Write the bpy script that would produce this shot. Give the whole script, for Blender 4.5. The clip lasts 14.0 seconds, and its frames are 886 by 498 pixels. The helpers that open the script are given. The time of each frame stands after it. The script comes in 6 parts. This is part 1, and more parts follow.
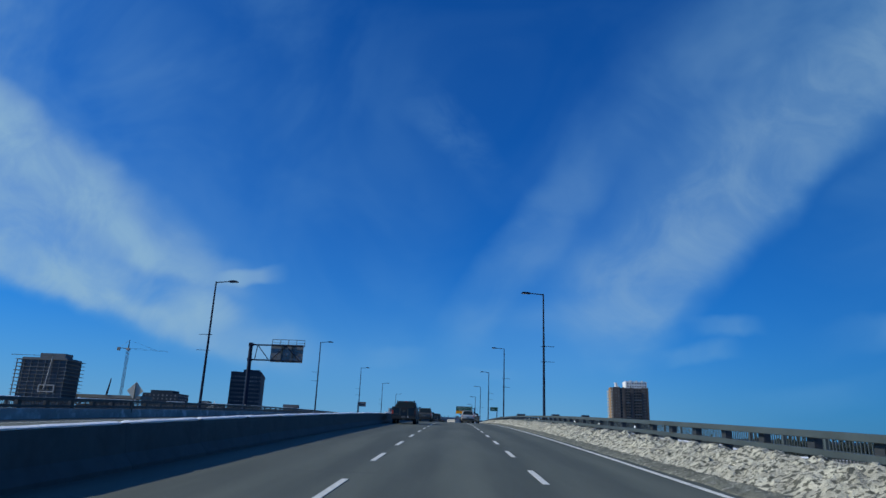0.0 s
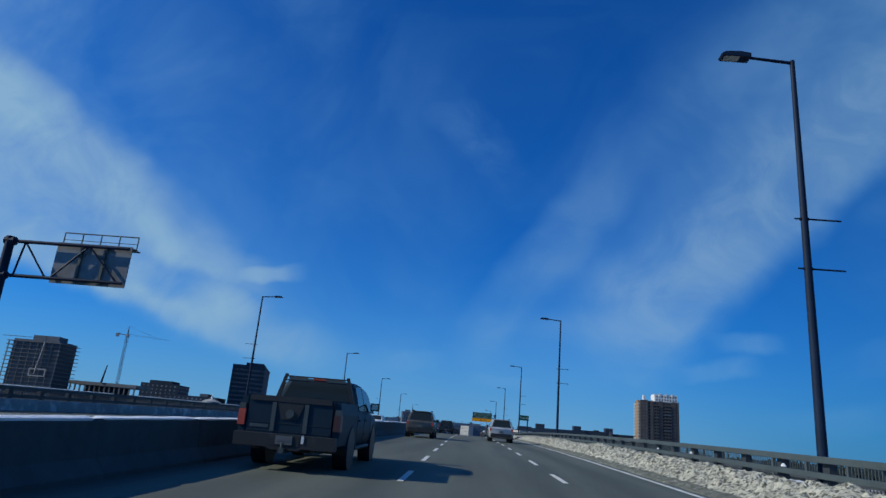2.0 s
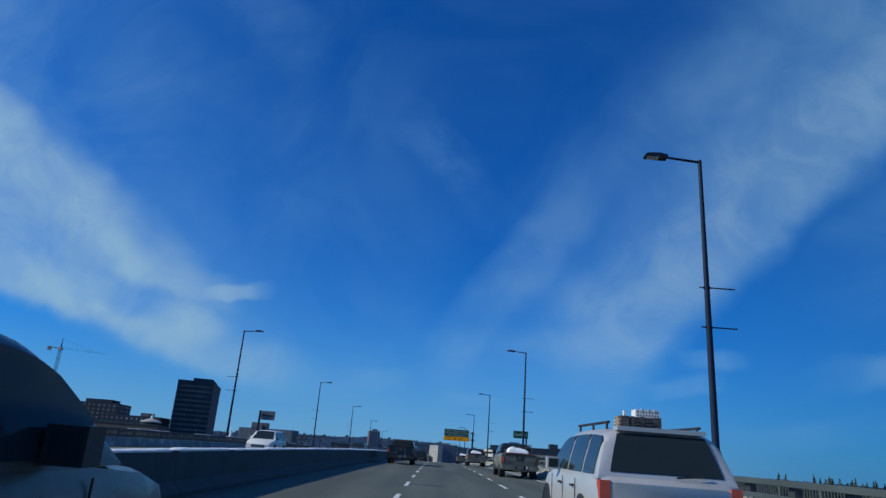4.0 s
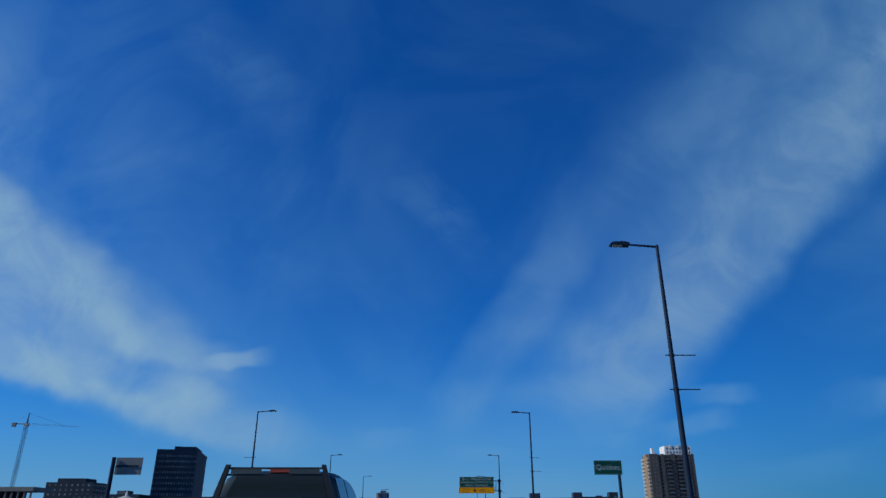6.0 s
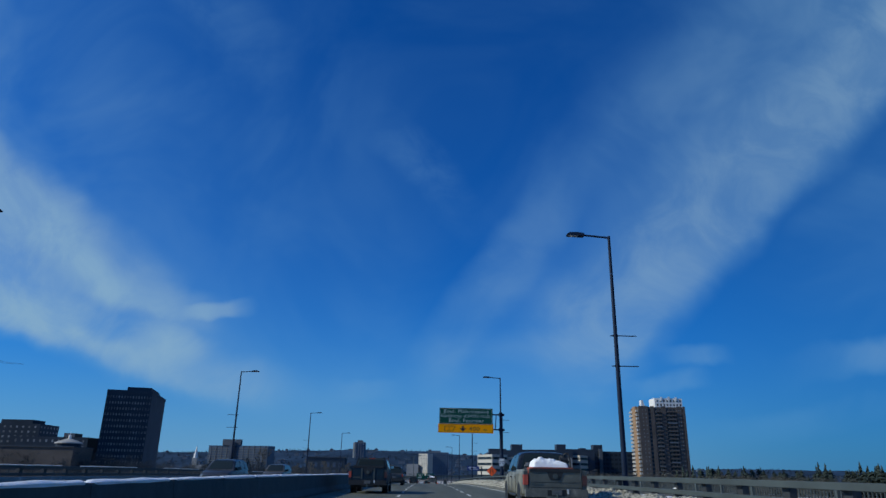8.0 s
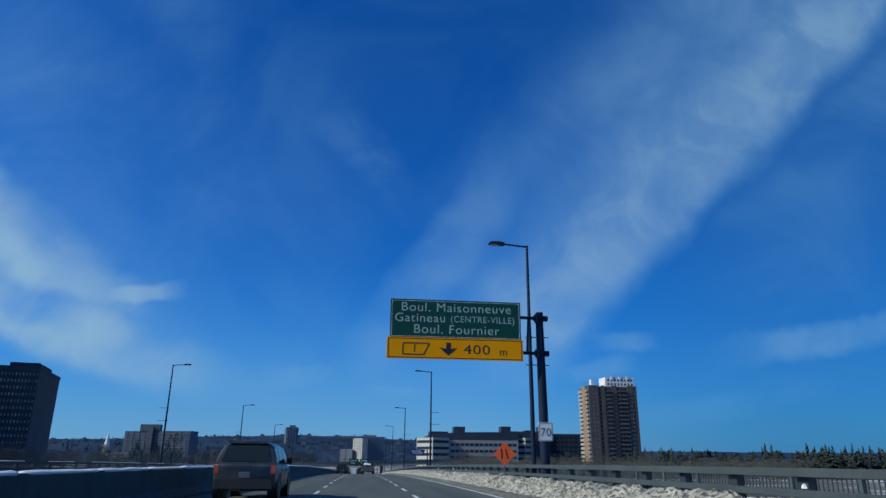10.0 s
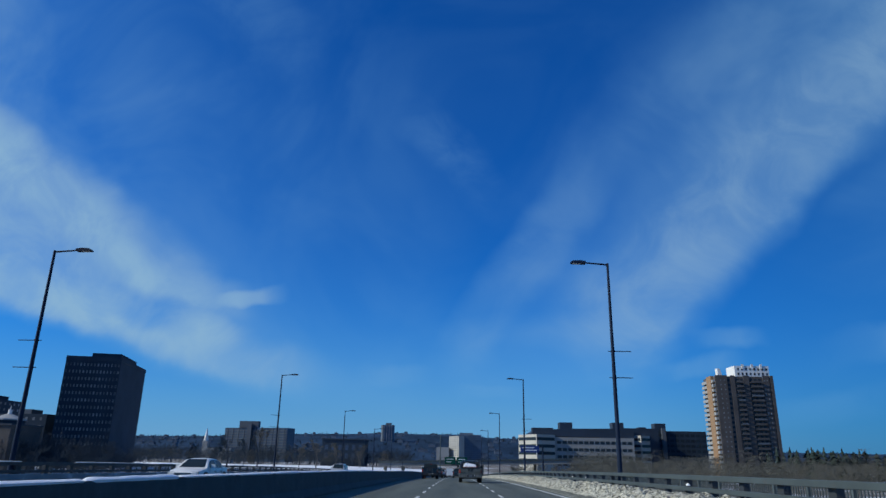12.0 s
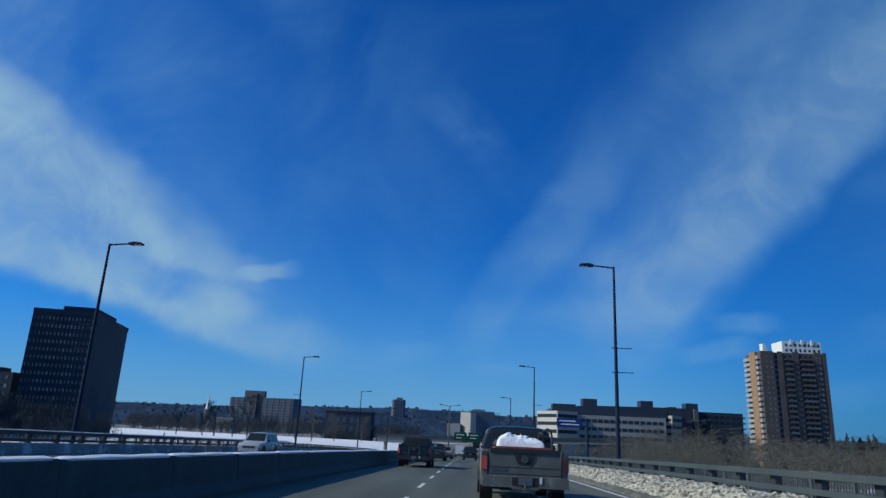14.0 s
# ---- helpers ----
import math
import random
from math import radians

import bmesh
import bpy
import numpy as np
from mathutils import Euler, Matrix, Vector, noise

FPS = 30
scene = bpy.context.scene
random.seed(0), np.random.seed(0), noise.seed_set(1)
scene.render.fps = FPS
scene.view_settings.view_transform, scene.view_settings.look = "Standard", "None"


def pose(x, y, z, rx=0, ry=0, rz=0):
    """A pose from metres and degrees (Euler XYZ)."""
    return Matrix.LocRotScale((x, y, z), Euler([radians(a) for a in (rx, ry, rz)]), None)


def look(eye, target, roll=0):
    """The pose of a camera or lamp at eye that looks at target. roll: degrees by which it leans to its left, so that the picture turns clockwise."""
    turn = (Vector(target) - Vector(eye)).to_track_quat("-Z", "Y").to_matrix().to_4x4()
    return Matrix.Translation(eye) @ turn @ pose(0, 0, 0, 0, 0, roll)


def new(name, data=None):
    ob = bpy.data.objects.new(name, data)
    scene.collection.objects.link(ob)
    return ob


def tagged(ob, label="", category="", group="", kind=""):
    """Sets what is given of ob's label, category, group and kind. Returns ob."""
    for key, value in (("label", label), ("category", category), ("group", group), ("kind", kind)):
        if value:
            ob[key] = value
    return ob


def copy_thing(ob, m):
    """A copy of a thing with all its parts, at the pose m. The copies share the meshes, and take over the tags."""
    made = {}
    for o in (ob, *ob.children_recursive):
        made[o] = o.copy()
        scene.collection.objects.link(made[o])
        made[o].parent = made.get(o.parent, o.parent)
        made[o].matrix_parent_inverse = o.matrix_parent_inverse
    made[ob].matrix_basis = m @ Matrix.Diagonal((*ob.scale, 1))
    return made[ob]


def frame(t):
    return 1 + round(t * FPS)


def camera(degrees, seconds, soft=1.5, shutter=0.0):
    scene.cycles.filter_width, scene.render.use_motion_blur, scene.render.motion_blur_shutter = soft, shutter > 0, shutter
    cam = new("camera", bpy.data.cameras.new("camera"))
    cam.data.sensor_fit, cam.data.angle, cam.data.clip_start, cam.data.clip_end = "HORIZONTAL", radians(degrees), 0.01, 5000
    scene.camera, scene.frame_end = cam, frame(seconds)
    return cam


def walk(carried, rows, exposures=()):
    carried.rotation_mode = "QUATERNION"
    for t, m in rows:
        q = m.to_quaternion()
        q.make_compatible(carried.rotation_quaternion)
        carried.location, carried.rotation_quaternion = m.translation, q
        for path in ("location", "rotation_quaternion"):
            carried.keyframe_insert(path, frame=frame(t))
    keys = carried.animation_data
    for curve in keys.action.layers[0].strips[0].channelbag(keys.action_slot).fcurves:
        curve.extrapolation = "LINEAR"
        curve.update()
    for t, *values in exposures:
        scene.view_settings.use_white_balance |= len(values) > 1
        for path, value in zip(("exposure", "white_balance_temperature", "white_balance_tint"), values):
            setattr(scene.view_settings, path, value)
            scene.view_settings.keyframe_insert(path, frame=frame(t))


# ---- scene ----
cam = camera(68.13, 14.0, soft=1.5)
PATH = [
    (0.0, pose(-0.000, -0.000, 1.314, 106.135, -2.049, 0.850)),
    (0.5, pose(-0.105, 10.720, 1.778, 107.361, -2.674, 1.020)),
    (1.0, pose(-0.290, 21.092, 2.186, 107.569, -1.997, 1.778)),
    (1.5, pose(-0.477, 31.740, 2.620, 106.935, -3.131, 0.997)),
    (2.0, pose(-0.666, 42.235, 3.084, 106.508, -4.758, 1.912)),
    (2.5, pose(-0.763, 52.692, 3.438, 109.150, -4.670, 2.254)),
    (2.7, pose(-0.787, 57.002, 3.587, 108.412, -6.349, 0.498)),
    (4.8, pose(-1.070, 102.870, 4.922, 108.262, -1.807, -0.872)),
    (5.0, pose(-1.089, 107.174, 4.987, 111.389, -1.120, -0.290)),
    (5.5, pose(-1.134, 117.795, 5.240, 111.338, -0.923, 0.114)),
    (6.0, pose(-1.108, 128.988, 5.471, 112.768, -0.075, 0.451)),
    (6.5, pose(-1.000, 140.271, 5.624, 110.988, -0.933, 0.310)),
    (7.0, pose(-0.876, 151.450, 5.771, 110.950, -1.048, 0.517)),
    (7.5, pose(-0.756, 162.496, 5.846, 110.437, -2.021, 0.568)),
    (8.0, pose(-0.608, 173.793, 6.000, 108.964, -0.993, -1.461)),
    (8.5, pose(-0.495, 185.286, 6.013, 107.867, -2.156, -5.805)),
    (8.7, pose(-0.463, 189.917, 6.109, 108.666, -1.270, -5.434)),
    (10.8, pose(-0.230, 237.232, 6.141, 107.438, -0.522, -7.232)),
    (11.0, pose(-0.231, 241.789, 6.146, 107.707, -0.983, -6.440)),
    (11.5, pose(-0.242, 253.436, 6.096, 107.779, -3.383, -4.876)),
    (12.0, pose(-0.264, 264.411, 6.014, 107.641, -0.958, 1.153)),
    (12.5, pose(-0.257, 275.603, 5.919, 105.560, -1.199, 1.337)),
    (13.0, pose(-0.281, 286.767, 5.795, 106.576, -2.390, 3.339)),
    (13.5, pose(-0.343, 297.912, 5.642, 105.609, -1.606, 3.440)),
    (14.0, pose(-0.396, 309.076, 5.485, 105.729, -2.593, 2.106)),
]
walk(cam, PATH, exposures=[(0.0, 0.0, 6500, 2), (1.0, -0.06, 6500, 2), (2.5, 0.0, 6500, 2), (5.0, -0.02, 6500, 2), (6.0, -0.12, 6500, 2), (6.5, 0.02, 6500, 2), (7.0, 0.03, 6500, 2), (7.5, -0.08, 6500, 2), (8.0, -0.13, 6500, 2), (8.7, -0.04, 6500, 2), (11.0, 0.03, 6500, 2), (14.0, 0.0, 6500, 2)])

# ---- sky, clouds and sun ----
SUN_ELEVATION, SUN_AZIMUTH = 31.0, -101.0      # degrees; azimuth clockwise from the road's heading


class Nodes:
    """Short hand for node trees."""

    def __init__(self, tree):
        self.tree = tree

    def add(self, kind, **settings):
        n = self.tree.nodes.new(kind)
        for key, value in settings.items():
            setattr(n, key, value)
        return n

    def put(self, socket, value):
        if isinstance(value, bpy.types.NodeSocket):
            self.tree.links.new(value, socket)
        elif value is not None:
            socket.default_value = value

    def math(self, op, a, b=None, c=None, clamp=False):
        n = self.add("ShaderNodeMath", operation=op, use_clamp=clamp)
        for s, v in zip(n.inputs, (a, b, c)):
            self.put(s, v)
        return n.outputs[0]

    def step(self, v, lo, hi, out_lo=0.0, out_hi=1.0):
        n = self.add("ShaderNodeMapRange", interpolation_type="SMOOTHSTEP")
        for s, x in zip(n.inputs, (v, lo, hi, out_lo, out_hi)):
            self.put(s, x)
        return n.outputs[0]

    def noise(self, vector, scale, detail=4.0, rough=0.55, distortion=0.0):
        n = self.add("ShaderNodeTexNoise")
        self.put(n.inputs["Vector"], vector)
        n.inputs["Scale"].default_value, n.inputs["Detail"].default_value = scale, detail
        n.inputs["Roughness"].default_value, n.inputs["Distortion"].default_value = rough, distortion
        return n.outputs["Fac"]

    def mix(self, f, a, b):
        n = self.add("ShaderNodeMix", data_type="RGBA")
        self.put(n.inputs[0], f), self.put(n.inputs[6], a), self.put(n.inputs[7], b)
        return n.outputs[2]

    def vec(self, x, y, z=0.0):
        n = self.add("ShaderNodeCombineXYZ")
        for s, v in zip(n.inputs, (x, y, z)):
            self.put(s, v)
        return n.outputs[0]

    def scaled(self, vector, sx, sy, sz):
        n = self.add("ShaderNodeMapping")
        self.put(n.inputs["Vector"], vector)
        n.inputs["Scale"].default_value = (sx, sy, sz)
        return n.outputs[0]


def make_sky():
    world = bpy.data.worlds.new("sky")
    scene.world = world
    world.use_nodes = True
    world.node_tree.nodes.clear()
    k = Nodes(world.node_tree)
    sky = k.add("ShaderNodeTexSky", sky_type="NISHITA")
    sky.sun_disc = False
    sky.sun_elevation, sky.sun_rotation = radians(SUN_ELEVATION), radians(SUN_AZIMUTH)
    sky.air_density, sky.dust_density, sky.ozone_density = 1.0, 0.6, 3.0
    tint = k.add("ShaderNodeHueSaturation")
    k.put(tint.inputs["Color"], sky.outputs[0])
    tint.inputs["Saturation"].default_value = SKY_SATURATION
    deep = k.add("ShaderNodeMix", data_type="RGBA", blend_type="MULTIPLY")
    deep.inputs[0].default_value = 1.0
    k.put(deep.inputs[6], tint.outputs[0]), k.put(deep.inputs[7], SKY_TINT)
    # the cirrus lies in a flat layer: metres / 1000 across (X) and along (Y) the road
    co = k.add("ShaderNodeTexCoord").outputs["Generated"]
    part_xyz = k.add("ShaderNodeSeparateXYZ")
    k.put(part_xyz.inputs[0], co)
    dx, dy, dz = part_xyz.outputs
    up = k.math("MAXIMUM", dz, 0.03)
    X = k.math("MULTIPLY", k.math("DIVIDE", dx, up), 0.59)
    Y = k.math("ADD", k.math("MULTIPLY", k.math("DIVIDE", dy, up), 0.59), 0.15)
    flat = k.vec(X, Y)
    fibre = k.noise(k.scaled(flat, 4.0, 1.3, 1), 1.0, 3.0, 0.5, 0.5)      # long fibres along the wind
    puff = k.noise(k.scaled(flat, 1.8, 1.2, 1), 1.0, 3.5, 0.55, 0.3)
    # the clouds ahead: u across and v up, as slopes from the road's heading
    ahead = k.math("MAXIMUM", dy, 0.08)
    u0, v0 = k.math("DIVIDE", dx, ahead), k.math("DIVIDE", dz, ahead)
    front = k.step(dy, 0.2, 0.5)
    uv = k.vec(u0, v0)

    def drift(shift, scale, size, detail=3.0):
        moved = k.add("ShaderNodeVectorMath", operation="ADD")
        k.put(moved.inputs[0], uv)
        moved.inputs[1].default_value = shift
        return k.math("MULTIPLY", k.math("SUBTRACT", k.noise(moved.outputs[0], scale, detail, 0.55), 0.5), size)

    u = k.math("ADD", k.math("ADD", u0, drift((3.1, 0.2, 0), 4.0, 0.09)), drift((7.7, 1.9, 0), 15.0, 0.022))
    v = k.math("ADD", k.math("ADD", v0, drift((1.3, 5.5, 0), 4.0, 0.08)), drift((2.2, 9.4, 0), 15.0, 0.02))
    mottle = k.step(k.noise(uv, 8.0, 5.0, 0.6, 0.6), 0.3, 0.72)
    smoke = k.step(k.noise(uv, 3.2, 4.0, 0.55, 0.8), 0.32, 0.7)

    def line(a, b, c=0.0):
        """a u + b v + c"""
        return k.math("ADD", k.math("ADD", k.math("MULTIPLY", u, a), k.math("MULTIPLY", v, b)), c)

    def times(*vs):
        out = vs[0]
        for w in vs[1:]:
            out = k.math("MULTIPLY", out, w)
        return out

    def between(w, lo0, lo1, hi0, hi1):
        return times(k.step(w, lo0, lo1), k.step(w, hi0, hi1, 1.0, 0.0))

    def stroke(ua, va, ub, vb, width, tail=0.3):
        """A soft streak from a to b."""
        du, dv = ub - ua, vb - va
        n = math.hypot(du, dv)
        along = line(du / n ** 2, dv / n ** 2, -(ua * du + va * dv) / n ** 2)
        across = k.math("DIVIDE", line(-dv / n, du / n, (ua * dv - va * du) / n), width)
        return times(k.step(k.math("MULTIPLY", across, across), 0.0, 1.0, 1.0, 0.0), between(along, -tail, tail, 1 - tail, 1 + tail))

    layers = [times(front, w) for w in CLOUDS(k, u, v, line, times, between, stroke, mottle, smoke, fibre)]
    # the rest of the sky: thin cirrus along the wind
    behind = k.math("SUBTRACT", 1.0, front)
    layers.append(times(behind, k.step(puff, 0.4, 0.7), k.step(fibre, 0.3, 0.7, 0.5, 1.0), 0.4))
    total = layers[0]
    for w in layers[1:]:
        total = k.math("ADD", total, w)
    # towards the horizon the layer thins into haze
    total = k.math("MULTIPLY", total, k.step(dz, 0.02, 0.12))
    total = k.math("MINIMUM", total, 0.92)
    haze = k.math("MULTIPLY", k.math("POWER", k.math("SUBTRACT", 1.0, k.step(dz, -0.1, 0.42)), 2.2), HAZE)
    away = k.step(dx, 0.1, 0.6, 1.0, 0.4)          # less haze on the side turned from the sun
    haze = k.math("MULTIPLY", haze, away)
    hazed = k.mix(haze, deep.outputs[2], HAZE_COLOUR)
    low = k.math("MULTIPLY", k.math("POWER", k.math("SUBTRACT", 1.0, k.step(dz, -0.16, 0.24)), 1.5), 0.9)
    hazed = k.mix(k.math("MULTIPLY", low, away), hazed, LOW_HAZE_COLOUR)
    dim = k.mix(k.step(dx, 0.12, 0.62, 0.0, 0.52), hazed, (0.3, 1.3, 3.6, 1))
    clouded = k.mix(total, dim, k.mix(k.step(total, 0.1, 0.6), THIN_COLOUR, CLOUD_COLOUR))
    bg = k.add("ShaderNodeBackground")
    k.put(bg.inputs["Color"], clouded)
    bg.inputs["Strength"].default_value = SKY_STRENGTH
    k.put(k.add("ShaderNodeOutputWorld").inputs["Surface"], bg.outputs[0])


SKY_STRENGTH, SKY_SATURATION, HAZE = 0.09, 1.1, 0.85
SKY_TINT = (0.046, 0.55, 1.36, 1)
HAZE_COLOUR = (1.1, 3.55, 7.9, 1)
CLOUD_COLOUR = (2.95, 4.85, 7.2, 1)
THIN_COLOUR = (1.9, 4.3, 7.6, 1)
LOW_HAZE_COLOUR = (2.9, 4.8, 6.9, 1)


def CLOUDS(k, u, v, line, times, between, stroke, mottle, smoke, fibre):
    soft = k.math("ADD", 0.62, k.math("MULTIPLY", mottle, 0.38))
    silk = k.math("ADD", 0.78, k.math("MULTIPLY", fibre, 0.4))
    # the bright bank on the sunny side lies between two lines that close in towards the horizon
    low, high = line(0.29, 1.0, 0.001), line(0.70, 1.0, 0.041)
    bank = times(k.step(low, -0.012, 0.03), k.step(high, -0.05, 0.06, 1.0, 0.0), k.step(u, -0.42, -0.14, 1.0, 0.0))
    hole = k.math("SUBTRACT", 1.0, times(stroke(-0.53, 0.225, -0.415, 0.19, 0.036), 0.5))
    fade_low = k.step(v, 0.03, 0.13)
    return [
        times(bank, hole, soft, fade_low, 0.76),
        times(stroke(-0.95, 0.60, -0.42, 0.25, 0.065, 0.2), silk, hole, soft, 0.24),
        times(stroke(-0.44, 0.25, -0.31, 0.228, 0.032), 0.16),
        times(stroke(-0.36, 0.228, -0.285, 0.242, 0.015), 0.34),
        times(stroke(-0.88, 0.29, -0.5, 0.19, 0.05, 0.2), soft, hole, 0.22),
        times(stroke(-0.52, 0.205, -0.20, 0.105, 0.05), soft, 0.2),
        # the veil above it and the wisps near the zenith
        times(k.step(high, -0.05, 0.05), k.step(high, 0.15, 0.75, 1.0, 0.0), k.step(u, -0.12, 0.12, 1.0, 0.0), k.math("ADD", 0.4, k.math("MULTIPLY", smoke, 0.6)), 0.22),
        times(k.step(v, 0.3, 0.6), k.math("ADD", 0.2, k.math("MULTIPLY", smoke, 0.8)), 0.07),
        times(stroke(-0.50, 0.92, -0.30, 0.70, 0.08), mottle, 0.08),
        times(stroke(-0.95, 0.42, -0.88, 0.95, 0.14), 0.16),
        times(stroke(-0.08, 0.56, 0.06, 0.40, 0.05), mottle, 0.13),
        # the broad band on the other side: a narrow strand, a gap, the main body with a rounded foot
        times(stroke(0.03, 0.17, 0.20, 0.44, 0.06, 0.4), soft, 0.24),
        times(between(line(-1.0, 1.0), -0.20, -0.12, -0.03, 0.17), k.step(line(0.5, 0.5), 0.14, 0.25), soft, silk, 0.5),
        times(stroke(0.20, 0.19, 0.46, 0.42, 0.09, 0.3), soft, 0.10),
        times(between(line(-1.0, 1.0), 0.0, 0.14, 0.2, 0.42), k.step(line(0.5, 0.5), 0.12, 0.4), k.math("ADD", 0.5, k.math("MULTIPLY", smoke, 0.5)), 0.28),
        times(stroke(0.02, 0.13, 0.24, 0.15, 0.08), k.math("ADD", 0.4, k.math("MULTIPLY", smoke, 0.6)), 0.3),
        times(stroke(0.09, 0.2, 0.22, 0.27, 0.1), k.math("ADD", 0.5, k.math("MULTIPLY", smoke, 0.5)), 0.14),
        times(between(line(-1.0, 1.0), -0.7, -0.45, -0.24, -0.18), k.step(line(0.5, 0.5), 0.3, 0.5), smoke, 0.12),
        # small clouds low down
        times(stroke(0.37, 0.178, 0.46, 0.184, 0.02), soft, 0.34),
        times(stroke(0.32, 0.127, 0.42, 0.149, 0.02), soft, 0.34),
        times(stroke(0.19, 0.105, 0.27, 0.115, 0.015), mottle, 0.16),
        times(stroke(0.62, 0.17, 0.95, 0.235, 0.032), soft, 0.36),
        times(stroke(0.42, 0.06, 0.72, 0.11, 0.03), smoke, 0.26),
        times(stroke(0.22, 0.07, 0.40, 0.05, 0.02), smoke, 0.2),
        times(stroke(-0.14, 0.122, -0.05, 0.114, 0.018), 0.12),
        times(stroke(0.02, 0.085, 0.10, 0.08, 0.014), 0.12),
    ]


make_sky()


def sun_vector():
    e, a = radians(SUN_ELEVATION), radians(SUN_AZIMUTH)
    return Vector((math.cos(e) * math.sin(a), math.cos(e) * math.cos(a), math.sin(e)))


sun_data = bpy.data.lights.new("sun", "SUN")
sun_data.energy, sun_data.angle, sun_data.color = 3.7, radians(0.53), (1.0, 0.93, 0.82)
sun = new("sun", sun_data)
sun.matrix_world = look(sun_vector() * 300, (0, 0, 0))

# ---- materials ----
def material(name, colour, rough=0.6, metal=0.0, vary=0.25, scale=2.0, fine=30.0, bump=0.0, bump_scale=40.0,
             second=None, second_cut=(0.5, 0.7), second_scale=1.0, random=0.0, coat=0.0, stretch=(1, 1, 1), specular=0.5):
    """A painted, mineral or metal surface: two scales of variation, optional second colour (dirt, snow, rust), relief."""
    m = bpy.data.materials.new(name)
    m.use_nodes = True
    k = Nodes(m.node_tree)
    b = m.node_tree.nodes["Principled BSDF"]
    co = k.scaled(k.add("ShaderNodeTexCoord").outputs["Object"], *stretch)
    big, small = k.noise(co, scale, 4.0), k.noise(co, fine, 3.0)
    f = k.math("ADD", k.math("MULTIPLY", big, 0.65), k.math("MULTIPLY", small, 0.35))
    lo = tuple(c * (1 - vary) for c in colour) + (1,)
    hi = tuple(min(1.0, c * (1 + vary)) for c in colour) + (1,)
    out = k.mix(k.step(f, 0.3, 0.7), lo, hi)
    if second:
        out = k.mix(k.step(k.noise(co, second_scale, 6.0, 0.6), *second_cut), out, (*second, 1))
    if random:
        r = k.add("ShaderNodeObjectInfo").outputs["Random"]
        hsv = k.add("ShaderNodeHueSaturation")
        k.put(hsv.inputs["Color"], out)
        k.put(hsv.inputs["Value"], k.step(r, 0.0, 1.0, 1 - random, 1 + random))
        out = hsv.outputs[0]
    k.put(b.inputs["Base Color"], out)
    k.put(b.inputs["Roughness"], k.step(small, 0.2, 0.8, max(0.02, rough - 0.08), min(1.0, rough + 0.08)))
    b.inputs["Metallic"].default_value = metal
    b.inputs["Coat Weight"].default_value = coat
    b.inputs["Specular IOR Level"].default_value = specular
    if bump:
        n = k.add("ShaderNodeBump")
        n.inputs["Strength"].default_value, n.inputs["Distance"].default_value = bump, 0.05
        k.put(n.inputs["Height"], k.noise(co, bump_scale, 5.0, 0.6))
        k.put(b.inputs["Normal"], n.outputs[0])
    return m


def glass(name, colour=(0.02, 0.03, 0.035), rough=0.04):
    """Dark tinted pane with real reflections."""
    m = bpy.data.materials.new(name)
    m.use_nodes = True
    b = m.node_tree.nodes["Principled BSDF"]
    b.inputs["Base Color"].default_value = (*colour, 1)
    b.inputs["Roughness"].default_value, b.inputs["Specular IOR Level"].default_value = rough, 0.16
    return m


def road_material():
    m = bpy.data.materials.new("worn_asphalt")
    m.use_nodes = True
    k = Nodes(m.node_tree)
    b = m.node_tree.nodes["Principled BSDF"]
    co = k.add("ShaderNodeTexCoord").outputs["Object"]
    xyz = k.add("ShaderNodeSeparateXYZ")
    k.put(xyz.inputs[0], co)
    grain = k.noise(co, 55.0, 3.0)
    patch = k.noise(k.scaled(co, 0.9, 0.06, 1), 1.0, 4.0)
    # pale, salt-dried wheel tracks and darker lane middles: a wave across each lane of 3.6 m
    lane = k.math("SINE", k.math("MULTIPLY", k.math("ADD", xyz.outputs[0], 0.1), 2 * math.pi / 1.8))
    f = k.math("ADD", k.math("MULTIPLY", patch, 0.7), k.math("MULTIPLY", lane, 0.06))
    base = k.mix(k.step(f, 0.2, 0.55), (0.05, 0.06, 0.048, 1), (0.1, 0.113, 0.088, 1))
    base = k.mix(k.step(grain, 0.35, 0.75, 0.0, 0.35), base, (0.13, 0.138, 0.112, 1))
    crack = k.noise(k.scaled(co, 0.5, 4.0, 1), 0.6, 6.0, 0.7)
    base = k.mix(k.step(crack, 0.62, 0.68, 0.0, 0.4), base, (0.05, 0.05, 0.05, 1))
    k.put(b.inputs["Base Color"], base)
    b.inputs["Roughness"].default_value = 0.82
    n = k.add("ShaderNodeBump")
    n.inputs["Strength"].default_value, n.inputs["Distance"].default_value = 0.35, 0.02
    k.put(n.inputs["Height"], grain), k.put(b.inputs["Normal"], n.outputs[0])
    return m


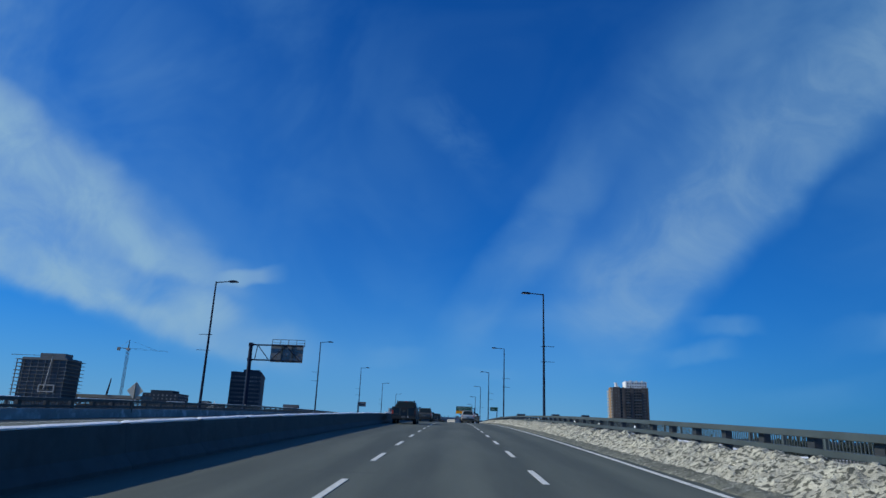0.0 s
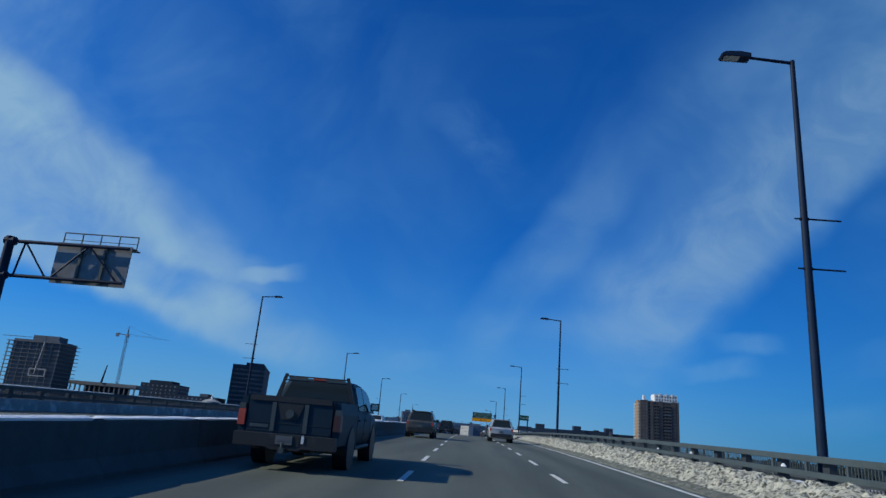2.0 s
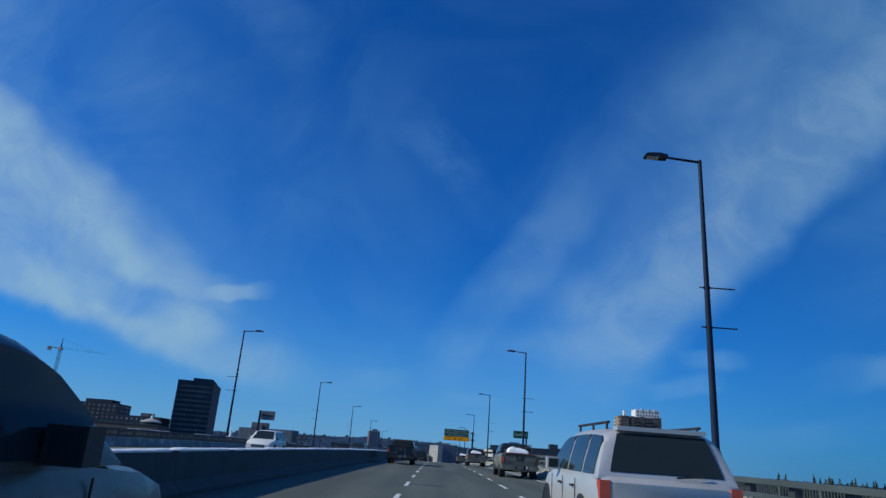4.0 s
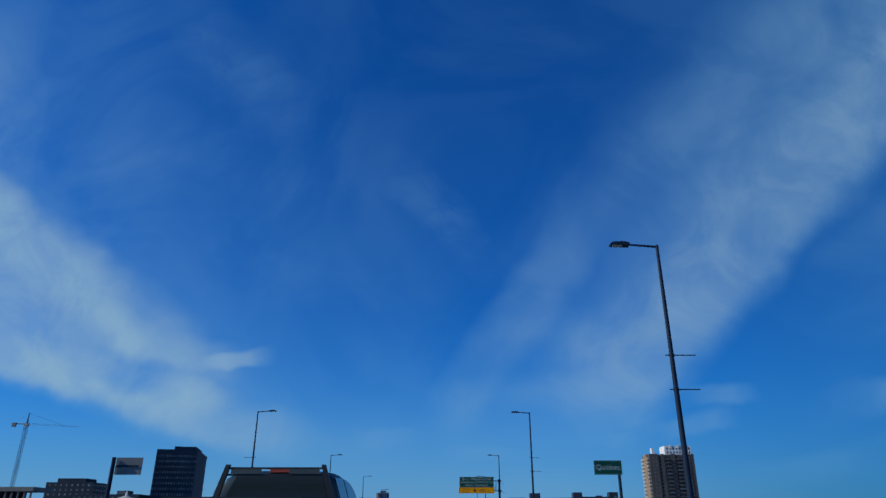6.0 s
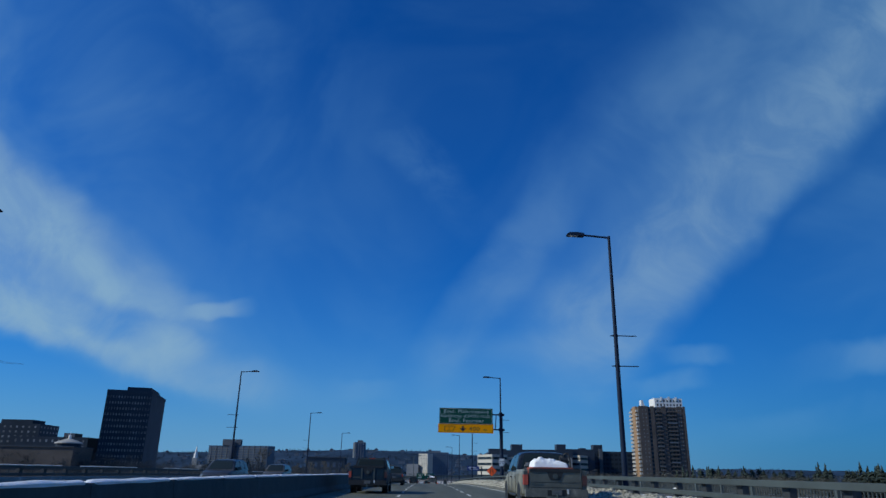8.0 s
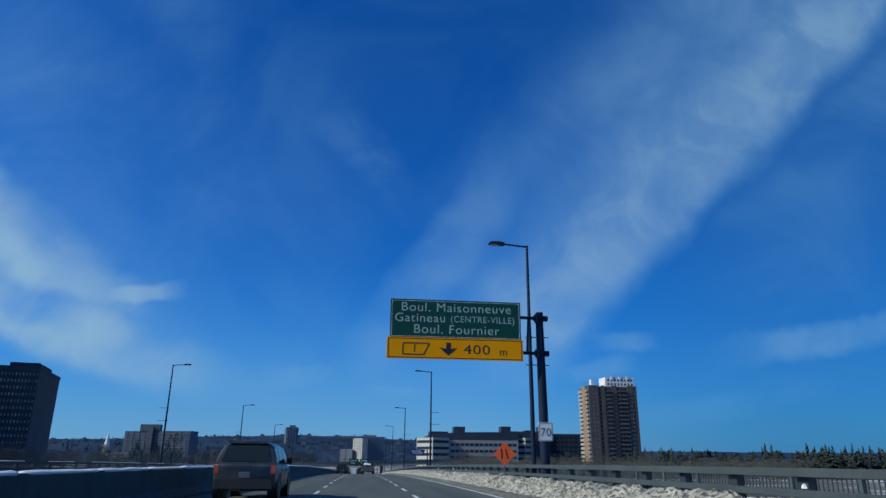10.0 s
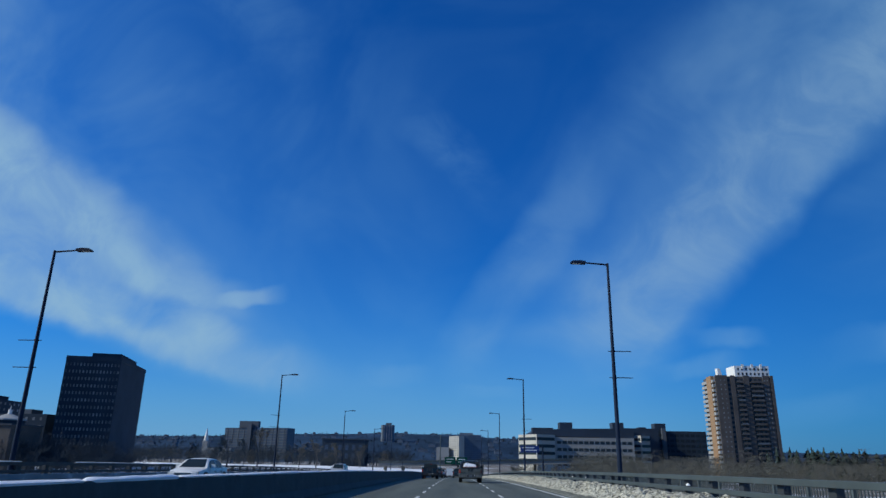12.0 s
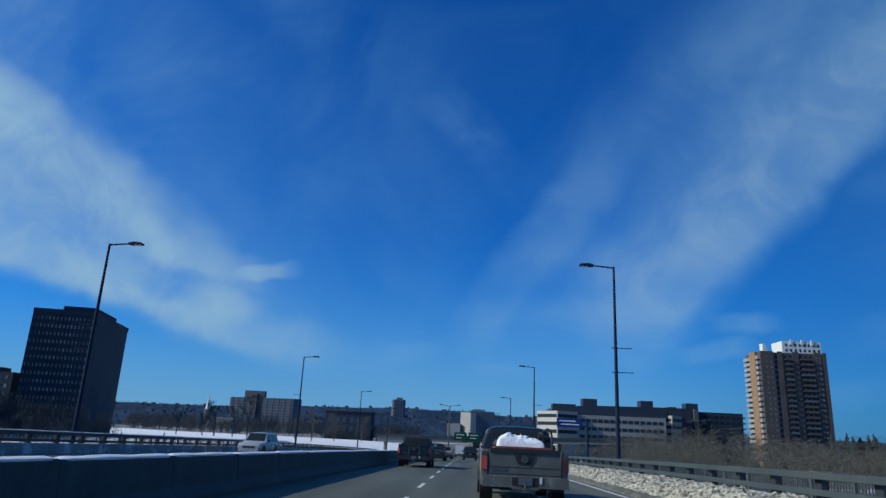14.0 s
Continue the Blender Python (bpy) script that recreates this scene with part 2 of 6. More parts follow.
M = {
    "asphalt": road_material(),
    "paint_white": material("road_paint", (0.62, 0.62, 0.58), 0.7, vary=0.2, scale=3, fine=40, second=(0.2, 0.2, 0.19), second_cut=(0.55, 0.75), second_scale=6),
    # Weathered concrete, darkened further to paint in the shade on the barrier.
    "concrete": material("weathered_shaded_concrete", (0.048, 0.064, 0.068), 0.85, vary=0.35, scale=0.8, fine=18, bump=0.25, second=(0.035, 0.042, 0.045), second_cut=(0.45, 0.75), second_scale=0.7),
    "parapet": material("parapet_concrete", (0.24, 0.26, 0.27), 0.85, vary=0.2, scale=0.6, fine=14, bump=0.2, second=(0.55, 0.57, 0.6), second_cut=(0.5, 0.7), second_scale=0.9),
    "deck": material("deck_concrete", (0.26, 0.26, 0.25), 0.85, vary=0.25, scale=0.6, fine=14),
    "snow": material("old_snow", (0.84, 0.85, 0.86), 0.7, vary=0.08, scale=1.5, fine=14, bump=0.6, bump_scale=9, second=(0.5, 0.48, 0.42), second_cut=(0.5, 0.8), second_scale=0.9),
    "bank": material("dirty_snow", (0.5, 0.475, 0.375), 0.85, vary=0.35, scale=2.2, fine=14, bump=1.0, bump_scale=28, second=(0.10, 0.10, 0.075), second_cut=(0.5, 0.57), second_scale=9.0),
    "grit": material("gritty_slush", (0.125, 0.128, 0.1), 0.9, vary=0.45, scale=3.0, fine=16, bump=1.0, bump_scale=14, second=(0.36, 0.35, 0.29), second_cut=(0.56, 0.68), second_scale=5.0),
    "galv": material("galvanised_steel", (0.066, 0.084, 0.084), 0.6, 0.2, vary=0.2, scale=0.7, fine=12, second=(0.09, 0.085, 0.08), second_cut=(0.6, 0.8), second_scale=1.5),
    # Dark post steel; on the west rail it also paints in shade.
    "rail_dark": material("dark_shaded_rail_steel", (0.05, 0.055, 0.06), 0.55, 0.3, vary=0.25),
    "pole": material("painted_steel_pole", (0.012, 0.022, 0.046), 0.55, 0.0, vary=0.25, scale=1, fine=20, specular=0.12),
    # Licence plates: white dimmed to grey, their shade painted in.
    "plate": material("shaded_plate_paint", (0.13, 0.135, 0.135), 0.5, vary=0.1),
    "lamp_lens": material("lamp_lens", (0.5, 0.5, 0.46), 0.25, vary=0.08),
    # Far cladding: distance haze painted in as a low-contrast blue-grey.
    "far_grey": material("hazy_grey_cladding", (0.12, 0.15, 0.19), 0.8, vary=0.1, scale=0.1, fine=1.0),
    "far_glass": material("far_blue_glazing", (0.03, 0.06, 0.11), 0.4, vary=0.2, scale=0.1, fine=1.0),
    "sign_letter": material("weathered_white_sheeting", (0.42, 0.52, 0.5), 0.5, vary=0.08, scale=1),
    "sign_green": material("sign_green", (0.005, 0.068, 0.045), 0.5, vary=0.08, scale=1, specular=0.25),
    "sign_yellow": material("sign_yellow", (1.0, 0.37, 0.003), 0.6, vary=0.04, scale=1, specular=0.08),
    "sign_orange": material("sign_orange", (0.98, 0.13, 0.025), 0.45, vary=0.06, scale=1),
    "sign_blue": material("sign_blue", (0.01, 0.03, 0.16), 0.4, vary=0.08, scale=1),
    "sign_white": material("sign_white", (0.75, 0.75, 0.73), 0.45, vary=0.05, scale=1),
    "sign_black": material("sign_black", (0.015, 0.015, 0.016), 0.5, vary=0.1),
    "sign_back": material("sign_back_aluminium", (0.16, 0.165, 0.17), 0.5, 0.4, vary=0.25, scale=1.2),
    "ground": material("winter_ground", (0.13, 0.11, 0.085), 0.95, vary=0.3, scale=0.02, fine=0.4, second=(0.55, 0.57, 0.6), second_cut=(0.52, 0.62), second_scale=0.02),
    "water": material("dark_river", (0.02, 0.045, 0.07), 0.15, vary=0.2, scale=0.05, fine=1.0, bump=0.3, bump_scale=0.8),
    # Hill and slope trees carry aerial haze as a blue base colour.
    "hill": material("hazy_wooded_hill", (0.024, 0.046, 0.082), 0.95, vary=0.45, scale=0.012, fine=0.09, second=(0.11, 0.135, 0.17), second_cut=(0.64, 0.74), second_scale=0.03, stretch=(1, 0.35, 1), specular=0.04),
    "hill_tree": material("hazy_slope_trees", (0.034, 0.054, 0.085), 0.95, vary=0.35, scale=0.02, fine=0.3, specular=0.04),
    "bark": material("bare_bark", (0.085, 0.08, 0.075), 0.9, vary=0.35, scale=1.5, fine=20),
    # Bluish bark: painted haze again.
    "far_bark": material("hazy_bare_trees", (0.04, 0.052, 0.066), 0.95, vary=0.35, scale=0.02, fine=0.3, specular=0.05),
    "twig": material("bare_twigs", (0.088, 0.087, 0.073), 0.95, vary=0.35, scale=0.4, fine=6, random=0.2),
    "conifer": material("dark_conifer", (0.025, 0.04, 0.03), 0.9, vary=0.4, scale=0.5, fine=6, random=0.2),
    "shrub": material("evergreen_shrub", (0.03, 0.045, 0.035), 0.9, vary=0.4, scale=0.5, fine=6),
    "tyre": material("tyre_rubber", (0.018, 0.018, 0.018), 0.85, vary=0.2, fine=40, second=(0.09, 0.085, 0.08), second_cut=(0.5, 0.8), second_scale=4),
    "rim": material("alloy_rim", (0.32, 0.32, 0.33), 0.4, 0.8, vary=0.2),
    "chrome": material("chrome", (0.62, 0.63, 0.64), 0.18, 1.0, vary=0.05),
    "black_plastic": material("black_plastic", (0.02, 0.021, 0.022), 0.55, vary=0.2, second=(0.08, 0.08, 0.075), second_cut=(0.55, 0.85), second_scale=3),
    "car_glass": glass("tinted_car_glass"),
    # Duller copy of the red lamp: dust, and shade painted in.
    "tail_shaded": material("dusty_shaded_tail_lamp", (0.075, 0.03, 0.028), 0.4, vary=0.2),
    "bumper": material("salt_dusted_bumper", (0.12, 0.125, 0.11), 0.6, 0.0, vary=0.25, scale=3, second=(0.28, 0.275, 0.24), second_cut=(0.5, 0.75), second_scale=3),
    # Cab takes a darker copy of the body paint, shade included.
    "cab_paint": material("dark_shaded_gunmetal", (0.02, 0.025, 0.032), 0.3, 0.3, vary=0.15, coat=0.2, second=(0.07, 0.072, 0.065), second_cut=(0.6, 0.85), second_scale=2.0),
    "gate_paint": material("dark_gunmetal_paint", (0.11, 0.117, 0.1), 0.5, 0.0, vary=0.2, second=(0.17, 0.165, 0.135), second_cut=(0.52, 0.8), second_scale=2.5),
    "tail_red": material("tail_lamp_red", (0.5, 0.085, 0.055), 0.2, vary=0.1),
    "head_lamp": material("headlamp_clear", (0.55, 0.57, 0.58), 0.12, vary=0.05),
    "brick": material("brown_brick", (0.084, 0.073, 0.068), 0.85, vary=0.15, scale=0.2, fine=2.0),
    # Lit copy of the brick: sunlight is put into the colour.
    "brick_lit": material("sunlit_brick", (0.29, 0.18, 0.1), 0.85, vary=0.12, scale=0.2, fine=2.0),
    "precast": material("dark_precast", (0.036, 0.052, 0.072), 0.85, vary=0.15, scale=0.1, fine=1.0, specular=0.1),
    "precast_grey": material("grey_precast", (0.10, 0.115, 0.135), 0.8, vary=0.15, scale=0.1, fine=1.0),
    "white_wall": material("white_cladding", (0.72, 0.72, 0.70), 0.6, vary=0.08, scale=0.1, fine=1.0),
    "pale_wall": material("pale_render", (0.32, 0.32, 0.31), 0.8, vary=0.12, scale=0.1, fine=1.0),
    "dark_roof": material("dark_metal_roof", (0.02, 0.034, 0.056), 0.6, vary=0.2, scale=0.1, fine=1.0),
    "window": glass("building_window", (0.025, 0.035, 0.045), 0.08),
    # Greyer copy of the cream cladding, with shade put into the colour.
    "shade_wall": material("shaded_cladding", (0.27, 0.27, 0.26), 0.8, vary=0.12, scale=0.1, fine=1.0),
    "cream_wall": material("cream_cladding", (0.44, 0.42, 0.37), 0.7, vary=0.1, scale=0.1, fine=1.0),
    "blind": material("window_blind", (0.18, 0.2, 0.215), 0.8, vary=0.2, scale=0.3, fine=2, random=0.35),
    "crane": material("crane_steel", (0.07, 0.09, 0.12), 0.6, vary=0.15),
    "raw_concrete": material("raw_concrete", (0.20, 0.20, 0.19), 0.9, vary=0.2, scale=0.1, fine=1.0),
    "red_box": material("red_plastic_rim", (0.30, 0.07, 0.045), 0.6, vary=0.2),
    "fresh_snow": material("fresh_snow", (0.86, 0.88, 0.9), 0.6, vary=0.05, scale=3, fine=20, bump=0.5, bump_scale=12),
}

# ---- mesh helpers ----
def road_z(y):
    """Height of the roadway along the bridge: up to a crest, then down to the river bank."""
    s = min(max(y, -160.0), 470.0) / 100
    z = 4.96 * s - 1.38 * s * s + 0.07 * s ** 3
    if y > 470:
        z -= 4.0 * (1 - math.exp(-(y - 470) * 0.0085))
    return z


def box(bm, x0, x1, y0, y1, z0, z1):
    v = [bm.verts.new(p) for p in ((x0, y0, z0), (x1, y0, z0), (x1, y1, z0), (x0, y1, z0),
                                   (x0, y0, z1), (x1, y0, z1), (x1, y1, z1), (x0, y1, z1))]
    for f in ((3, 2, 1, 0), (4, 5, 6, 7), (0, 1, 5, 4), (1, 2, 6, 5), (2, 3, 7, 6), (3, 0, 4, 7)):
        bm.faces.new([v[i] for i in f])
    return v


def rod(bm, a, b, r0, r1=None, sides=8, caps=True):
    """A tapered round bar from a to b."""
    a, b, r1 = Vector(a), Vector(b), r0 if r1 is None else r1
    q = (b - a).to_track_quat("Z", "Y")
    rings = []
    for p, r in ((a, r0), (b, r1)):
        rings.append([bm.verts.new(p + q @ Vector((r * math.cos(i * math.tau / sides), r * math.sin(i * math.tau / sides), 0))) for i in range(sides)])
    for i in range(sides):
        j = (i + 1) % sides
        bm.faces.new((rings[0][i], rings[0][j], rings[1][j], rings[1][i]))
    if caps:
        bm.faces.new(rings[0][::-1]), bm.faces.new(rings[1])


def prism(bm, outline, y0, y1):
    """An outline in (x, z), counter-clockwise seen from -y, pushed from y0 to y1."""
    a = [bm.verts.new((x, y0, z)) for x, z in outline]
    b = [bm.verts.new((x, y1, z)) for x, z in outline]
    n = len(outline)
    for i in range(n):
        j = (i + 1) % n
        bm.faces.new((a[j], a[i], b[i], b[j]))
    bm.faces.new(a), bm.faces.new(b[::-1])


def bevelled(bm, width, segments=2, angle=40):
    edges = [e for e in bm.edges if len(e.link_faces) == 2 and e.calc_face_angle(0) > radians(angle)]
    bmesh.ops.bevel(bm, geom=edges, offset=width, segments=segments, affect="EDGES", profile=0.6)
    return bm


def mesh_of(name, bm, mat, smooth=False):
    bmesh.ops.recalc_face_normals(bm, faces=bm.faces)
    data = bpy.data.meshes.new(name)
    bm.to_mesh(data)
    bm.free()
    for m in mat if isinstance(mat, (list, tuple)) else (mat,):
        data.materials.append(m)
    if smooth:
        for p in data.polygons:
            p.use_smooth = True
        data.set_sharp_from_angle(angle=radians(38))
    return data


def part(name, bm, mat, parent, label="", smooth=False, at=None):
    ob = new(name, mesh_of(name, bm, mat, smooth))
    ob.parent = parent
    if at is not None:
        ob.matrix_basis = at
    return tagged(ob, label)


def thing(name, label, category, at=None, group="", kind=""):
    ob = new(name)
    ob.empty_display_size = 0.3
    if at is not None:
        ob.matrix_basis = at
    return tagged(ob, label, category, group, kind)


def raw_mesh(name, verts, faces, mat, smooth=False):
    data = bpy.data.meshes.new(name)
    data.from_pydata(verts, [], faces)
    data.materials.append(mat)
    if smooth:
        for p in data.polygons:
            p.use_smooth = True
    return data


def along_road(name, outline, y0, y1, step, mat, parent=None, jitter=None, smooth=False):
    """An outline in (x, height over the road), swept along the road's rise and fall."""
    n, verts, faces = len(outline), [], []
    rows = int((y1 - y0) / step) + 1
    for r in range(rows):
        y = min(y0 + r * step, y1)
        for i, (x, z) in enumerate(outline):
            dx, dz = jitter(i, x, y) if jitter else (0, 0)
            verts.append((x + dx, y, road_z(y) + z + dz))
    for r in range(rows - 1):
        for i in range(n):
            j = (i + 1) % n
            faces.append((r * n + i, r * n + j, (r + 1) * n + j, (r + 1) * n + i))
    faces += [tuple(range(n))[::-1], tuple((rows - 1) * n + i for i in range(n))]
    ob = new(name, raw_mesh(name, verts, faces, mat, smooth))
    ob.parent = parent
    return ob


# ---- ground, water, hills ----
GROUND_Z = -4.6


def make_ground():
    bm = bmesh.new()
    n = 40
    grid = [[bm.verts.new((-4200 + 8400 * i / n, -1200 + 5800 * j / n, GROUND_Z)) for j in range(n + 1)] for i in range(n + 1)]
    for i in range(n):
        for j in range(n):
            bm.faces.new((grid[i][j], grid[i + 1][j], grid[i + 1][j + 1], grid[i][j + 1]))
    g = new("ground", mesh_of("ground", bm, M["ground"]))
    tagged(g, "brown winter ground with patches of old snow", "ground", kind="structure")
    bm = bmesh.new()
    pts = [(-4000, -1100), (4000, -1100), (4000, 200), (900, 330), (60, 300), (-60, 330), (-700, 420), (-4000, 600)]
    bm.faces.new([bm.verts.new((x, y, GROUND_Z + 0.05)) for x, y in pts])
    tagged(new("water", mesh_of("water", bm, M["water"])), "dark open river water under the bridge", "river", kind="structure")
    # snow field on the river bank
    verts, faces, nx, ny = [], [], 40, 24
    for j in range(ny + 1):
        for i in range(nx + 1):
            u, v = i / nx, j / ny
            x, y = -270 + 244 * u + 90 * (u - 1) * v, 500 + 60 * (1 - u) + 370 * v
            edge = min(u, 1 - u, v, 1 - v)
            verts.append((x, y, GROUND_Z + 0.1 + (2.0 + 0.4 * v) * min(1, edge * 6) + 0.35 * noise.noise((x * 0.02, y * 0.02, 3))))
    for j in range(ny):
        for i in range(nx):
            a = j * (nx + 1) + i
            faces.append((a, a + 1, a + nx + 2, a + nx + 1))
    tagged(new("snow_field", raw_mesh("snow_field", verts, faces, M["snow"], True)), "snow covered open field on the river bank", "snow", kind="structure")


def hill_z(x, y):
    """The slope behind the town, up to a wooded ridge."""
    top = 62 + 32 * math.exp(-((x + 230) / 420) ** 2) + 14 * noise.noise((x * 0.0016, 0.3, 0)) + 7 * noise.noise((x * 0.008, 1.7, 0)) - 16 / (1 + math.exp(-(x - 700) / 160))
    v = min(1.0, max(0.0, (y - 1420) / 1350))
    return GROUND_Z - 1.5 + top * math.sin(v * math.pi / 2) ** 1.3


def make_hills():
    verts, faces = [], []
    nx, ny = 150, 16
    for j in range(ny + 1):
        for i in range(nx + 1):
            x, y = -3600 + 7200 * i / nx, 1400 + 1750 * j / ny
            verts.append((x, y, hill_z(x, y) + (2.5 * noise.noise((x * 0.04, y * 0.02, 5)) if j > 1 else 0)))
    for j in range(ny):
        for i in range(nx):
            a = j * (nx + 1) + i
            faces.append((a, a + 1, a + nx + 2, a + nx + 1))
    tagged(new("backdrop_hills", raw_mesh("backdrop_hills", verts, faces, M["hill"])), "low wooded hills, tinted blue for distance haze", "hill", kind="structure")


make_ground()
make_hills()

# ---- the bridge ----
ROAD_LEFT, ROAD_RIGHT = -21.2, 7.25
ROAD_START, ROAD_END = -90.0, 760.0
road = along_road("road", [(ROAD_LEFT, 0), (ROAD_LEFT, -0.9), (ROAD_RIGHT, -0.9), (ROAD_RIGHT, 0)], ROAD_START, ROAD_END, 2.5, M["asphalt"])
tagged(road, "grey worn asphalt roadway, dry and salt-stained, six lanes", "road", kind="structure")
for side, x0, x1 in (("east", 7.25, 10.6), ("west", -24.5, -21.2)):
    walkway = along_road("pavement_" + side, [(x0, 0.2), (x0, -0.9), (x1, -0.9), (x1, 0.2)], ROAD_START, 470, 2.5, M["deck"])
    tagged(walkway, "concrete kerb and walkway along the bridge edge", "pavement", kind="structure")


def bridge_piers():
    for i, y in enumerate((-60, 20, 100, 180, 260, 340, 420)):
        p = thing("bridge_pier", "concrete bridge pier under the deck", "pier", pose(-7, y, 0), "bridge piers", "structure")
        top = road_z(y) - 0.9
        bm = bmesh.new()
        box(bm, -15, 15, -1.1, 1.1, top - 1.4, top)
        part("crosshead", bm, M["concrete"], p)
        for x in (-11, 0, 11):
            bm = bmesh.new()
            rod(bm, (x, 0, GROUND_Z - 1), (x, 0, top - 1.4), 1.0, sides=16)
            part("column", bm, M["concrete"], p)


def on_road(x, y, lift=0.0, turn=0.0):
    """A pose on the roadway that follows its slope."""
    slope = math.degrees(math.atan((road_z(y + 1) - road_z(y - 1)) / 2))
    return pose(x, y, road_z(y) + lift, slope, 0, 0) @ pose(0, 0, 0, 0, 0, turn)


def lane_marks():
    bm = bmesh.new()
    box(bm, -0.06, 0.06, -1.3, 1.3, 0.0, 0.008)
    dash = mesh_of("lane_dash", bm, M["paint_white"])
    for x, first, count in ((-1.85, 4.15, 74), (1.68, 0.55, 74), (-12.3, 4.0, 74), (-15.9, 2.0, 74)):
        for i in range(count):
            ob = new("lane_dash", dash)
            ob.parent = road
            ob.matrix_basis = on_road(x, first + DASH_PERIOD * i, 0.002)
    for x in (4.55, -18.7):
        along_road("edge_line", [(x - 0.07, 0.004), (x - 0.07, 0.0), (x + 0.07, 0.0), (x + 0.07, 0.004)], ROAD_START, ROAD_END, 5, M["paint_white"], road)


DASH_PERIOD = 6.55


def snow_bank(name, foot, back, height, label, y0, y1, mat="bank", n=14, near=0.0, fade=0.0):
    """A ploughed ridge of old snow between road edge and rail, crumbled into clods; rows lie closer up to y = near."""
    ys, y = [], y0
    while y < y1:
        ys.append(y)
        y += 0.11 if y < near else 0.35
    out = 1 if back > foot else -1
    verts, faces = [], []
    for y in ys:
        big = 0.5 + 0.5 * noise.noise((y * 0.11, foot, 2))
        for i in range(n + 1):
            u = i / n
            x = foot + (back - foot) * u + out * 0.16 * noise.noise((y * 0.7, 0, 9)) * (1 - u)
            prof = math.sin(min(1.0, u / 0.72) * math.pi / 2) ** (1.2 - fade) * (1 - 0.25 * max(0, (u - 0.72) / 0.28))
            h = height * prof * (0.8 + 0.35 * big)
            if i:
                wx, wy = x + 0.25 * noise.noise((x * 2.3, y * 1.9, 20)), y + 0.3 * noise.noise((x * 2.1, y * 2.4, 31))
                d = noise.voronoi((wx * 5.2, wy * 4.6, 1.5))[0]
                d2 = noise.voronoi((wx * 10.0, wy * 9.0, 4.5))[0]
                lump = 0.09 * (0.45 - min(d[0], 0.75)) + 0.07 * (0.4 - min(d2[0], 0.7)) + 0.13 * noise.noise((x * 1.6, y * 1.3, 7)) + 0.09 * noise.noise((x * 4.1, y * 3.3, 12)) + 0.05 * noise.noise((x * 9.0, y * 7.7, 3))
                h += lump * min(1, u * 3.5) * min(1.0, height * 2.5)
            else:
                h = -0.02
            verts.append((x, y, road_z(y) + max(h, -0.02)))
    for r in range(len(ys) - 1):
        for i in range(n):
            a = r * (n + 1) + i
            faces.append((a, a + 1, a + n + 2, a + n + 1))
    ob = new(name, raw_mesh(name, verts, faces, M[mat]))
    return tagged(ob, label, "snow", kind="stuff")


def median_barrier():
    root = thing("median_barrier", "precast concrete median barrier with snow along its top", "barrier", kind="structure")
    outline = [(-0.33, 0), (0.33, 0), (0.33, 0.08), (0.17, 0.29), (0.115, 0.79), (0.09, 0.83), (-0.09, 0.83), (-0.115, 0.79), (-0.17, 0.29), (-0.33, 0.08)]
    bm = bmesh.new()
    prism(bm, outline, -1.794, 1.794)
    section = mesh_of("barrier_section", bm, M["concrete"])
    caps = []
    for kx in range(4):
        bm = bmesh.new()
        n = 18
        rng = random.Random(kx)
        rings = []
        for i in range(n + 1):
            u = i / n
            y = -1.77 + 3.54 * u
            end = min(1, min(u, 1 - u) * 22) ** 0.5
            h = (0.04 + 0.014 * noise.noise((y * 1.2, kx * 7.1, 0))) * end + 0.004
            w = (0.128 + 0.012 * noise.noise((y * 1.7, kx * 3.3, 5))) * (0.55 + 0.45 * end)
            rings.append([bm.verts.new((w * math.cos(a), y, h * math.sin(a) - 0.002)) for a in (-0.5, 0.3, 1.05, 1.57, 2.09, 2.84, math.pi + 0.5)])
        for i in range(n):
            for j in range(6):
                bm.faces.new((rings[i][j], rings[i + 1][j], rings[i + 1][j + 1], rings[i][j + 1]))
        bm.faces.new(rings[0]), bm.faces.new(rings[-1][::-1])
        caps.append(mesh_of("snow_cap", bm, M["fresh_snow"], True))
    rng = random.Random(3)
    for i in range(170):
        y = -58 + 3.6 * i
        s = new("barrier_section", section)
        grown = 0.965 + 0.14 * min(1.0, max(0.0, (y - 40) / 220)) - 0.075 * min(1.0, max(0.0, (y - 300) / 20))
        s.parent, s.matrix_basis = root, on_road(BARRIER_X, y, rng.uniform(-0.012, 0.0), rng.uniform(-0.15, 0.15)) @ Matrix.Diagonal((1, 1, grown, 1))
        c = new("snow_cap", rng.choice(caps))
        c.parent = s
        c.matrix_basis = pose(0, rng.uniform(-0.03, 0.03), 0.83, 0, 0, rng.choice((0, 180))) @ Matrix.Diagonal((1, 1, rng.uniform(0.75, 1.2), 1))


BARRIER_X = -6.02


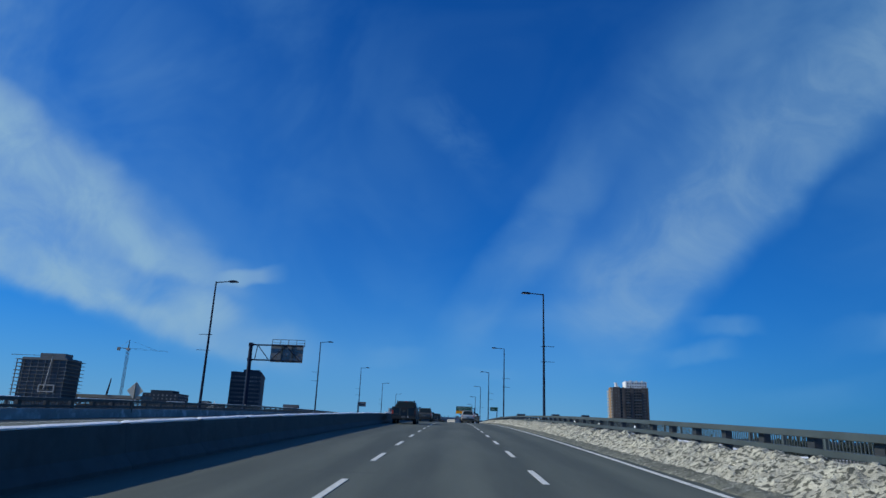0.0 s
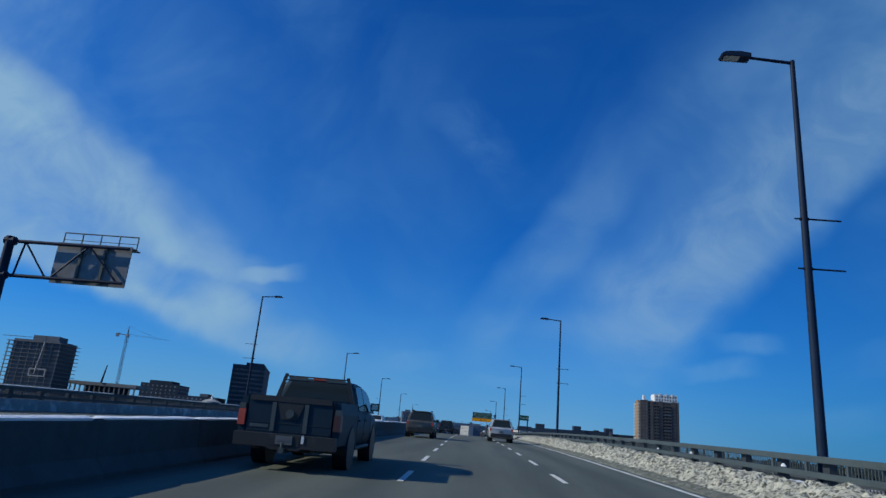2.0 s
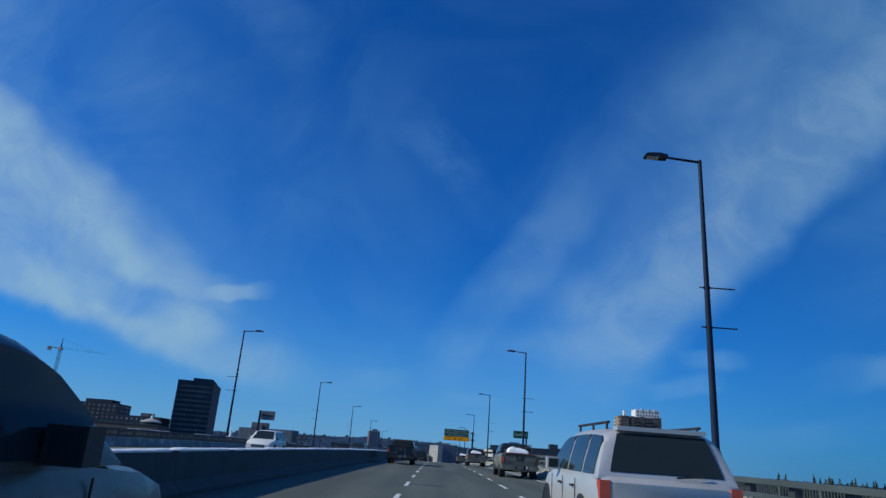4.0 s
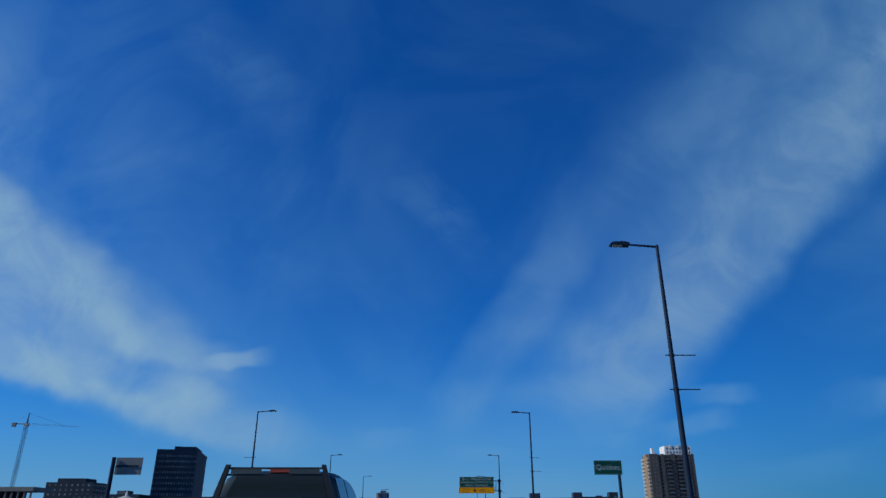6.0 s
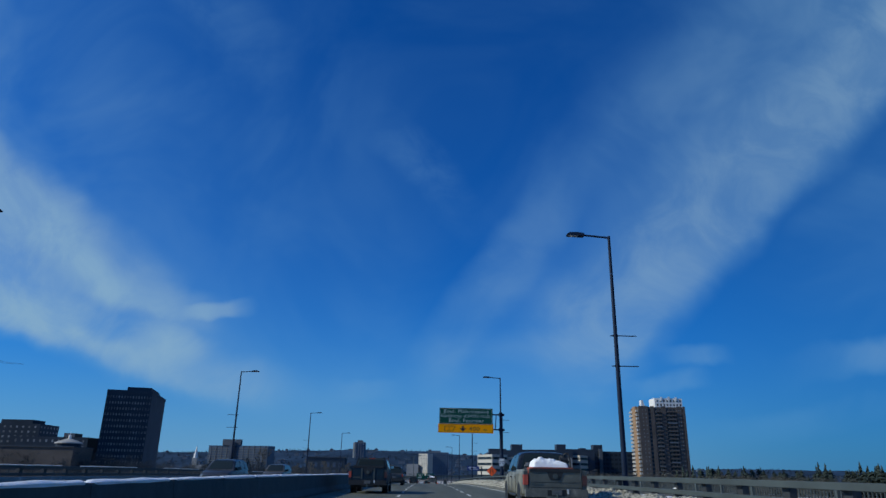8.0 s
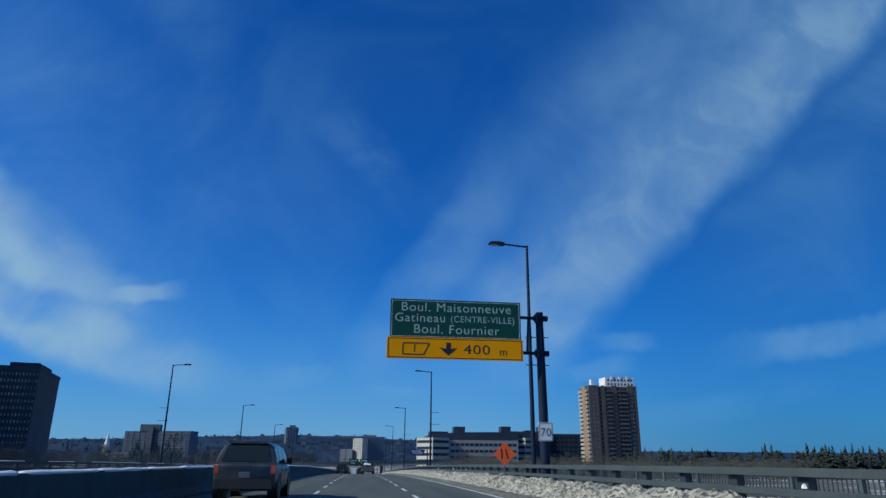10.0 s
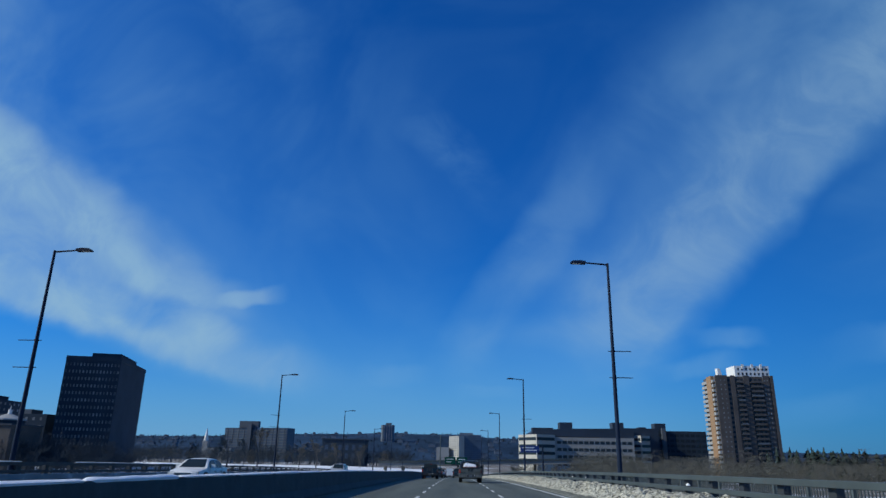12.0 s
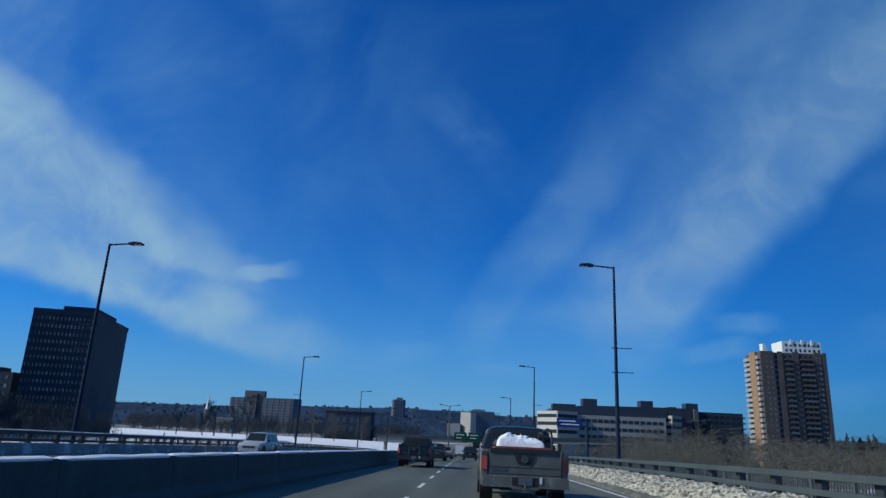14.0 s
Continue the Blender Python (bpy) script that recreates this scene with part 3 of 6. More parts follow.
def bridge_rail(side, x, out, y0, y1, beam):
    """Two steel beams on block posts at the road side; a picket fence along the outer edge. out: +1 or -1, away from the road."""
    root = thing("bridge_rail_" + side, "grey steel two-beam bridge rail on dark block posts", "railing", kind="structure")
    for lo, hi, name in ((0.925, 1.075, "top_beam"), (0.575, 0.71, "lower_beam")):
        a, b = x, x + out * 0.16
        ob = along_road(name, [(a, lo + 0.01), (a, hi - 0.01), (a + out * 0.012, hi), (b, hi), (b, lo), (a + out * 0.012, lo)], y0, y1, 4.0, M[beam], root)
    bm = bmesh.new()
    box(bm, 0.03 if out > 0 else -0.2, 0.2 if out > 0 else -0.03, -0.15, 0.15, 0.2, 1.06)
    bevelled(bm, 0.012, 1)
    post = mesh_of("block_post", bm, M["rail_dark"])
    rng = random.Random(17)
    bm = bmesh.new()
    bmesh.ops.create_icosphere(bm, subdivisions=2, radius=0.07)
    for v in bm.verts:
        v.co *= 1 + 0.45 * noise.noise(v.co * 14)
        v.co.z = max(v.co.z, -0.004)
    clump = mesh_of("snow_clump", bm, M["fresh_snow"])
    y, i = y0 + 1, 0
    while y < y1:
        p = new("block_post", post)
        p.parent, p.matrix_basis = root, on_road(x + out * 0.13, y)
        if out > 0 and rng.random() < 0.16:
            c = new("snow_clump", clump)
            c.parent = p
            c.matrix_basis = pose(0.02, rng.uniform(-0.3, 0.12), 0.735, 0, 0, rng.uniform(-20, 20)) @ Matrix.Diagonal((rng.uniform(0.6, 1), rng.uniform(0.6, 1.5), rng.uniform(0.5, 1.4), 1))
        i += 1
        y += 2.3
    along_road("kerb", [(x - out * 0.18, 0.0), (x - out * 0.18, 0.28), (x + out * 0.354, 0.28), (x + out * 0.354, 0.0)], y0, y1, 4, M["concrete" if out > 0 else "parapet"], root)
    if out < 0:
        # a low solid parapet under the rail, and snow left lying on the top beam
        along_road("parapet", [(x + 0.13, 0.0), (x - 0.16, 0.0), (x - 0.16, 0.52), (x + 0.10, 0.52), (x + 0.13, 0.49)], y0, y1, 4, M["parapet"], root)
        y = y0 + 2
        while y < y1 - 16:
            n = rng.uniform(3, 13)
            along_road("snow_strip", [(x + 0.004, 1.072), (x + 0.02, 1.105), (x - 0.09, 1.115), (x - 0.155, 1.072)], y, y + n, 1.0, M["fresh_snow"], root)
            y += n + rng.uniform(0.6, 5)
    # outer fence
    fence = thing("picket_fence_" + side, "dark steel picket fence on the outer edge of the bridge", "fence", kind="structure")
    fx = x + out * 3.0
    for z in (0.3, 0.84):
        along_road("fence_rail", [(fx - 0.03, z), (fx - 0.03, z + 0.06), (fx + 0.03, z + 0.06), (fx + 0.03, z)], y0, y1, 4, M["rail_dark"], fence)
    verts, faces = [], []
    y = max(y0, -20)
    while y < y1:
        z, k = road_z(y), len(verts)
        w = 0.05 if int(y * 1000) % 2400 < 160 else 0.014
        for dz in (0.2, 0.86):
            verts += [(fx - w, y - w, z + dz), (fx + w, y - w, z + dz), (fx + w, y + w, z + dz), (fx - w, y + w, z + dz)]
        faces += [(k, k + 1, k + 5, k + 4), (k + 1, k + 2, k + 6, k + 5), (k + 2, k + 3, k + 7, k + 6), (k + 3, k, k + 4, k + 7)]
        y += 0.16
    # paler east and darker west pickets paint in sun and shade
    ob = new("picket", raw_mesh("picket", verts, faces, M[beam]))
    ob.parent = fence
    tagged(ob, kind="stuff")


# ---- street lamps ----
def street_lamp(label):
    root = thing("street_lamp", label, "street lamp", group="lamps along the bridge")
    bm = bmesh.new()
    rod(bm, (0, 0, 0.5), (0, 0, 11.9), 0.125, 0.065, 12)
    part("pole", bm, M["pole"], root, smooth=True)
    bm = bmesh.new()
    box(bm, -0.2, 0.2, -0.2, 0.2, 0.2, 0.26)
    rod(bm, (0, 0, 0.26), (0, 0, 0.62), 0.17, 0.15, 12)
    part("base", bm, M["pole"], root)
    bm = bmesh.new()
    rod(bm, (0.02, 0, 11.82), (-1.25, 0, 11.93), 0.05, 0.042, 10)
    part("arm", bm, M["pole"], root, smooth=True)
    head = bmesh.new()
    prism(head, [(-2.02, 11.93), (-1.98, 11.88), (-1.2, 11.86), (-1.2, 11.98), (-1.5, 12.03), (-1.9, 12.01)], -0.17, 0.17)
    bevelled(head, 0.02, 2)
    lum = part("luminaire", head, M["pole"], root, "flat dark lamp head")
    bm = bmesh.new()
    box(bm, -1.92, -1.5, -0.13, 0.13, 11.862, 11.885)
    part("lens", bm, M["lamp_lens"], lum, "pale lens")
    for z in (7.1, 5.73):
        bm = bmesh.new()
        rod(bm, (-0.25, 0, z), (0.95, 0, z), 0.024, sides=6)
        rod(bm, (-0.11, 0, z), (0.11, 0, z), 0.05, sides=8)
        part("banner_arm", bm, M["pole"], root)
    return root


def place_lamps():
    first = street_lamp("tall dark steel street lamp with a single arm")
    for k in range(1, 12):
        y = 10.97 + 48 * k
        m = pose(7.86, y, road_z(y))
        if k == 1:
            first.matrix_basis = m
        else:
            copy_thing(first, m)
        y = 9.29 + 48 * k
        copy_thing(first, pose(-21.78, y, road_z(y) - 0.12, 0, 0, 180))


def walkway_snow(name, x0, x1, y0, y1):
    """Trodden snow and lumps left on the walkway behind the rail."""
    n, verts, faces, step = 10, [], [], 0.3
    rows = int((y1 - y0) / step)
    for r in range(rows + 1):
        y = y0 + r * step
        for i in range(n + 1):
            x = x0 + (x1 - x0) * i / n
            edge = min(1, min(i, n - i) / 2)
            h = 0.05 * edge + edge * (0.1 * noise.noise((x * 1.1, y * 0.5, 3)) + 0.3 * max(0, noise.noise((x * 0.8, y * 0.33, 8)) - 0.32) + 0.08 * noise.noise((x * 3, y * 3, 5)))
            verts.append((x, y, road_z(y) + 0.19 + max(h, -0.01)))
    for r in range(rows):
        for i in range(n):
            a = r * (n + 1) + i
            faces.append((a, a + 1, a + n + 2, a + n + 1))
    tagged(new(name, raw_mesh(name, verts, faces, M["snow"], True)), "lumpy snow lying on the walkway behind the rail", "snow", kind="stuff")


walkway_snow("walkway_snow", 7.7, 10.3, 0, 460)
bridge_piers()
lane_marks()
snow_bank("snow_bank", 5.0, 7.3, 0.56, "ridge of dirty ploughed snow along the kerb", -12, 520, n=24, near=345)
snow_bank("slush_edge", 4.82, 5.45, 0.12, "dark gritty slush along the foot of the snow bank", -12, 520, "grit", 10, 345, 0.4)
median_barrier()
bridge_rail("east", 7.4, 1, -60, 470, "galv")
# west beams darker than east ones: shade of their inner side painted in
bridge_rail("west", -21.35, -1, -60, 470, "rail_dark")
place_lamps()

# ---- signs ----
def lettering(body, size, x, y, z, mat, parent, align="CENTER", squeeze=1.0):
    """Words in the built-in font, standing in the x-z plane and facing -y; each letter is a mesh of its own."""
    curve = bpy.data.curves.new("letter", "FONT")
    curve.body, curve.size, curve.align_x, curve.align_y = body, size, align, "CENTER"
    curve.extrude, curve.offset, curve.space_character = 0.0006, -0.002, 1.1
    temp = new("temp", curve)
    data = bpy.data.meshes.new_from_object(temp)
    bpy.data.objects.remove(temp)
    # pieces whose spans across overlap make one letter
    verts = [v.co.copy() for v in data.vertices]
    owner = list(range(len(verts)))

    def find(a):
        while owner[a] != a:
            owner[a] = owner[owner[a]]
            a = owner[a]
        return a
    for e in data.edges:
        owner[find(e.vertices[0])] = find(e.vertices[1])
    spans = {}
    for n, co in enumerate(verts):
        lo, hi = spans.get(find(n), (co.x, co.x))
        spans[find(n)] = (min(lo, co.x), max(hi, co.x))
    letters, reach = [], -1e9
    for root, (lo, hi) in sorted(spans.items(), key=lambda item: item[1]):
        if lo > reach - 0.02 * size:
            letters.append(set())
            reach = hi
        letters[-1].add(root)
        reach = max(reach, hi)
    faces = [tuple(f.vertices) for f in data.polygons]
    bpy.data.meshes.remove(data)
    for roots in letters:
        used, made = {}, []
        for f in faces:
            if find(f[0]) in roots:
                made.append([used.setdefault(n, len(used)) for n in f])
        ob = new("letter", raw_mesh("letter", [tuple(verts[n]) for n in used], made, mat))
        ob.parent = parent
        ob.matrix_basis = pose(x, y, z, 90, 0, 0) @ Matrix.Diagonal((squeeze, 1, 1, 1))


def panel(name, x0, x1, z0, z1, y, mat, parent, thick=0.03, radius=0.0, label=""):
    bm = bmesh.new()
    if radius:
        pts = []
        for cx, cz, a0 in ((x1 - radius, z0 + radius, -90), (x1 - radius, z1 - radius, 0), (x0 + radius, z1 - radius, 90), (x0 + radius, z0 + radius, 180)):
            pts += [(cx + radius * math.cos(radians(a0 + 22.5 * i)), cz + radius * math.sin(radians(a0 + 22.5 * i))) for i in range(5)]
        prism(bm, pts, y, y + thick)
    else:
        box(bm, x0, x1, y, y + thick, z0, z1)
    return part(name, bm, mat, parent, label)


def border(name, x0, x1, z0, z1, y, w, mat, parent):
    bm = bmesh.new()
    for a in ((x0, x1, z0, z0 + w), (x0, x1, z1 - w, z1), (x0, x0 + w, z0 + w, z1 - w), (x1 - w, x1, z0 + w, z1 - w)):
        box(bm, a[0], a[1], y, y + 0.006, a[2], a[3])
    return part(name, bm, mat, parent)


def exit_gantry():
    y0 = 247.7
    base = road_z(y0)
    g = thing("exit_sign_gantry", "green and yellow exit sign on a dark cantilever post", "road sign", pose(0, y0, base))
    z1, z0, zm = 12.92 - base, 10.28 - base, 11.23 - base
    bm = bmesh.new()
    rod(bm, (7.62, 0.35, 0.2), (7.58, 0.35, z1 - 0.35), 0.22, 0.17, 20)
    rod(bm, (7.62, 0.35, 0.2), (7.62, 0.35, 0.3), 0.36, sides=20)
    part("post", bm, M["pole"], g, smooth=True)
    for z in (z1 - 0.62, z0 + 0.42):
        bm = bmesh.new()
        rod(bm, (7.7, 0.3, z), (0.9, 0.2, z), 0.075, 0.06, 10)
        rod(bm, (7.3, 0.3, z), (7.95, 0.36, z), 0.13, sides=10)
        box(bm, 7.38, 7.46, 0.12, 0.5, z - 0.2, z + 0.2)
        part("arm", bm, M["pole"], g)
    bm = bmesh.new()
    rod(bm, (6.95, 0.28, z0 + 0.42), (7.05, 0.28, z1 - 0.62), 0.05, sides=8)
    part("brace", bm, M["pole"], g)
    for x in (1.4, 3.6, 5.8):
        bm = bmesh.new()
        box(bm, x - 0.04, x + 0.04, 0.05, 0.2, z0 + 0.1, z1 - 0.1)
        part("bracket", bm, M["pole"], g)
    green = panel("green_panel", 0.78, 6.62, zm, z1, 0.0, M["sign_green"], g, 0.04, label="dark green panel with white words")
    border("border", 0.84, 6.56, zm + 0.03, z1 - 0.06, -0.004, 0.015, M["sign_white"], green)
    yel = panel("yellow_panel", 0.66, 6.70, z0, zm - 0.004, 0.0, M["sign_yellow"], g, 0.04, label="yellow exit panel with black number, arrow and distance")
    border("border", 0.72, 6.64, z0 + 0.05, zm - 0.05, -0.004, 0.03, M["sign_black"], yel)
    lettering("Boul. Maisonneuve", 0.56, 3.72, -0.005, z1 - 0.36, M["sign_letter"], green, squeeze=1.06)
    lettering("Gatineau", 0.54, 2.10, -0.005, z1 - 0.84, M["sign_letter"], green, squeeze=1.06)
    lettering("(CENTRE-VILLE)", 0.41, 4.9, -0.005, z1 - 0.86, M["sign_letter"], green, squeeze=0.93)
    lettering("Boul. Fournier", 0.56, 3.72, -0.005, z1 - 1.34, M["sign_letter"], green, squeeze=1.06)
    zc = (z0 + zm) / 2 - 0.035
    lettering("1", 0.5, 1.87, -0.005, zc, M["sign_black"], yel)
    lettering("400", 0.58, 4.62, -0.005, zc, M["sign_black"], yel, squeeze=1.3)
    lettering("m", 0.5, 5.8, -0.005, zc - 0.06, M["sign_black"], yel)
    bm = bmesh.new()
    o = [(1.40, -0.27), (2.25, -0.27), (2.31, -0.24), (2.54, 0.21), (2.50, 0.27), (1.40, 0.27), (1.34, 0.22), (1.34, -0.22)]
    i = [(1.42, -0.22), (2.23, -0.22), (2.27, -0.20), (2.47, 0.19), (2.45, 0.22), (1.42, 0.22), (1.39, 0.19), (1.39, -0.19)]
    for a in range(8):
        b = (a + 1) % 8
        q = [o[a], o[b], i[b], i[a]]
        bm.faces.new([bm.verts.new((x, -0.005, zc + z)) for x, z in q])
    part("exit_frame", bm, M["sign_black"], yel)
    bm = bmesh.new()
    prism(bm, [(x - 0.36, zc + z) for x, z in ((3.72, -0.27), (4.12, 0.08), (3.82, 0.02), (3.82, 0.3), (3.62, 0.3), (3.62, 0.02), (3.32, 0.08))], -0.006, -0.004)
    part("arrow", bm, M["sign_black"], yel)
    # speed limit plate on the same post
    s = thing("speed_limit_sign", "white speed limit plate with black figures on the gantry post", "road sign", pose(7.6, y0, base))
    zs = 7.3 - base
    p = panel("plate", -0.31, 0.31, zs - 0.39, zs + 0.39, 0.03, M["sign_white"], s, 0.02, 0.05)
    border("border", -0.285, 0.285, zs - 0.365, zs + 0.365, 0.024, 0.018, M["sign_black"], p)
    lettering("70", 0.48, 0, 0.022, zs - 0.04, M["sign_black"], p, squeeze=0.95)
    bm = bmesh.new()
    box(bm, -0.05, 0.05, 0.05, 0.13, zs - 0.3, zs + 0.3)
    part("clamp", bm, M["galv"], s)


def province_sign():
    y0 = 179.8
    base = road_z(y0)
    g = thing("boundary_sign", "green place-name sign with white letters on a dark post", "road sign", pose(0, y0, base))
    z1, z0 = 9.82 - base, 8.82 - base
    p = panel("panel", 9.62, 11.66, z0, z1, 0.0, M["sign_green"], g, 0.04)
    border("border", 9.65, 11.63, z0 + 0.03, z1 - 0.03, -0.004, 0.012, M["sign_letter"], p)
    lettering("Québec", 0.52, 10.64, -0.006, (z0 + z1) / 2, M["sign_letter"], p)
    bm = bmesh.new()
    rod(bm, (11.45, 0.14, -0.8), (11.45, 0.14, z1 - 0.1), 0.13, 0.11, 12)
    part("post", bm, M["pole"], g)
    bm = bmesh.new()
    for z in (z0 + 0.25, z1 - 0.25):
        box(bm, 9.68, 11.6, 0.04, 0.1, z - 0.04, z + 0.04)
    part("stiffener", bm, M["galv"], g)
    bm = bmesh.new()
    box(bm, 10.55, 11.7, -0.1, 0.4, -0.9, -0.5)
    part("footing", bm, M["concrete"], g)


def boundary_sign_back():
    """The matching sign for the other direction, seen from behind."""
    y0 = 179.2
    base = road_z(y0)
    g = thing("road_sign", "bare aluminium back of a place-name sign on a dark post", "road sign", pose(0, y0, base))
    z1, z0 = 9.95 - base, 8.75 - base
    p = panel("panel", -25.5, -23.55, z0, z1, 0.0, M["sign_back"], g, 0.04)
    panel("stiffener", -25.45, -23.85, (z0 + z1) / 2 - 0.06, (z0 + z1) / 2 + 0.06, -0.07, M["pole"], p, 0.068)
    bm = bmesh.new()
    rod(bm, (-25.6, -0.2, -0.9), (-25.6, -0.2, z1), 0.16, 0.14, 12)
    part("post", bm, M["pole"], g)
    bm = bmesh.new()
    box(bm, -25.9, -24.4, -0.5, 0.1, -1.0, -0.5)
    part("footing", bm, M["concrete"], g)


def works_sign():
    y0 = 253.8
    base = road_z(y0)
    g = thing("lane_narrows_sign", "orange diamond roadworks sign stuck in the snow bank", "road sign", pose(7.08, y0, base))
    c, r = 6.43 - base, 0.575
    bm = bmesh.new()
    prism(bm, [(0, c - r), (r, c), (0, c + r), (-r, c)], 0, 0.015)
    p = part("diamond", bm, M["sign_orange"], g)
    bm = bmesh.new()
    for s in (-1, 1):
        prism(bm, [(s * 0.10 - 0.09, c - 0.22), (s * 0.10 - 0.03, c - 0.24), (s * 0.10 - 0.015, c + 0.02), (s * 0.10 - 0.06, c + 0.25), (s * 0.10 - 0.12, c + 0.26), (s * 0.10 - 0.075, c + 0.0)] if s < 0 else
              [(s * 0.10 + 0.02, c - 0.24), (s * 0.10 + 0.09, c - 0.23), (s * 0.10 + 0.03, c + 0.0), (s * 0.10 - 0.02, c + 0.24), (s * 0.10 - 0.08, c + 0.24), (s * 0.10 - 0.03, c + 0.0)], -0.006, -0.001)
    part("symbol", bm, M["sign_black"], p)
    bm = bmesh.new()
    rod(bm, (0, 0.04, 0.3), (0, 0.04, c + 0.3), 0.03, sides=8)
    part("stake", bm, M["galv"], g)


def blue_sign():
    y0 = 425
    base = GROUND_Z
    g = thing("service_sign", "blue roadside panel with unreadable white lines on a post", "road sign", pose(0, y0, base))
    z0, z1 = 7.45 - base, 8.95 - base
    p = panel("panel", 14.6, 18.95, z0, z1, 0.0, M["sign_blue"], g, 0.05)
    for i, (a, b) in enumerate(((15.0, 17.8), (15.3, 18.4))):
        panel("text_bar", a, b, z1 - 0.55 - 0.55 * i, z1 - 0.35 - 0.55 * i, -0.006, M["sign_white"], p, 0.004)
    bm = bmesh.new()
    rod(bm, (19.8, 0.2, 0), (19.8, 0.2, z1), 0.22, 0.18, 12)
    part("post", bm, M["pole"], g)
    for z in (z0 + 0.3, z1 - 0.3):
        bm = bmesh.new()
        rod(bm, (19.8, 0.2, z), (14.8, 0.12, z), 0.07, sides=8)
        part("arm", bm, M["pole"], g)


def left_gantry():
    y0 = 70.0
    base = road_z(y0)
    g = thing("sign_gantry", "cantilever sign gantry seen from the back, dark post and braced arm", "road sign", pose(0, y0, base))
    bm = bmesh.new()
    rod(bm, (-21.85, 0, 0.2), (-21.95, 0, 10.45 - base), 0.25, 0.19, 20)
    part("post", bm, M["pole"], g, smooth=True)
    top, low = 10.25 - base, 8.66 - base
    for z in (top, low):
        bm = bmesh.new()
        rod(bm, (-22.1, 0, z), (-16.35, 0, z), 0.085, 0.07, 10)
        rod(bm, (-22.15, 0, z), (-21.7, 0, z), 0.2, sides=10)
        part("arm", bm, M["pole"], g)
    for a, b in (((-21.4, low), (-21.2, top)), ((-21.2, top), (-19.9, low)), ((-19.7, low), (-18.2, top)), ((-18.2, top), (-16.6, low))):
        bm = bmesh.new()
        rod(bm, (a[0], 0, a[1]), (b[0], 0, b[1]), 0.045, sides=8)
        part("brace", bm, M["pole"], g)
    p = panel("sign_back", -19.8, -16.32, 8.5 - base, 10.4 - base, 0.18, M["sign_back"], g, 0.05, label="unpainted back of a sign panel")
    for x in (-18.6, -17.5):
        panel("stiffener", x - 0.06, x + 0.06, 8.52 - base, 10.38 - base, 0.1, M["galv"], p, 0.078)
    bm = bmesh.new()
    for z in (10.95, 10.62):
        rod(bm, (-19.8, 0.5, z - base), (-16.3, 0.5, z - base), 0.03 if z > 10.8 else 0.015, sides=6)
    for i in range(5):
        x = -19.8 + 3.5 * i / 4
        rod(bm, (x, 0.5, 10.35 - base), (x, 0.5, 10.95 - base), 0.03, sides=6)
    box(bm, -19.8, -16.3, 0.235, 0.9, 10.32 - base, 10.36 - base)
    part("catwalk", bm, M["galv"], g)
    # back of a warning diamond on the far parapet
    y1 = 44.0
    b1 = road_z(y1)
    d = thing("warning_sign_back", "bare metal back of a diamond warning sign on a stake", "road sign", pose(-21.15, y1, b1))
    bm = bmesh.new()
    prism(bm, [(0, 1.12), (0.55, 1.7), (0, 2.28), (-0.55, 1.7)], 0, 0.015)
    part("diamond", bm, M["cream_wall"], d)
    bm = bmesh.new()
    rod(bm, (0, -0.03, 0.3), (0, -0.03, 2.2), 0.03, sides=8)
    part("stake", bm, M["galv"], d)


exit_gantry()
province_sign()
boundary_sign_back()
works_sign()
blue_sign()
left_gantry()

# ---- buildings ----
def wall_block(bm, a, b, c, z0, z1):
    """A block on the footprint a-b-c plus the fourth corner, corners in plan."""
    a, b, c = Vector(a), Vector(b), Vector(c)
    d = a + c - b
    lo = [bm.verts.new((p.x, p.y, z0)) for p in (a, b, c, d)]
    hi = [bm.verts.new((p.x, p.y, z1)) for p in (a, b, c, d)]
    for i in range(4):
        j = (i + 1) % 4
        bm.faces.new((lo[i], lo[j], hi[j], hi[i]))
    bm.faces.new(lo[::-1]), bm.faces.new(hi)


def facade_panels(bm, p, q, z0, z1, columns, rows, fill=(0.6, 0.5), proud=0.06, skip=None, out=None, sill=0.5):
    """Raised panes in rows and columns on the wall from p to q in plan; its outside lies to the right when walking from p to q."""
    p, q = Vector(p), Vector(q)
    d = (q - p)
    n = Vector((d.y, -d.x)).normalized() * proud
    cw, rh = 1 / columns, (z1 - z0) / rows
    for r in range(rows):
        for c in range(columns):
            if skip and skip(c, r):
                continue
            u0, u1 = (c + 0.5 - fill[0] / 2) * cw, (c + 0.5 + fill[0] / 2) * cw
            za = z0 + rh * (r + sill - fill[1] / 2)
            zb = za + rh * fill[1]
            pts = []
            for off in (-n * 0.5, n):
                for u, z in ((u0, za), (u1, za), (u1, zb), (u0, zb)):
                    s = p + d * u + off
                    pts.append(bm.verts.new((s.x, s.y, z)))
            for f in ((4, 5, 6, 7), (0, 1, 5, 4), (1, 2, 6, 5), (2, 3, 7, 6), (3, 0, 4, 7)):
                bm.faces.new([pts[i] for i in f])


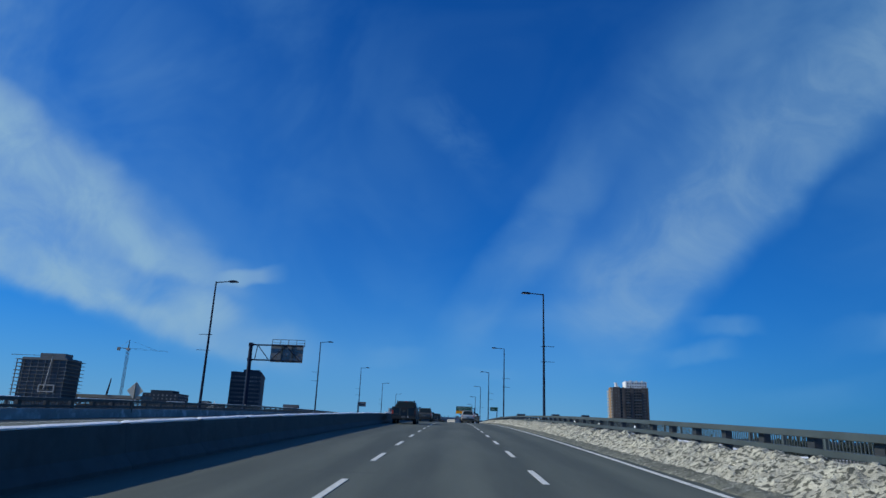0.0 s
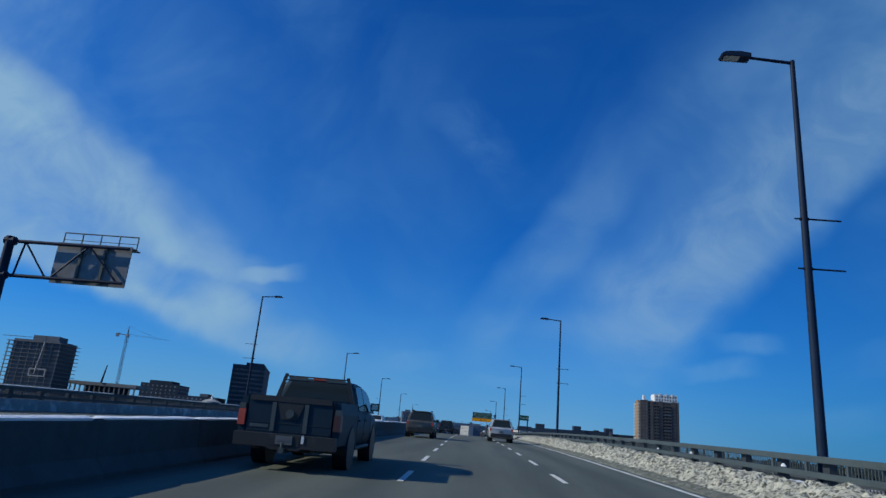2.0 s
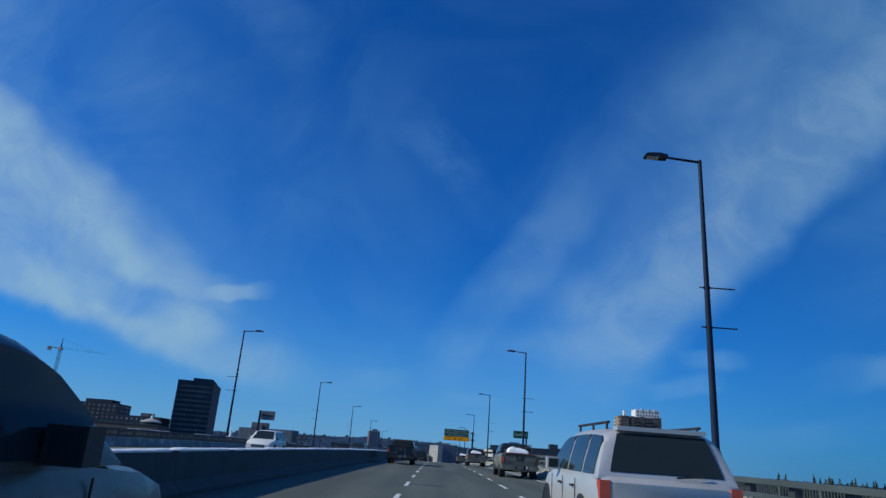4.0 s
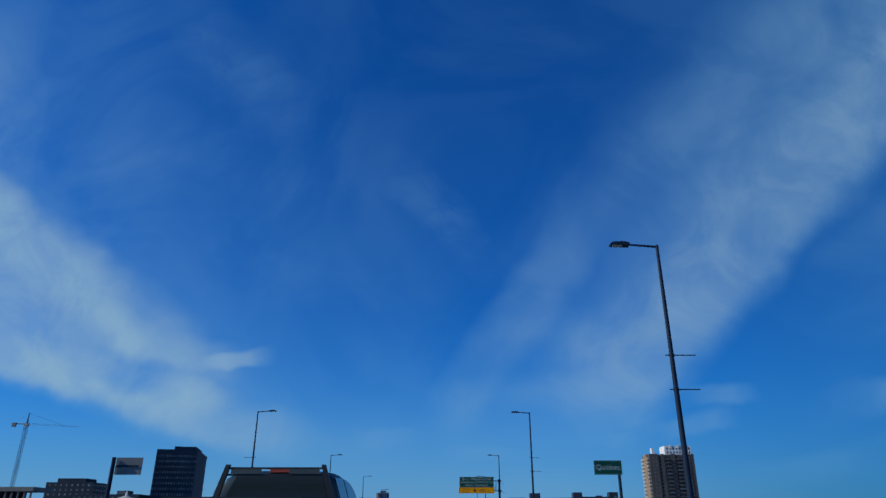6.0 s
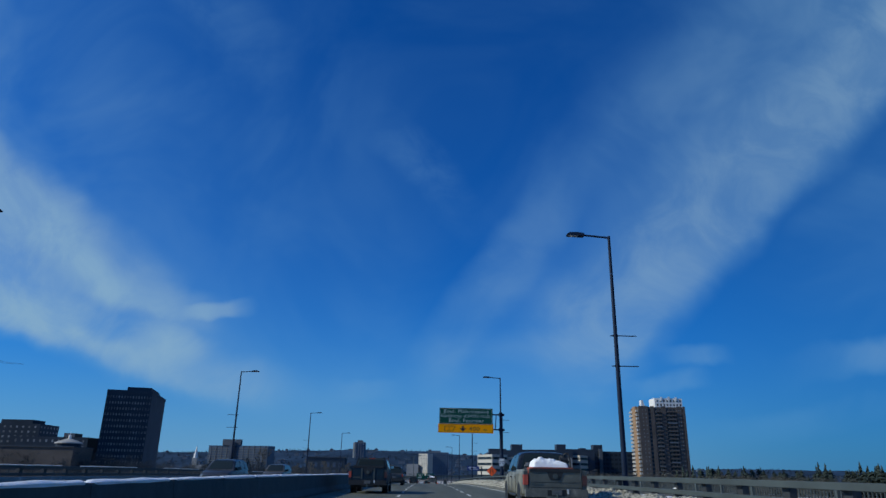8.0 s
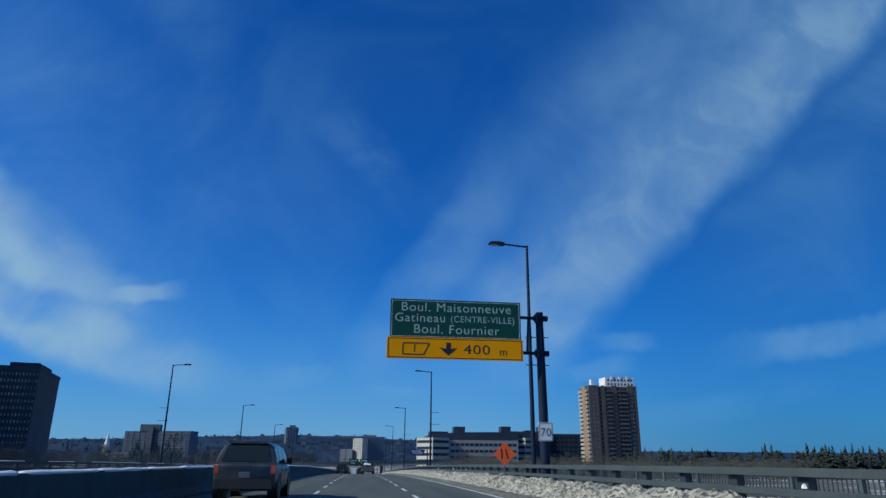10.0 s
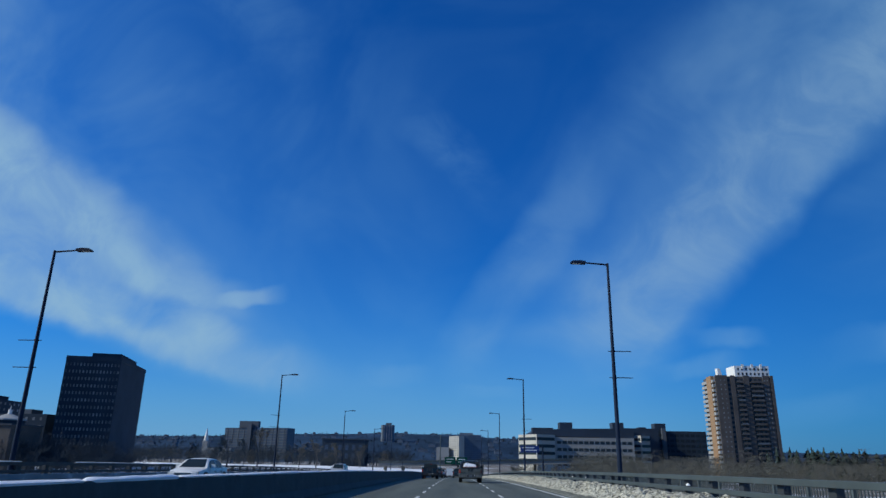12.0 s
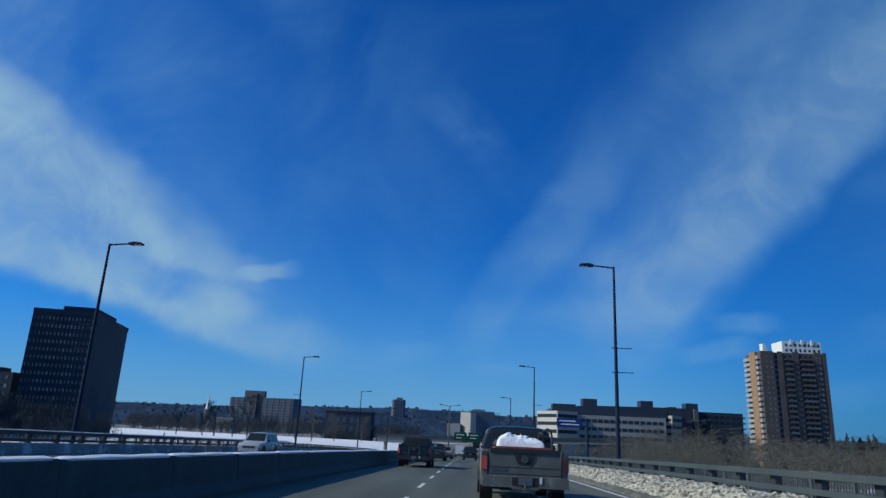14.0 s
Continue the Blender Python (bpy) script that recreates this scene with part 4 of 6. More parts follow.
def rows_of_windows(root, p, q, z0, z1, columns, rows, mat, fill=(0.6, 0.5), proud=0.06, skip=None, sill=0.5, far=False):
    """Panes in a regular grid on one wall. Each is an object of its own, on one mesh; far ones are joined storey by storey."""
    rh = (z1 - z0) / rows
    p, q = Vector(p), Vector(q)
    d = q - p
    if far:
        bm = bmesh.new()
        facade_panels(bm, p, q, z0, z1, columns, rows, fill, proud, skip, sill=sill)
        tagged(part("glazing", bm, mat, root), kind="stuff")
        return
    w, h = d.length / columns * fill[0], rh * fill[1]
    bm = bmesh.new()
    box(bm, -w / 2, w / 2, -proud, 0.05, -h / 2, h / 2)
    data = mesh_of("window", bm, mat)
    turn = math.degrees(math.atan2(d.y, d.x))
    for r in range(rows):
        for c in range(columns):
            if skip and skip(c, r):
                continue
            s = p + d * ((c + 0.5) / columns)
            ob = new("window", data)
            ob.parent = root
            ob.matrix_basis = pose(s.x, s.y, z0 + rh * (r + sill), 0, 0, turn)


def block(name, root, x0, x1, y0, y1, z0, z1, mat, label=""):
    bm = bmesh.new()
    box(bm, x0, x1, y0, y1, z0, z1)
    return part(name, bm, mat, root, label)


def dark_office_tower():
    t = thing("office_tower", "dark precast office tower with rows of small windows", "building")
    A, C, B = (-204.5, 603.6), (-178.1, 609.3), (-190.0, 663.1)
    top = 53.0
    bm = bmesh.new()
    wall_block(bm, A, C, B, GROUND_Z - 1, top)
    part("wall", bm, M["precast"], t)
    va, vc, vb = Vector(A), Vector(C), Vector(B)
    # recessed window bays seen as paler bands, one row a storey
    rows_of_windows(t, A, C, 4.0, top - 2.0, 16, 13, M["blind"], (0.42, 0.42), 0.08)
    bm = bmesh.new()
    facade_panels(bm, A, C, 4.0, top - 2.0, 17, 1, (0.12, 1.0), 0.35)
    tagged(part("pier", bm, M["precast"], t), kind="stuff")
    bm = bmesh.new()
    off = (vb - vc) * 0.12
    a2, c2 = va + (vc - va) * 0.38 + off, vc + (va - vc) * 0.08 + off
    b2 = c2 + (vb - vc) * 0.6
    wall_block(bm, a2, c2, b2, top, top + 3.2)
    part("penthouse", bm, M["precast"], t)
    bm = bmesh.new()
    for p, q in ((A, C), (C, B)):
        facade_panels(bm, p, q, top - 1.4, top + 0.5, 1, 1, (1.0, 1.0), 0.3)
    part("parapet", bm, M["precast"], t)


def brick_tower():
    t = thing("apartment_tower", "tall brown brick apartment tower with balconies and white roof storey", "building")
    x0, x1, y0, y1, top = 161.0, 197.2, 684.0, 703.5, 57.5
    block("wall", t, x0, x1, y0, y1, GROUND_Z - 1, top, M["brick"])
    rows, base = 20, -0.5
    rh = (top - 1.0 - base) / rows
    # vertical brick piers
    for a, b, d, m in ((161.1, 168.3, 0.5, "brick"), (170.6, 173.2, 0.3, "brick"), (178.6, 182.0, 0.4, "brick"), (190.4, 194.4, 0.4, "brick"), (195.2, 197.0, 0.5, "brick")):
        block("pier", t, a, b, y0 - d, y0 + 0.2, GROUND_Z, top + 0.6, M[m])
    # balconies on the front: two stacks, and on the sunny side
    for stack, (a, b) in enumerate(((174.0, 178.2), (182.6, 189.8))):
        for r in range(rows):
            z = base + r * rh
            bm = bmesh.new()
            box(bm, a, b, y0 - 1.5, y0 - 0.01, z, z + 0.18)
            bal = part("balcony", bm, M["precast_grey"], t)
            bm = bmesh.new()
            box(bm, a, b, y0 - 1.5, y0 - 1.42, z + 0.18, z + 1.15)
            part("balustrade", bm, M["precast_grey"] if (r * 7 + stack * 3) % 5 == 0 else M["brick"], bal)
    rows_of_windows(t, (173.6, y0), (190.0, y0), base, top - 1, 6, rows, M["window"], (0.6, 0.62), 0.05)
    rows_of_windows(t, (168.4, y0), (170.5, y0), base, top - 1, 1, rows, M["window"], (0.7, 0.5), 0.06)
    rows_of_windows(t, (163.0, y0 - 0.5), (168.0, y0 - 0.5), base, top - 1, 2, rows, M["blind"], (0.22, 0.3), 0.05)
    rows_of_windows(t, (190.6, y0 - 0.4), (194.2, y0 - 0.4), base, top - 1, 2, rows, M["blind"], (0.25, 0.35), 0.05)
    # sunny side: brick piers and pale balcony stacks, sunlight painted into their colours
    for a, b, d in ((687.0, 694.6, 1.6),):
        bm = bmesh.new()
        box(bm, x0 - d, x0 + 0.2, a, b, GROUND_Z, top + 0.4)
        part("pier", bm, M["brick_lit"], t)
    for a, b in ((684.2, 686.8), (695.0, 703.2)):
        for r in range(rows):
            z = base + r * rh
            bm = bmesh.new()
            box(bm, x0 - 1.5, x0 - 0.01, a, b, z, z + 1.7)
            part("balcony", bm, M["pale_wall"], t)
    # roof storey
    block("roof_storey", t, 175.5, 197.0, 688.0, 701.0, top, top + 7.2, M["white_wall"], "white roof storey")
    rows_of_windows(t, (176.5, 688.0), (196.8, 688.0), top + 0.6, top + 6.6, 8, 2, M["window"], (0.42, 0.5), 0.06)
    for x in (180, 186, 191.5):
        block("parapet_fin", t, x, x + 1.4, 687.6, 688.0, top + 5.2, top + 8.2, M["white_wall"])
    bm = bmesh.new()
    prism(bm, [(165.5, top), (170.2, top), (168.2, top + 1.6), (166.9, top + 5.6), (165.5, top + 5.6)], 690.0, 694.0)
    part("roof_fin", bm, M["white_wall"], t)


def office_complex():
    t = thing("office_complex", "long low office block, pale concrete with dark mansard roof", "building")
    gz = GROUND_Z
    # two pale wings turned towards the sun, with ribbon windows
    for pa, pc, pb, top, rows in (((39.6, 707), (49.4, 691), (62, 699), 20.8, 4), ((111.5, 752), (126.0, 735), (134, 742), 22.6, 4)):
        bm = bmesh.new()
        wall_block(bm, pa, pc, pb, gz, top)
        part("wing", bm, M["cream_wall"], t)
        for i in range(rows):
            z = top - 3.6 - 4.3 * i
            for p, q in ((pa, pc), (pc, pb)):
                bm = bmesh.new()
                facade_panels(bm, p, q, z, z + 1.9, 1, 1, (0.94, 1.0), 0.12)
                part("ribbon_window", bm, M["window"], t)
    # wing turned from the sun: its shade is painted with the greyer wall
    block("wing", t, 62, 112, 700, 740, gz, 19.5, M["shade_wall"])
    rows_of_windows(t, (63, 700), (111, 700), 1.0, 18.6, 14, 4, M["window"], (0.8, 0.42), 0.1)
    bm = bmesh.new()
    prism(bm, [(47.5, 20.2), (113, 19.5), (113, 25.6), (72, 25.0), (50, 23.6), (47.5, 22.2)], 702, 742)
    part("mansard_roof", bm, M["dark_roof"], t)
    for x0, x1, y, z in ((48.5, 62, 705, 25.4), (66.3, 74.5, 706, 29.0), (107.0, 114.6, 735, 30.9), (146, 154, 770, 32.6), (134, 139, 768, 29.6)):
        block("plant_room", t, x0, x1, y, y + 9, 20, z, M["dark_roof"])
    block("wing", t, 113, 140, 742, 780, gz, 27.6, M["dark_roof"])
    block("wing", t, 128.4, 182.5, 768, 800, gz, 27.2, M["precast"])
    rows_of_windows(t, (129, 768), (182, 768), 4, 26, 14, 6, M["window"], (0.7, 0.5), 0.08)
    block("stair_tower", t, 150, 153, 766.5, 768, gz, 29, M["precast_grey"])
    for i in range(6):
        block("balcony", t, 182.5, 185, 770, 776, 6 + 3.6 * i, 7.0 + 3.6 * i, M["pale_wall"])


def slab_apartments():
    t = thing("slab_apartments", "wide slab apartment block with balcony bands, painted hazy blue-grey", "building")
    A, C = Vector((-343, 1262)), Vector((-243, 1232))
    B = C + Vector((6, 20))
    bm = bmesh.new()
    wall_block(bm, A, C, B, GROUND_Z, 42.5)
    # haze and shade over the slab are put into blue walls and dulled bands
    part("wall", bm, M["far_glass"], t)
    for i in range(11):
        z = 0.4 + 3.75 * i
        bm = bmesh.new()
        facade_panels(bm, A, C, z, z + 1.3, 1, 1, (0.99, 1.0), 0.9)
        part("balcony_band", bm, M["precast_grey"], t)
    bm = bmesh.new()
    facade_panels(bm, A, C, 0, 42, 11, 1, (0.06, 1.0), 1.1)
    tagged(part("fin", bm, M["far_grey"], t), kind="stuff")
    m = (A + C) / 2
    block("penthouse", t, m.x - 26, m.x + 2, m.y + 4, m.y + 14, 42.5, 52, M["precast_grey"])
    block("stair_tower", t, m.x - 12, m.x - 6, m.y - 3, m.y + 6, GROUND_Z, 48, M["precast_grey"])


def far_buildings():
    t = thing("far_tower", "slim grey residential tower in the distance", "building")
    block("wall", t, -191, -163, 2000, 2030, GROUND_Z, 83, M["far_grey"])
    # cream block added as the tower's sunlit side, the light painted in
    block("sunlit_side", t, -195, -191.05, 2003, 2026, GROUND_Z, 82, M["cream_wall"])
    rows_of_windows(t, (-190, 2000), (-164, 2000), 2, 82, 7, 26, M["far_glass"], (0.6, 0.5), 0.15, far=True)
    bm = bmesh.new()
    facade_panels(bm, (-190, 2000), (-164, 2000), 2, 82, 4, 1, (0.12, 1.0), 1.2)
    tagged(part("fin", bm, M["pale_wall"], t), kind="stuff")
    block("penthouse", t, -184, -170, 2005, 2020, 83, 88, M["precast_grey"])

    t = thing("far_office", "pale and dark glass office block in the distance", "building")
    bm = bmesh.new()
    wall_block(bm, (-13.2, 1402), (2.6, 1384), (12, 1392), GROUND_Z, 39.6)
    part("pale_wing", bm, M["cream_wall"], t)
    rows_of_windows(t, (-12.6, 1401.4), (2.2, 1384.5), 2, 38.5, 5, 13, M["far_glass"], (0.6, 0.4), 0.15, far=True)
    block("glass_wing", t, 4.05, 40, 1392, 1420, GROUND_Z, 42.5, M["far_grey"])
    rows_of_windows(t, (4.4, 1392), (39.5, 1392), 2, 41.5, 10, 13, M["far_glass"], (0.86, 0.75), 0.12, far=True)
    block("penthouse", t, 8, 26, 1400, 1412, 42.5, 45.5, M["far_grey"])
    block("low_wing", t, -34, -13.3, 1392, 1420, GROUND_Z, 22, M["pale_wall"])

    t = thing("school", "long dark low building with arched bays", "building")
    block("wall", t, -126, -86, 900, 925, GROUND_Z, 20.3, M["precast"])
    rows_of_windows(t, (-125, 900), (-87, 900), 2, 17, 6, 2, M["far_glass"], (0.45, 0.6), 0.1)
    block("roof", t, -127, -85, 899, 926, 20.3, 21.2, M["dark_roof"])

    t = thing("church", "white church spire above a pale stone nave", "church")
    bm = bmesh.new()
    rod(bm, (-293, 1055, 20), (-293, 1055, 35), 3.0, 0.1, 8)
    part("spire", bm, M["white_wall"], t)
    block("tower", t, -296, -290, 1052, 1058, GROUND_Z, 20, M["pale_wall"])
    block("nave", t, -290, -262, 1052, 1066, GROUND_Z, 12, M["pale_wall"])

    t = thing("domed_hall", "round pavilion with a shallow pale roof and a slim lantern", "building")
    bm = bmesh.new()
    rod(bm, (-203, 566, 17.0), (-203, 566, 18.6), 6.6, 6.6, 20)
    part("wall", bm, M["precast"], t, smooth=True)
    bm = bmesh.new()
    rod(bm, (-203, 566, 18.6), (-203, 566, 19.2), 7.4, 7.2, 20)
    rod(bm, (-203, 566, 19.2), (-203, 566, 21.4), 7.2, 1.3, 20)
    part("roof", bm, M["pale_wall"], t, "pale shallow cone roof")
    bm = bmesh.new()
    rod(bm, (-203, 566, 21.4), (-203, 566, 23.4), 0.9, 0.75, 10)
    rod(bm, (-203, 566, 23.4), (-203, 566, 25.4), 0.25, 0.06, 6)
    part("lantern", bm, M["white_wall"], t, "white lantern with a thin finial")

    t = thing("flat_roofed_block", "low dark flat-roofed block with a plant room", "building")
    block("wall", t, -268, -219, 620, 640, GROUND_Z - 1, 24.5, M["precast"])
    block("plant_room", t, -236, -229, 622, 632, 24.5, 27.0, M["precast_grey"])
    rows_of_windows(t, (-267, 620), (-220, 620), 8, 24, 12, 4, M["blind"], (0.3, 0.4), 0.08)

    t = thing("dark_block", "dark flat-roofed apartment block with stepped roof", "building")
    block("wall", t, -307, -271, 655, 680, GROUND_Z, 34.4, M["precast"])
    block("roof_storey", t, -301, -279, 659, 675, 34.4, 37.4, M["precast"])
    rows_of_windows(t, (-306, 655), (-272, 655), 14, 34, 8, 6, M["blind"], (0.3, 0.4), 0.08)
    rows_of_windows(t, (-271, 655), (-271, 680), 14, 34, 6, 6, M["blind"], (0.3, 0.4), 0.08)

    t = thing("brick_hall", "long red-brown hall half hidden by trees", "building")
    block("wall", t, -266, -195.5, 557.5, 580, GROUND_Z, 16.4, M["brick"])
    block("roof", t, -266.5, -195, 557, 580.5, 16.4, 17.0, M["dark_roof"])


def building_site():
    t = thing("tower_under_construction", "concrete tower under construction with open floor slabs", "building")
    x0, x1, y0, y1 = -377, -331, 560, 588
    block("core", t, x0 + 5, x1 - 2.5, y0 + 1.5, y1 - 2, GROUND_Z, 56, M["precast_grey"])
    bm = bmesh.new()
    box(bm, -0.3, 0.3, -0.3, 0.3, 0, 2.8)
    column = mesh_of("column", bm, M["raw_concrete"])
    for r in range(18):
        z = 0.5 + 3.15 * r
        w = 0 if r > 6 else -9
        bm = bmesh.new()
        box(bm, x0 + w, x1, y0, y1, z, z + 0.35)
        slab = part("floor_slab", bm, M["raw_concrete"], t)
        if r < 17:
            for i in range(8):
                c = new("column", column)
                c.parent = slab
                c.matrix_basis = pose(x0 + 1.5 + (x1 - x0 - 3) * i / 7, y0 + 0.9, z + 0.35)
    block("roof_form", t, x0 - 3, x1 - 10, y0 - 2, y0 - 1.6, 57.2, 57.6, M["galv"])
    block("core_top", t, x0 + 16, x1 - 8, y0 + 8, y1 - 8, 56, 60.4, M["precast_grey"])
    bm = bmesh.new()
    rod(bm, (x0 + 30, y0 - 1, 29), (x0 + 33, y0 - 1, 58), 0.5, 0.5, 6)
    part("hoist_mast", bm, M["pale_wall"], t)
    bm = bmesh.new()
    for a in ((-352, -338, 27.0, 27.9), (-352, -338, 32.4, 33.3), (-352, -351, 27.9, 32.4), (-339, -338, 27.9, 32.4)):
        box(bm, a[0], a[1], y0 - 1.2, y0 - 0.9, a[2], a[3])
    part("loading_frame", bm, M["pale_wall"], t)

    low = thing("unfinished_building", "low concrete building shell on the construction site", "building")
    block("roof_slab", low, -342, -283, 600, 625, 25.6, 28.4, M["raw_concrete"])
    for i in range(14):
        x = -341 + 56.5 * i / 13
        block("column", low, x - 0.5, x + 0.5, 600.5, 601.5, 20, 25.6, M["raw_concrete"])
    block("wall", low, -342, -283, 603, 625, GROUND_Z, 20, M["brick"])
    block("core", low, -330, -300, 606, 622, 20, 25.6, M["precast"])

    c = thing("tower_crane", "slim lattice tower crane over the building site", "crane")
    bx, by, top = -312.4, 622.7, 71.5
    for sx in (-0.9, 0.9):
        for sy in (-0.9, 0.9):
            bm = bmesh.new()
            rod(bm, (bx + sx, by + sy, GROUND_Z), (bx + sx, by + sy, top), 0.16, sides=5)
            part("mast_leg", bm, M["crane"], c)
    bm = bmesh.new()
    n = 36
    for i in range(n):
        za, zb = GROUND_Z + (top - GROUND_Z) * i / n, GROUND_Z + (top - GROUND_Z) * (i + 1) / n
        s = 1 if i % 2 else -1
        for y in (by - 0.9, by + 0.9):
            rod(bm, (bx - 0.9 * s, y, za), (bx + 0.9 * s, y, zb), 0.09, sides=4, caps=False)
    tagged(part("mast_bracing", bm, M["crane"], c), kind="stuff")
    bm = bmesh.new()
    box(bm, bx - 1.3, bx + 1.3, by - 1.3, by + 1.3, top, top + 2.2)
    part("cab", bm, M["pale_wall"], c)
    bm = bmesh.new()
    rod(bm, (bx, by, top + 2), (bx, by, top + 10), 0.7, 0.15, 5)
    part("apex", bm, M["crane"], c)
    bm = bmesh.new()
    for dz in (0.0, 1.1):
        rod(bm, (bx, by, top + 1.2 + dz), (bx + 36, by + 6, top + 0.2 + dz * 0.4), 0.06, sides=4)
    rod(bm, (bx, by, top + 9.5), (bx + 24, by + 3.8, top + 1.4), 0.06, sides=4)
    part("jib", bm, M["crane"], c)
    bm = bmesh.new()
    rod(bm, (bx, by, top + 1.5), (bx - 9, by, top + 2.0), 0.35, sides=5)
    rod(bm, (bx, by, top + 9.5), (bx - 8.5, by, top + 2.2), 0.06, sides=4)
    part("counter_jib", bm, M["crane"], c)
    bm = bmesh.new()
    box(bm, bx - 10.5, bx - 8, by - 0.8, by + 0.8, top - 0.4, top + 2.6)
    part("counterweight", bm, M["raw_concrete"], c)
    s = thing("concrete_pump_boom", "dark folded boom standing on the construction site", "crane")
    bm = bmesh.new()
    rod(bm, (-314, 600, 28.4), (-312, 600, 43), 0.9, 0.4, 6)
    part("boom", bm, M["pole"], s)


def overpass():
    t = thing("overpass", "grey concrete overpass crossing the roadway", "bridge")
    bm = bmesh.new()
    prism(bm, [(-34, 1.7), (60, 4.5), (60, 6.1), (-34, 3.3)], 560, 574)
    part("deck", bm, M["raw_concrete"], t)
    bm = bmesh.new()
    prism(bm, [(-34, 3.3), (60, 6.1), (60, 6.8), (-34, 4.0)], 559.7, 560.1)
    part("parapet", bm, M["galv"], t)
    for x in (-31.5, -23.8, 10.8, 34):
        bm = bmesh.new()
        rod(bm, (x, 567, GROUND_Z - 1), (x, 567, 1.9 + (x + 34) / 94 * 2.8), 0.7, sides=12)
        part("column", bm, M["raw_concrete"], t)
    for x0, x1 in ((-5.4, -0.9), (-0.3, 4.2)):
        s = thing("overhead_sign", "green overhead direction sign on the overpass, unreadable", "road sign", pose(0, 559.6, 0))
        p = panel("panel", x0, x1, 3.3, 6.2, -0.2, M["sign_green"], s, 0.05)
        for i in range(2):
            panel("text_bar", x0 + 0.7, x1 - 0.9 - 0.8 * i, 5.2 - 1.1 * i, 5.45 - 1.1 * i, -0.206, M["sign_white"], p, 0.004)
        panel("bracket", x0 + 1, x1 - 1, 3.9, 4.2, -0.15, M["galv"], s, 0.24)


def houses():
    """Little houses scattered up the wooded slope."""
    rng = random.Random(11)
    bm_w, bm_r = bmesh.new(), bmesh.new()
    for i in range(210):
        y = rng.uniform(1250, 2500)
        x = rng.uniform(-0.42, 0.4) * y
        if -60 < x < 60 and y < 1500:
            continue
        g = hill_z(x, y)
        w, d, h = rng.uniform(7, 15), rng.uniform(8, 12), rng.uniform(3.5, 7.5)
        box(bm_w, x, x + w, y, y + d, g - 6, g + h)
        prism(bm_r, [(x - 0.6, g + h), (x + w + 0.6, g + h), (x + w / 2, g + h + rng.uniform(0.6, 4))], y - 0.5, y + d)
    a = new("town_houses", mesh_of("town_houses", bm_w, M["far_grey"]))
    tagged(a, "pale houses scattered over the distant slope", "houses", kind="stuff")
    b = new("town_roofs", mesh_of("town_roofs", bm_r, M["precast_grey"]))
    tagged(b, "grey and snowy roofs of the distant houses", "roofs", kind="stuff")


dark_office_tower()
brick_tower()
office_complex()
slab_apartments()
far_buildings()
building_site()
def twin_mast():
    t = thing("mast_light", "tall twin-arm light mast beside the overpass", "street lamp", pose(-6.9, 540, GROUND_Z))
    bm = bmesh.new()
    rod(bm, (0, 0, 0), (0, 0, 19.4), 0.3, 0.14, 10)
    part("pole", bm, M["galv"], t)
    for s in (-1, 1):
        bm = bmesh.new()
        rod(bm, (0, 0, 19.2), (s * 2.6, 0, 19.6), 0.08, sides=6)
        a = part("arm", bm, M["galv"], t)
        bm = bmesh.new()
        box(bm, min(s * 2.5, s * 3.6), max(s * 2.5, s * 3.6), -0.25, 0.25, 19.5, 19.75)
        part("luminaire", bm, M["galv"], a)


twin_mast()
overpass()
houses()

# ---- vehicles: built with the rear bumper at y = 0, heading +y ----
def car_paint(name, colour, dirt=(0.2, 0.19, 0.17), metal=0.35, rough=0.35, amount=(0.45, 0.75), coat=0.15, specular=0.5):
    return material(name, colour, rough, metal, vary=0.08, scale=0.8, fine=25, second=dirt, second_cut=amount, second_scale=1.3, coat=coat, specular=specular)


PAINT = {
    "grey": car_paint("dusty_gunmetal_paint", (0.11, 0.115, 0.098), (0.27, 0.265, 0.215), 0.05, 0.55, (0.36, 0.62)),
    "black": car_paint("dark_navy_paint", (0.015, 0.034, 0.052), (0.02, 0.04, 0.058), 0.0, 0.5, coat=0.0, specular=0.12),
    "taupe": car_paint("dusty_taupe_paint", (0.1, 0.095, 0.08), (0.17, 0.165, 0.145)),
    "silver": car_paint("salty_silver_paint", (0.5, 0.5, 0.5), (0.42, 0.41, 0.38), 0.3),
    "white": car_paint("white_paint", (0.74, 0.73, 0.69), (0.5, 0.48, 0.43), 0.0, 0.35, (0.6, 0.9)),
    "dark_grey": car_paint("dark_grey_paint", (0.05, 0.055, 0.06), (0.14, 0.14, 0.13)),
}


def loft(bm, stations, W):
    rings = []
    for y, zb, zt, f in stations:
        h = W / 2 * f
        half = [(h * 0.86, zb), (h * 0.97, zb + 0.12), (h, zb + (zt - zb) * 0.45), (h * 0.985, zt - 0.14), (h * 0.94, zt - 0.03), (h * 0.84, zt)]
        ring = half + [(-x, z) for x, z in half[::-1]]
        rings.append([bm.verts.new((x, y, z)) for x, z in ring])
    n = len(rings[0])
    for a, b in zip(rings, rings[1:]):
        for i in range(n):
            j = (i + 1) % n
            bm.faces.new((a[i], a[j], b[j], b[i]))
    bm.faces.new(rings[0][::-1]), bm.faces.new(rings[-1])


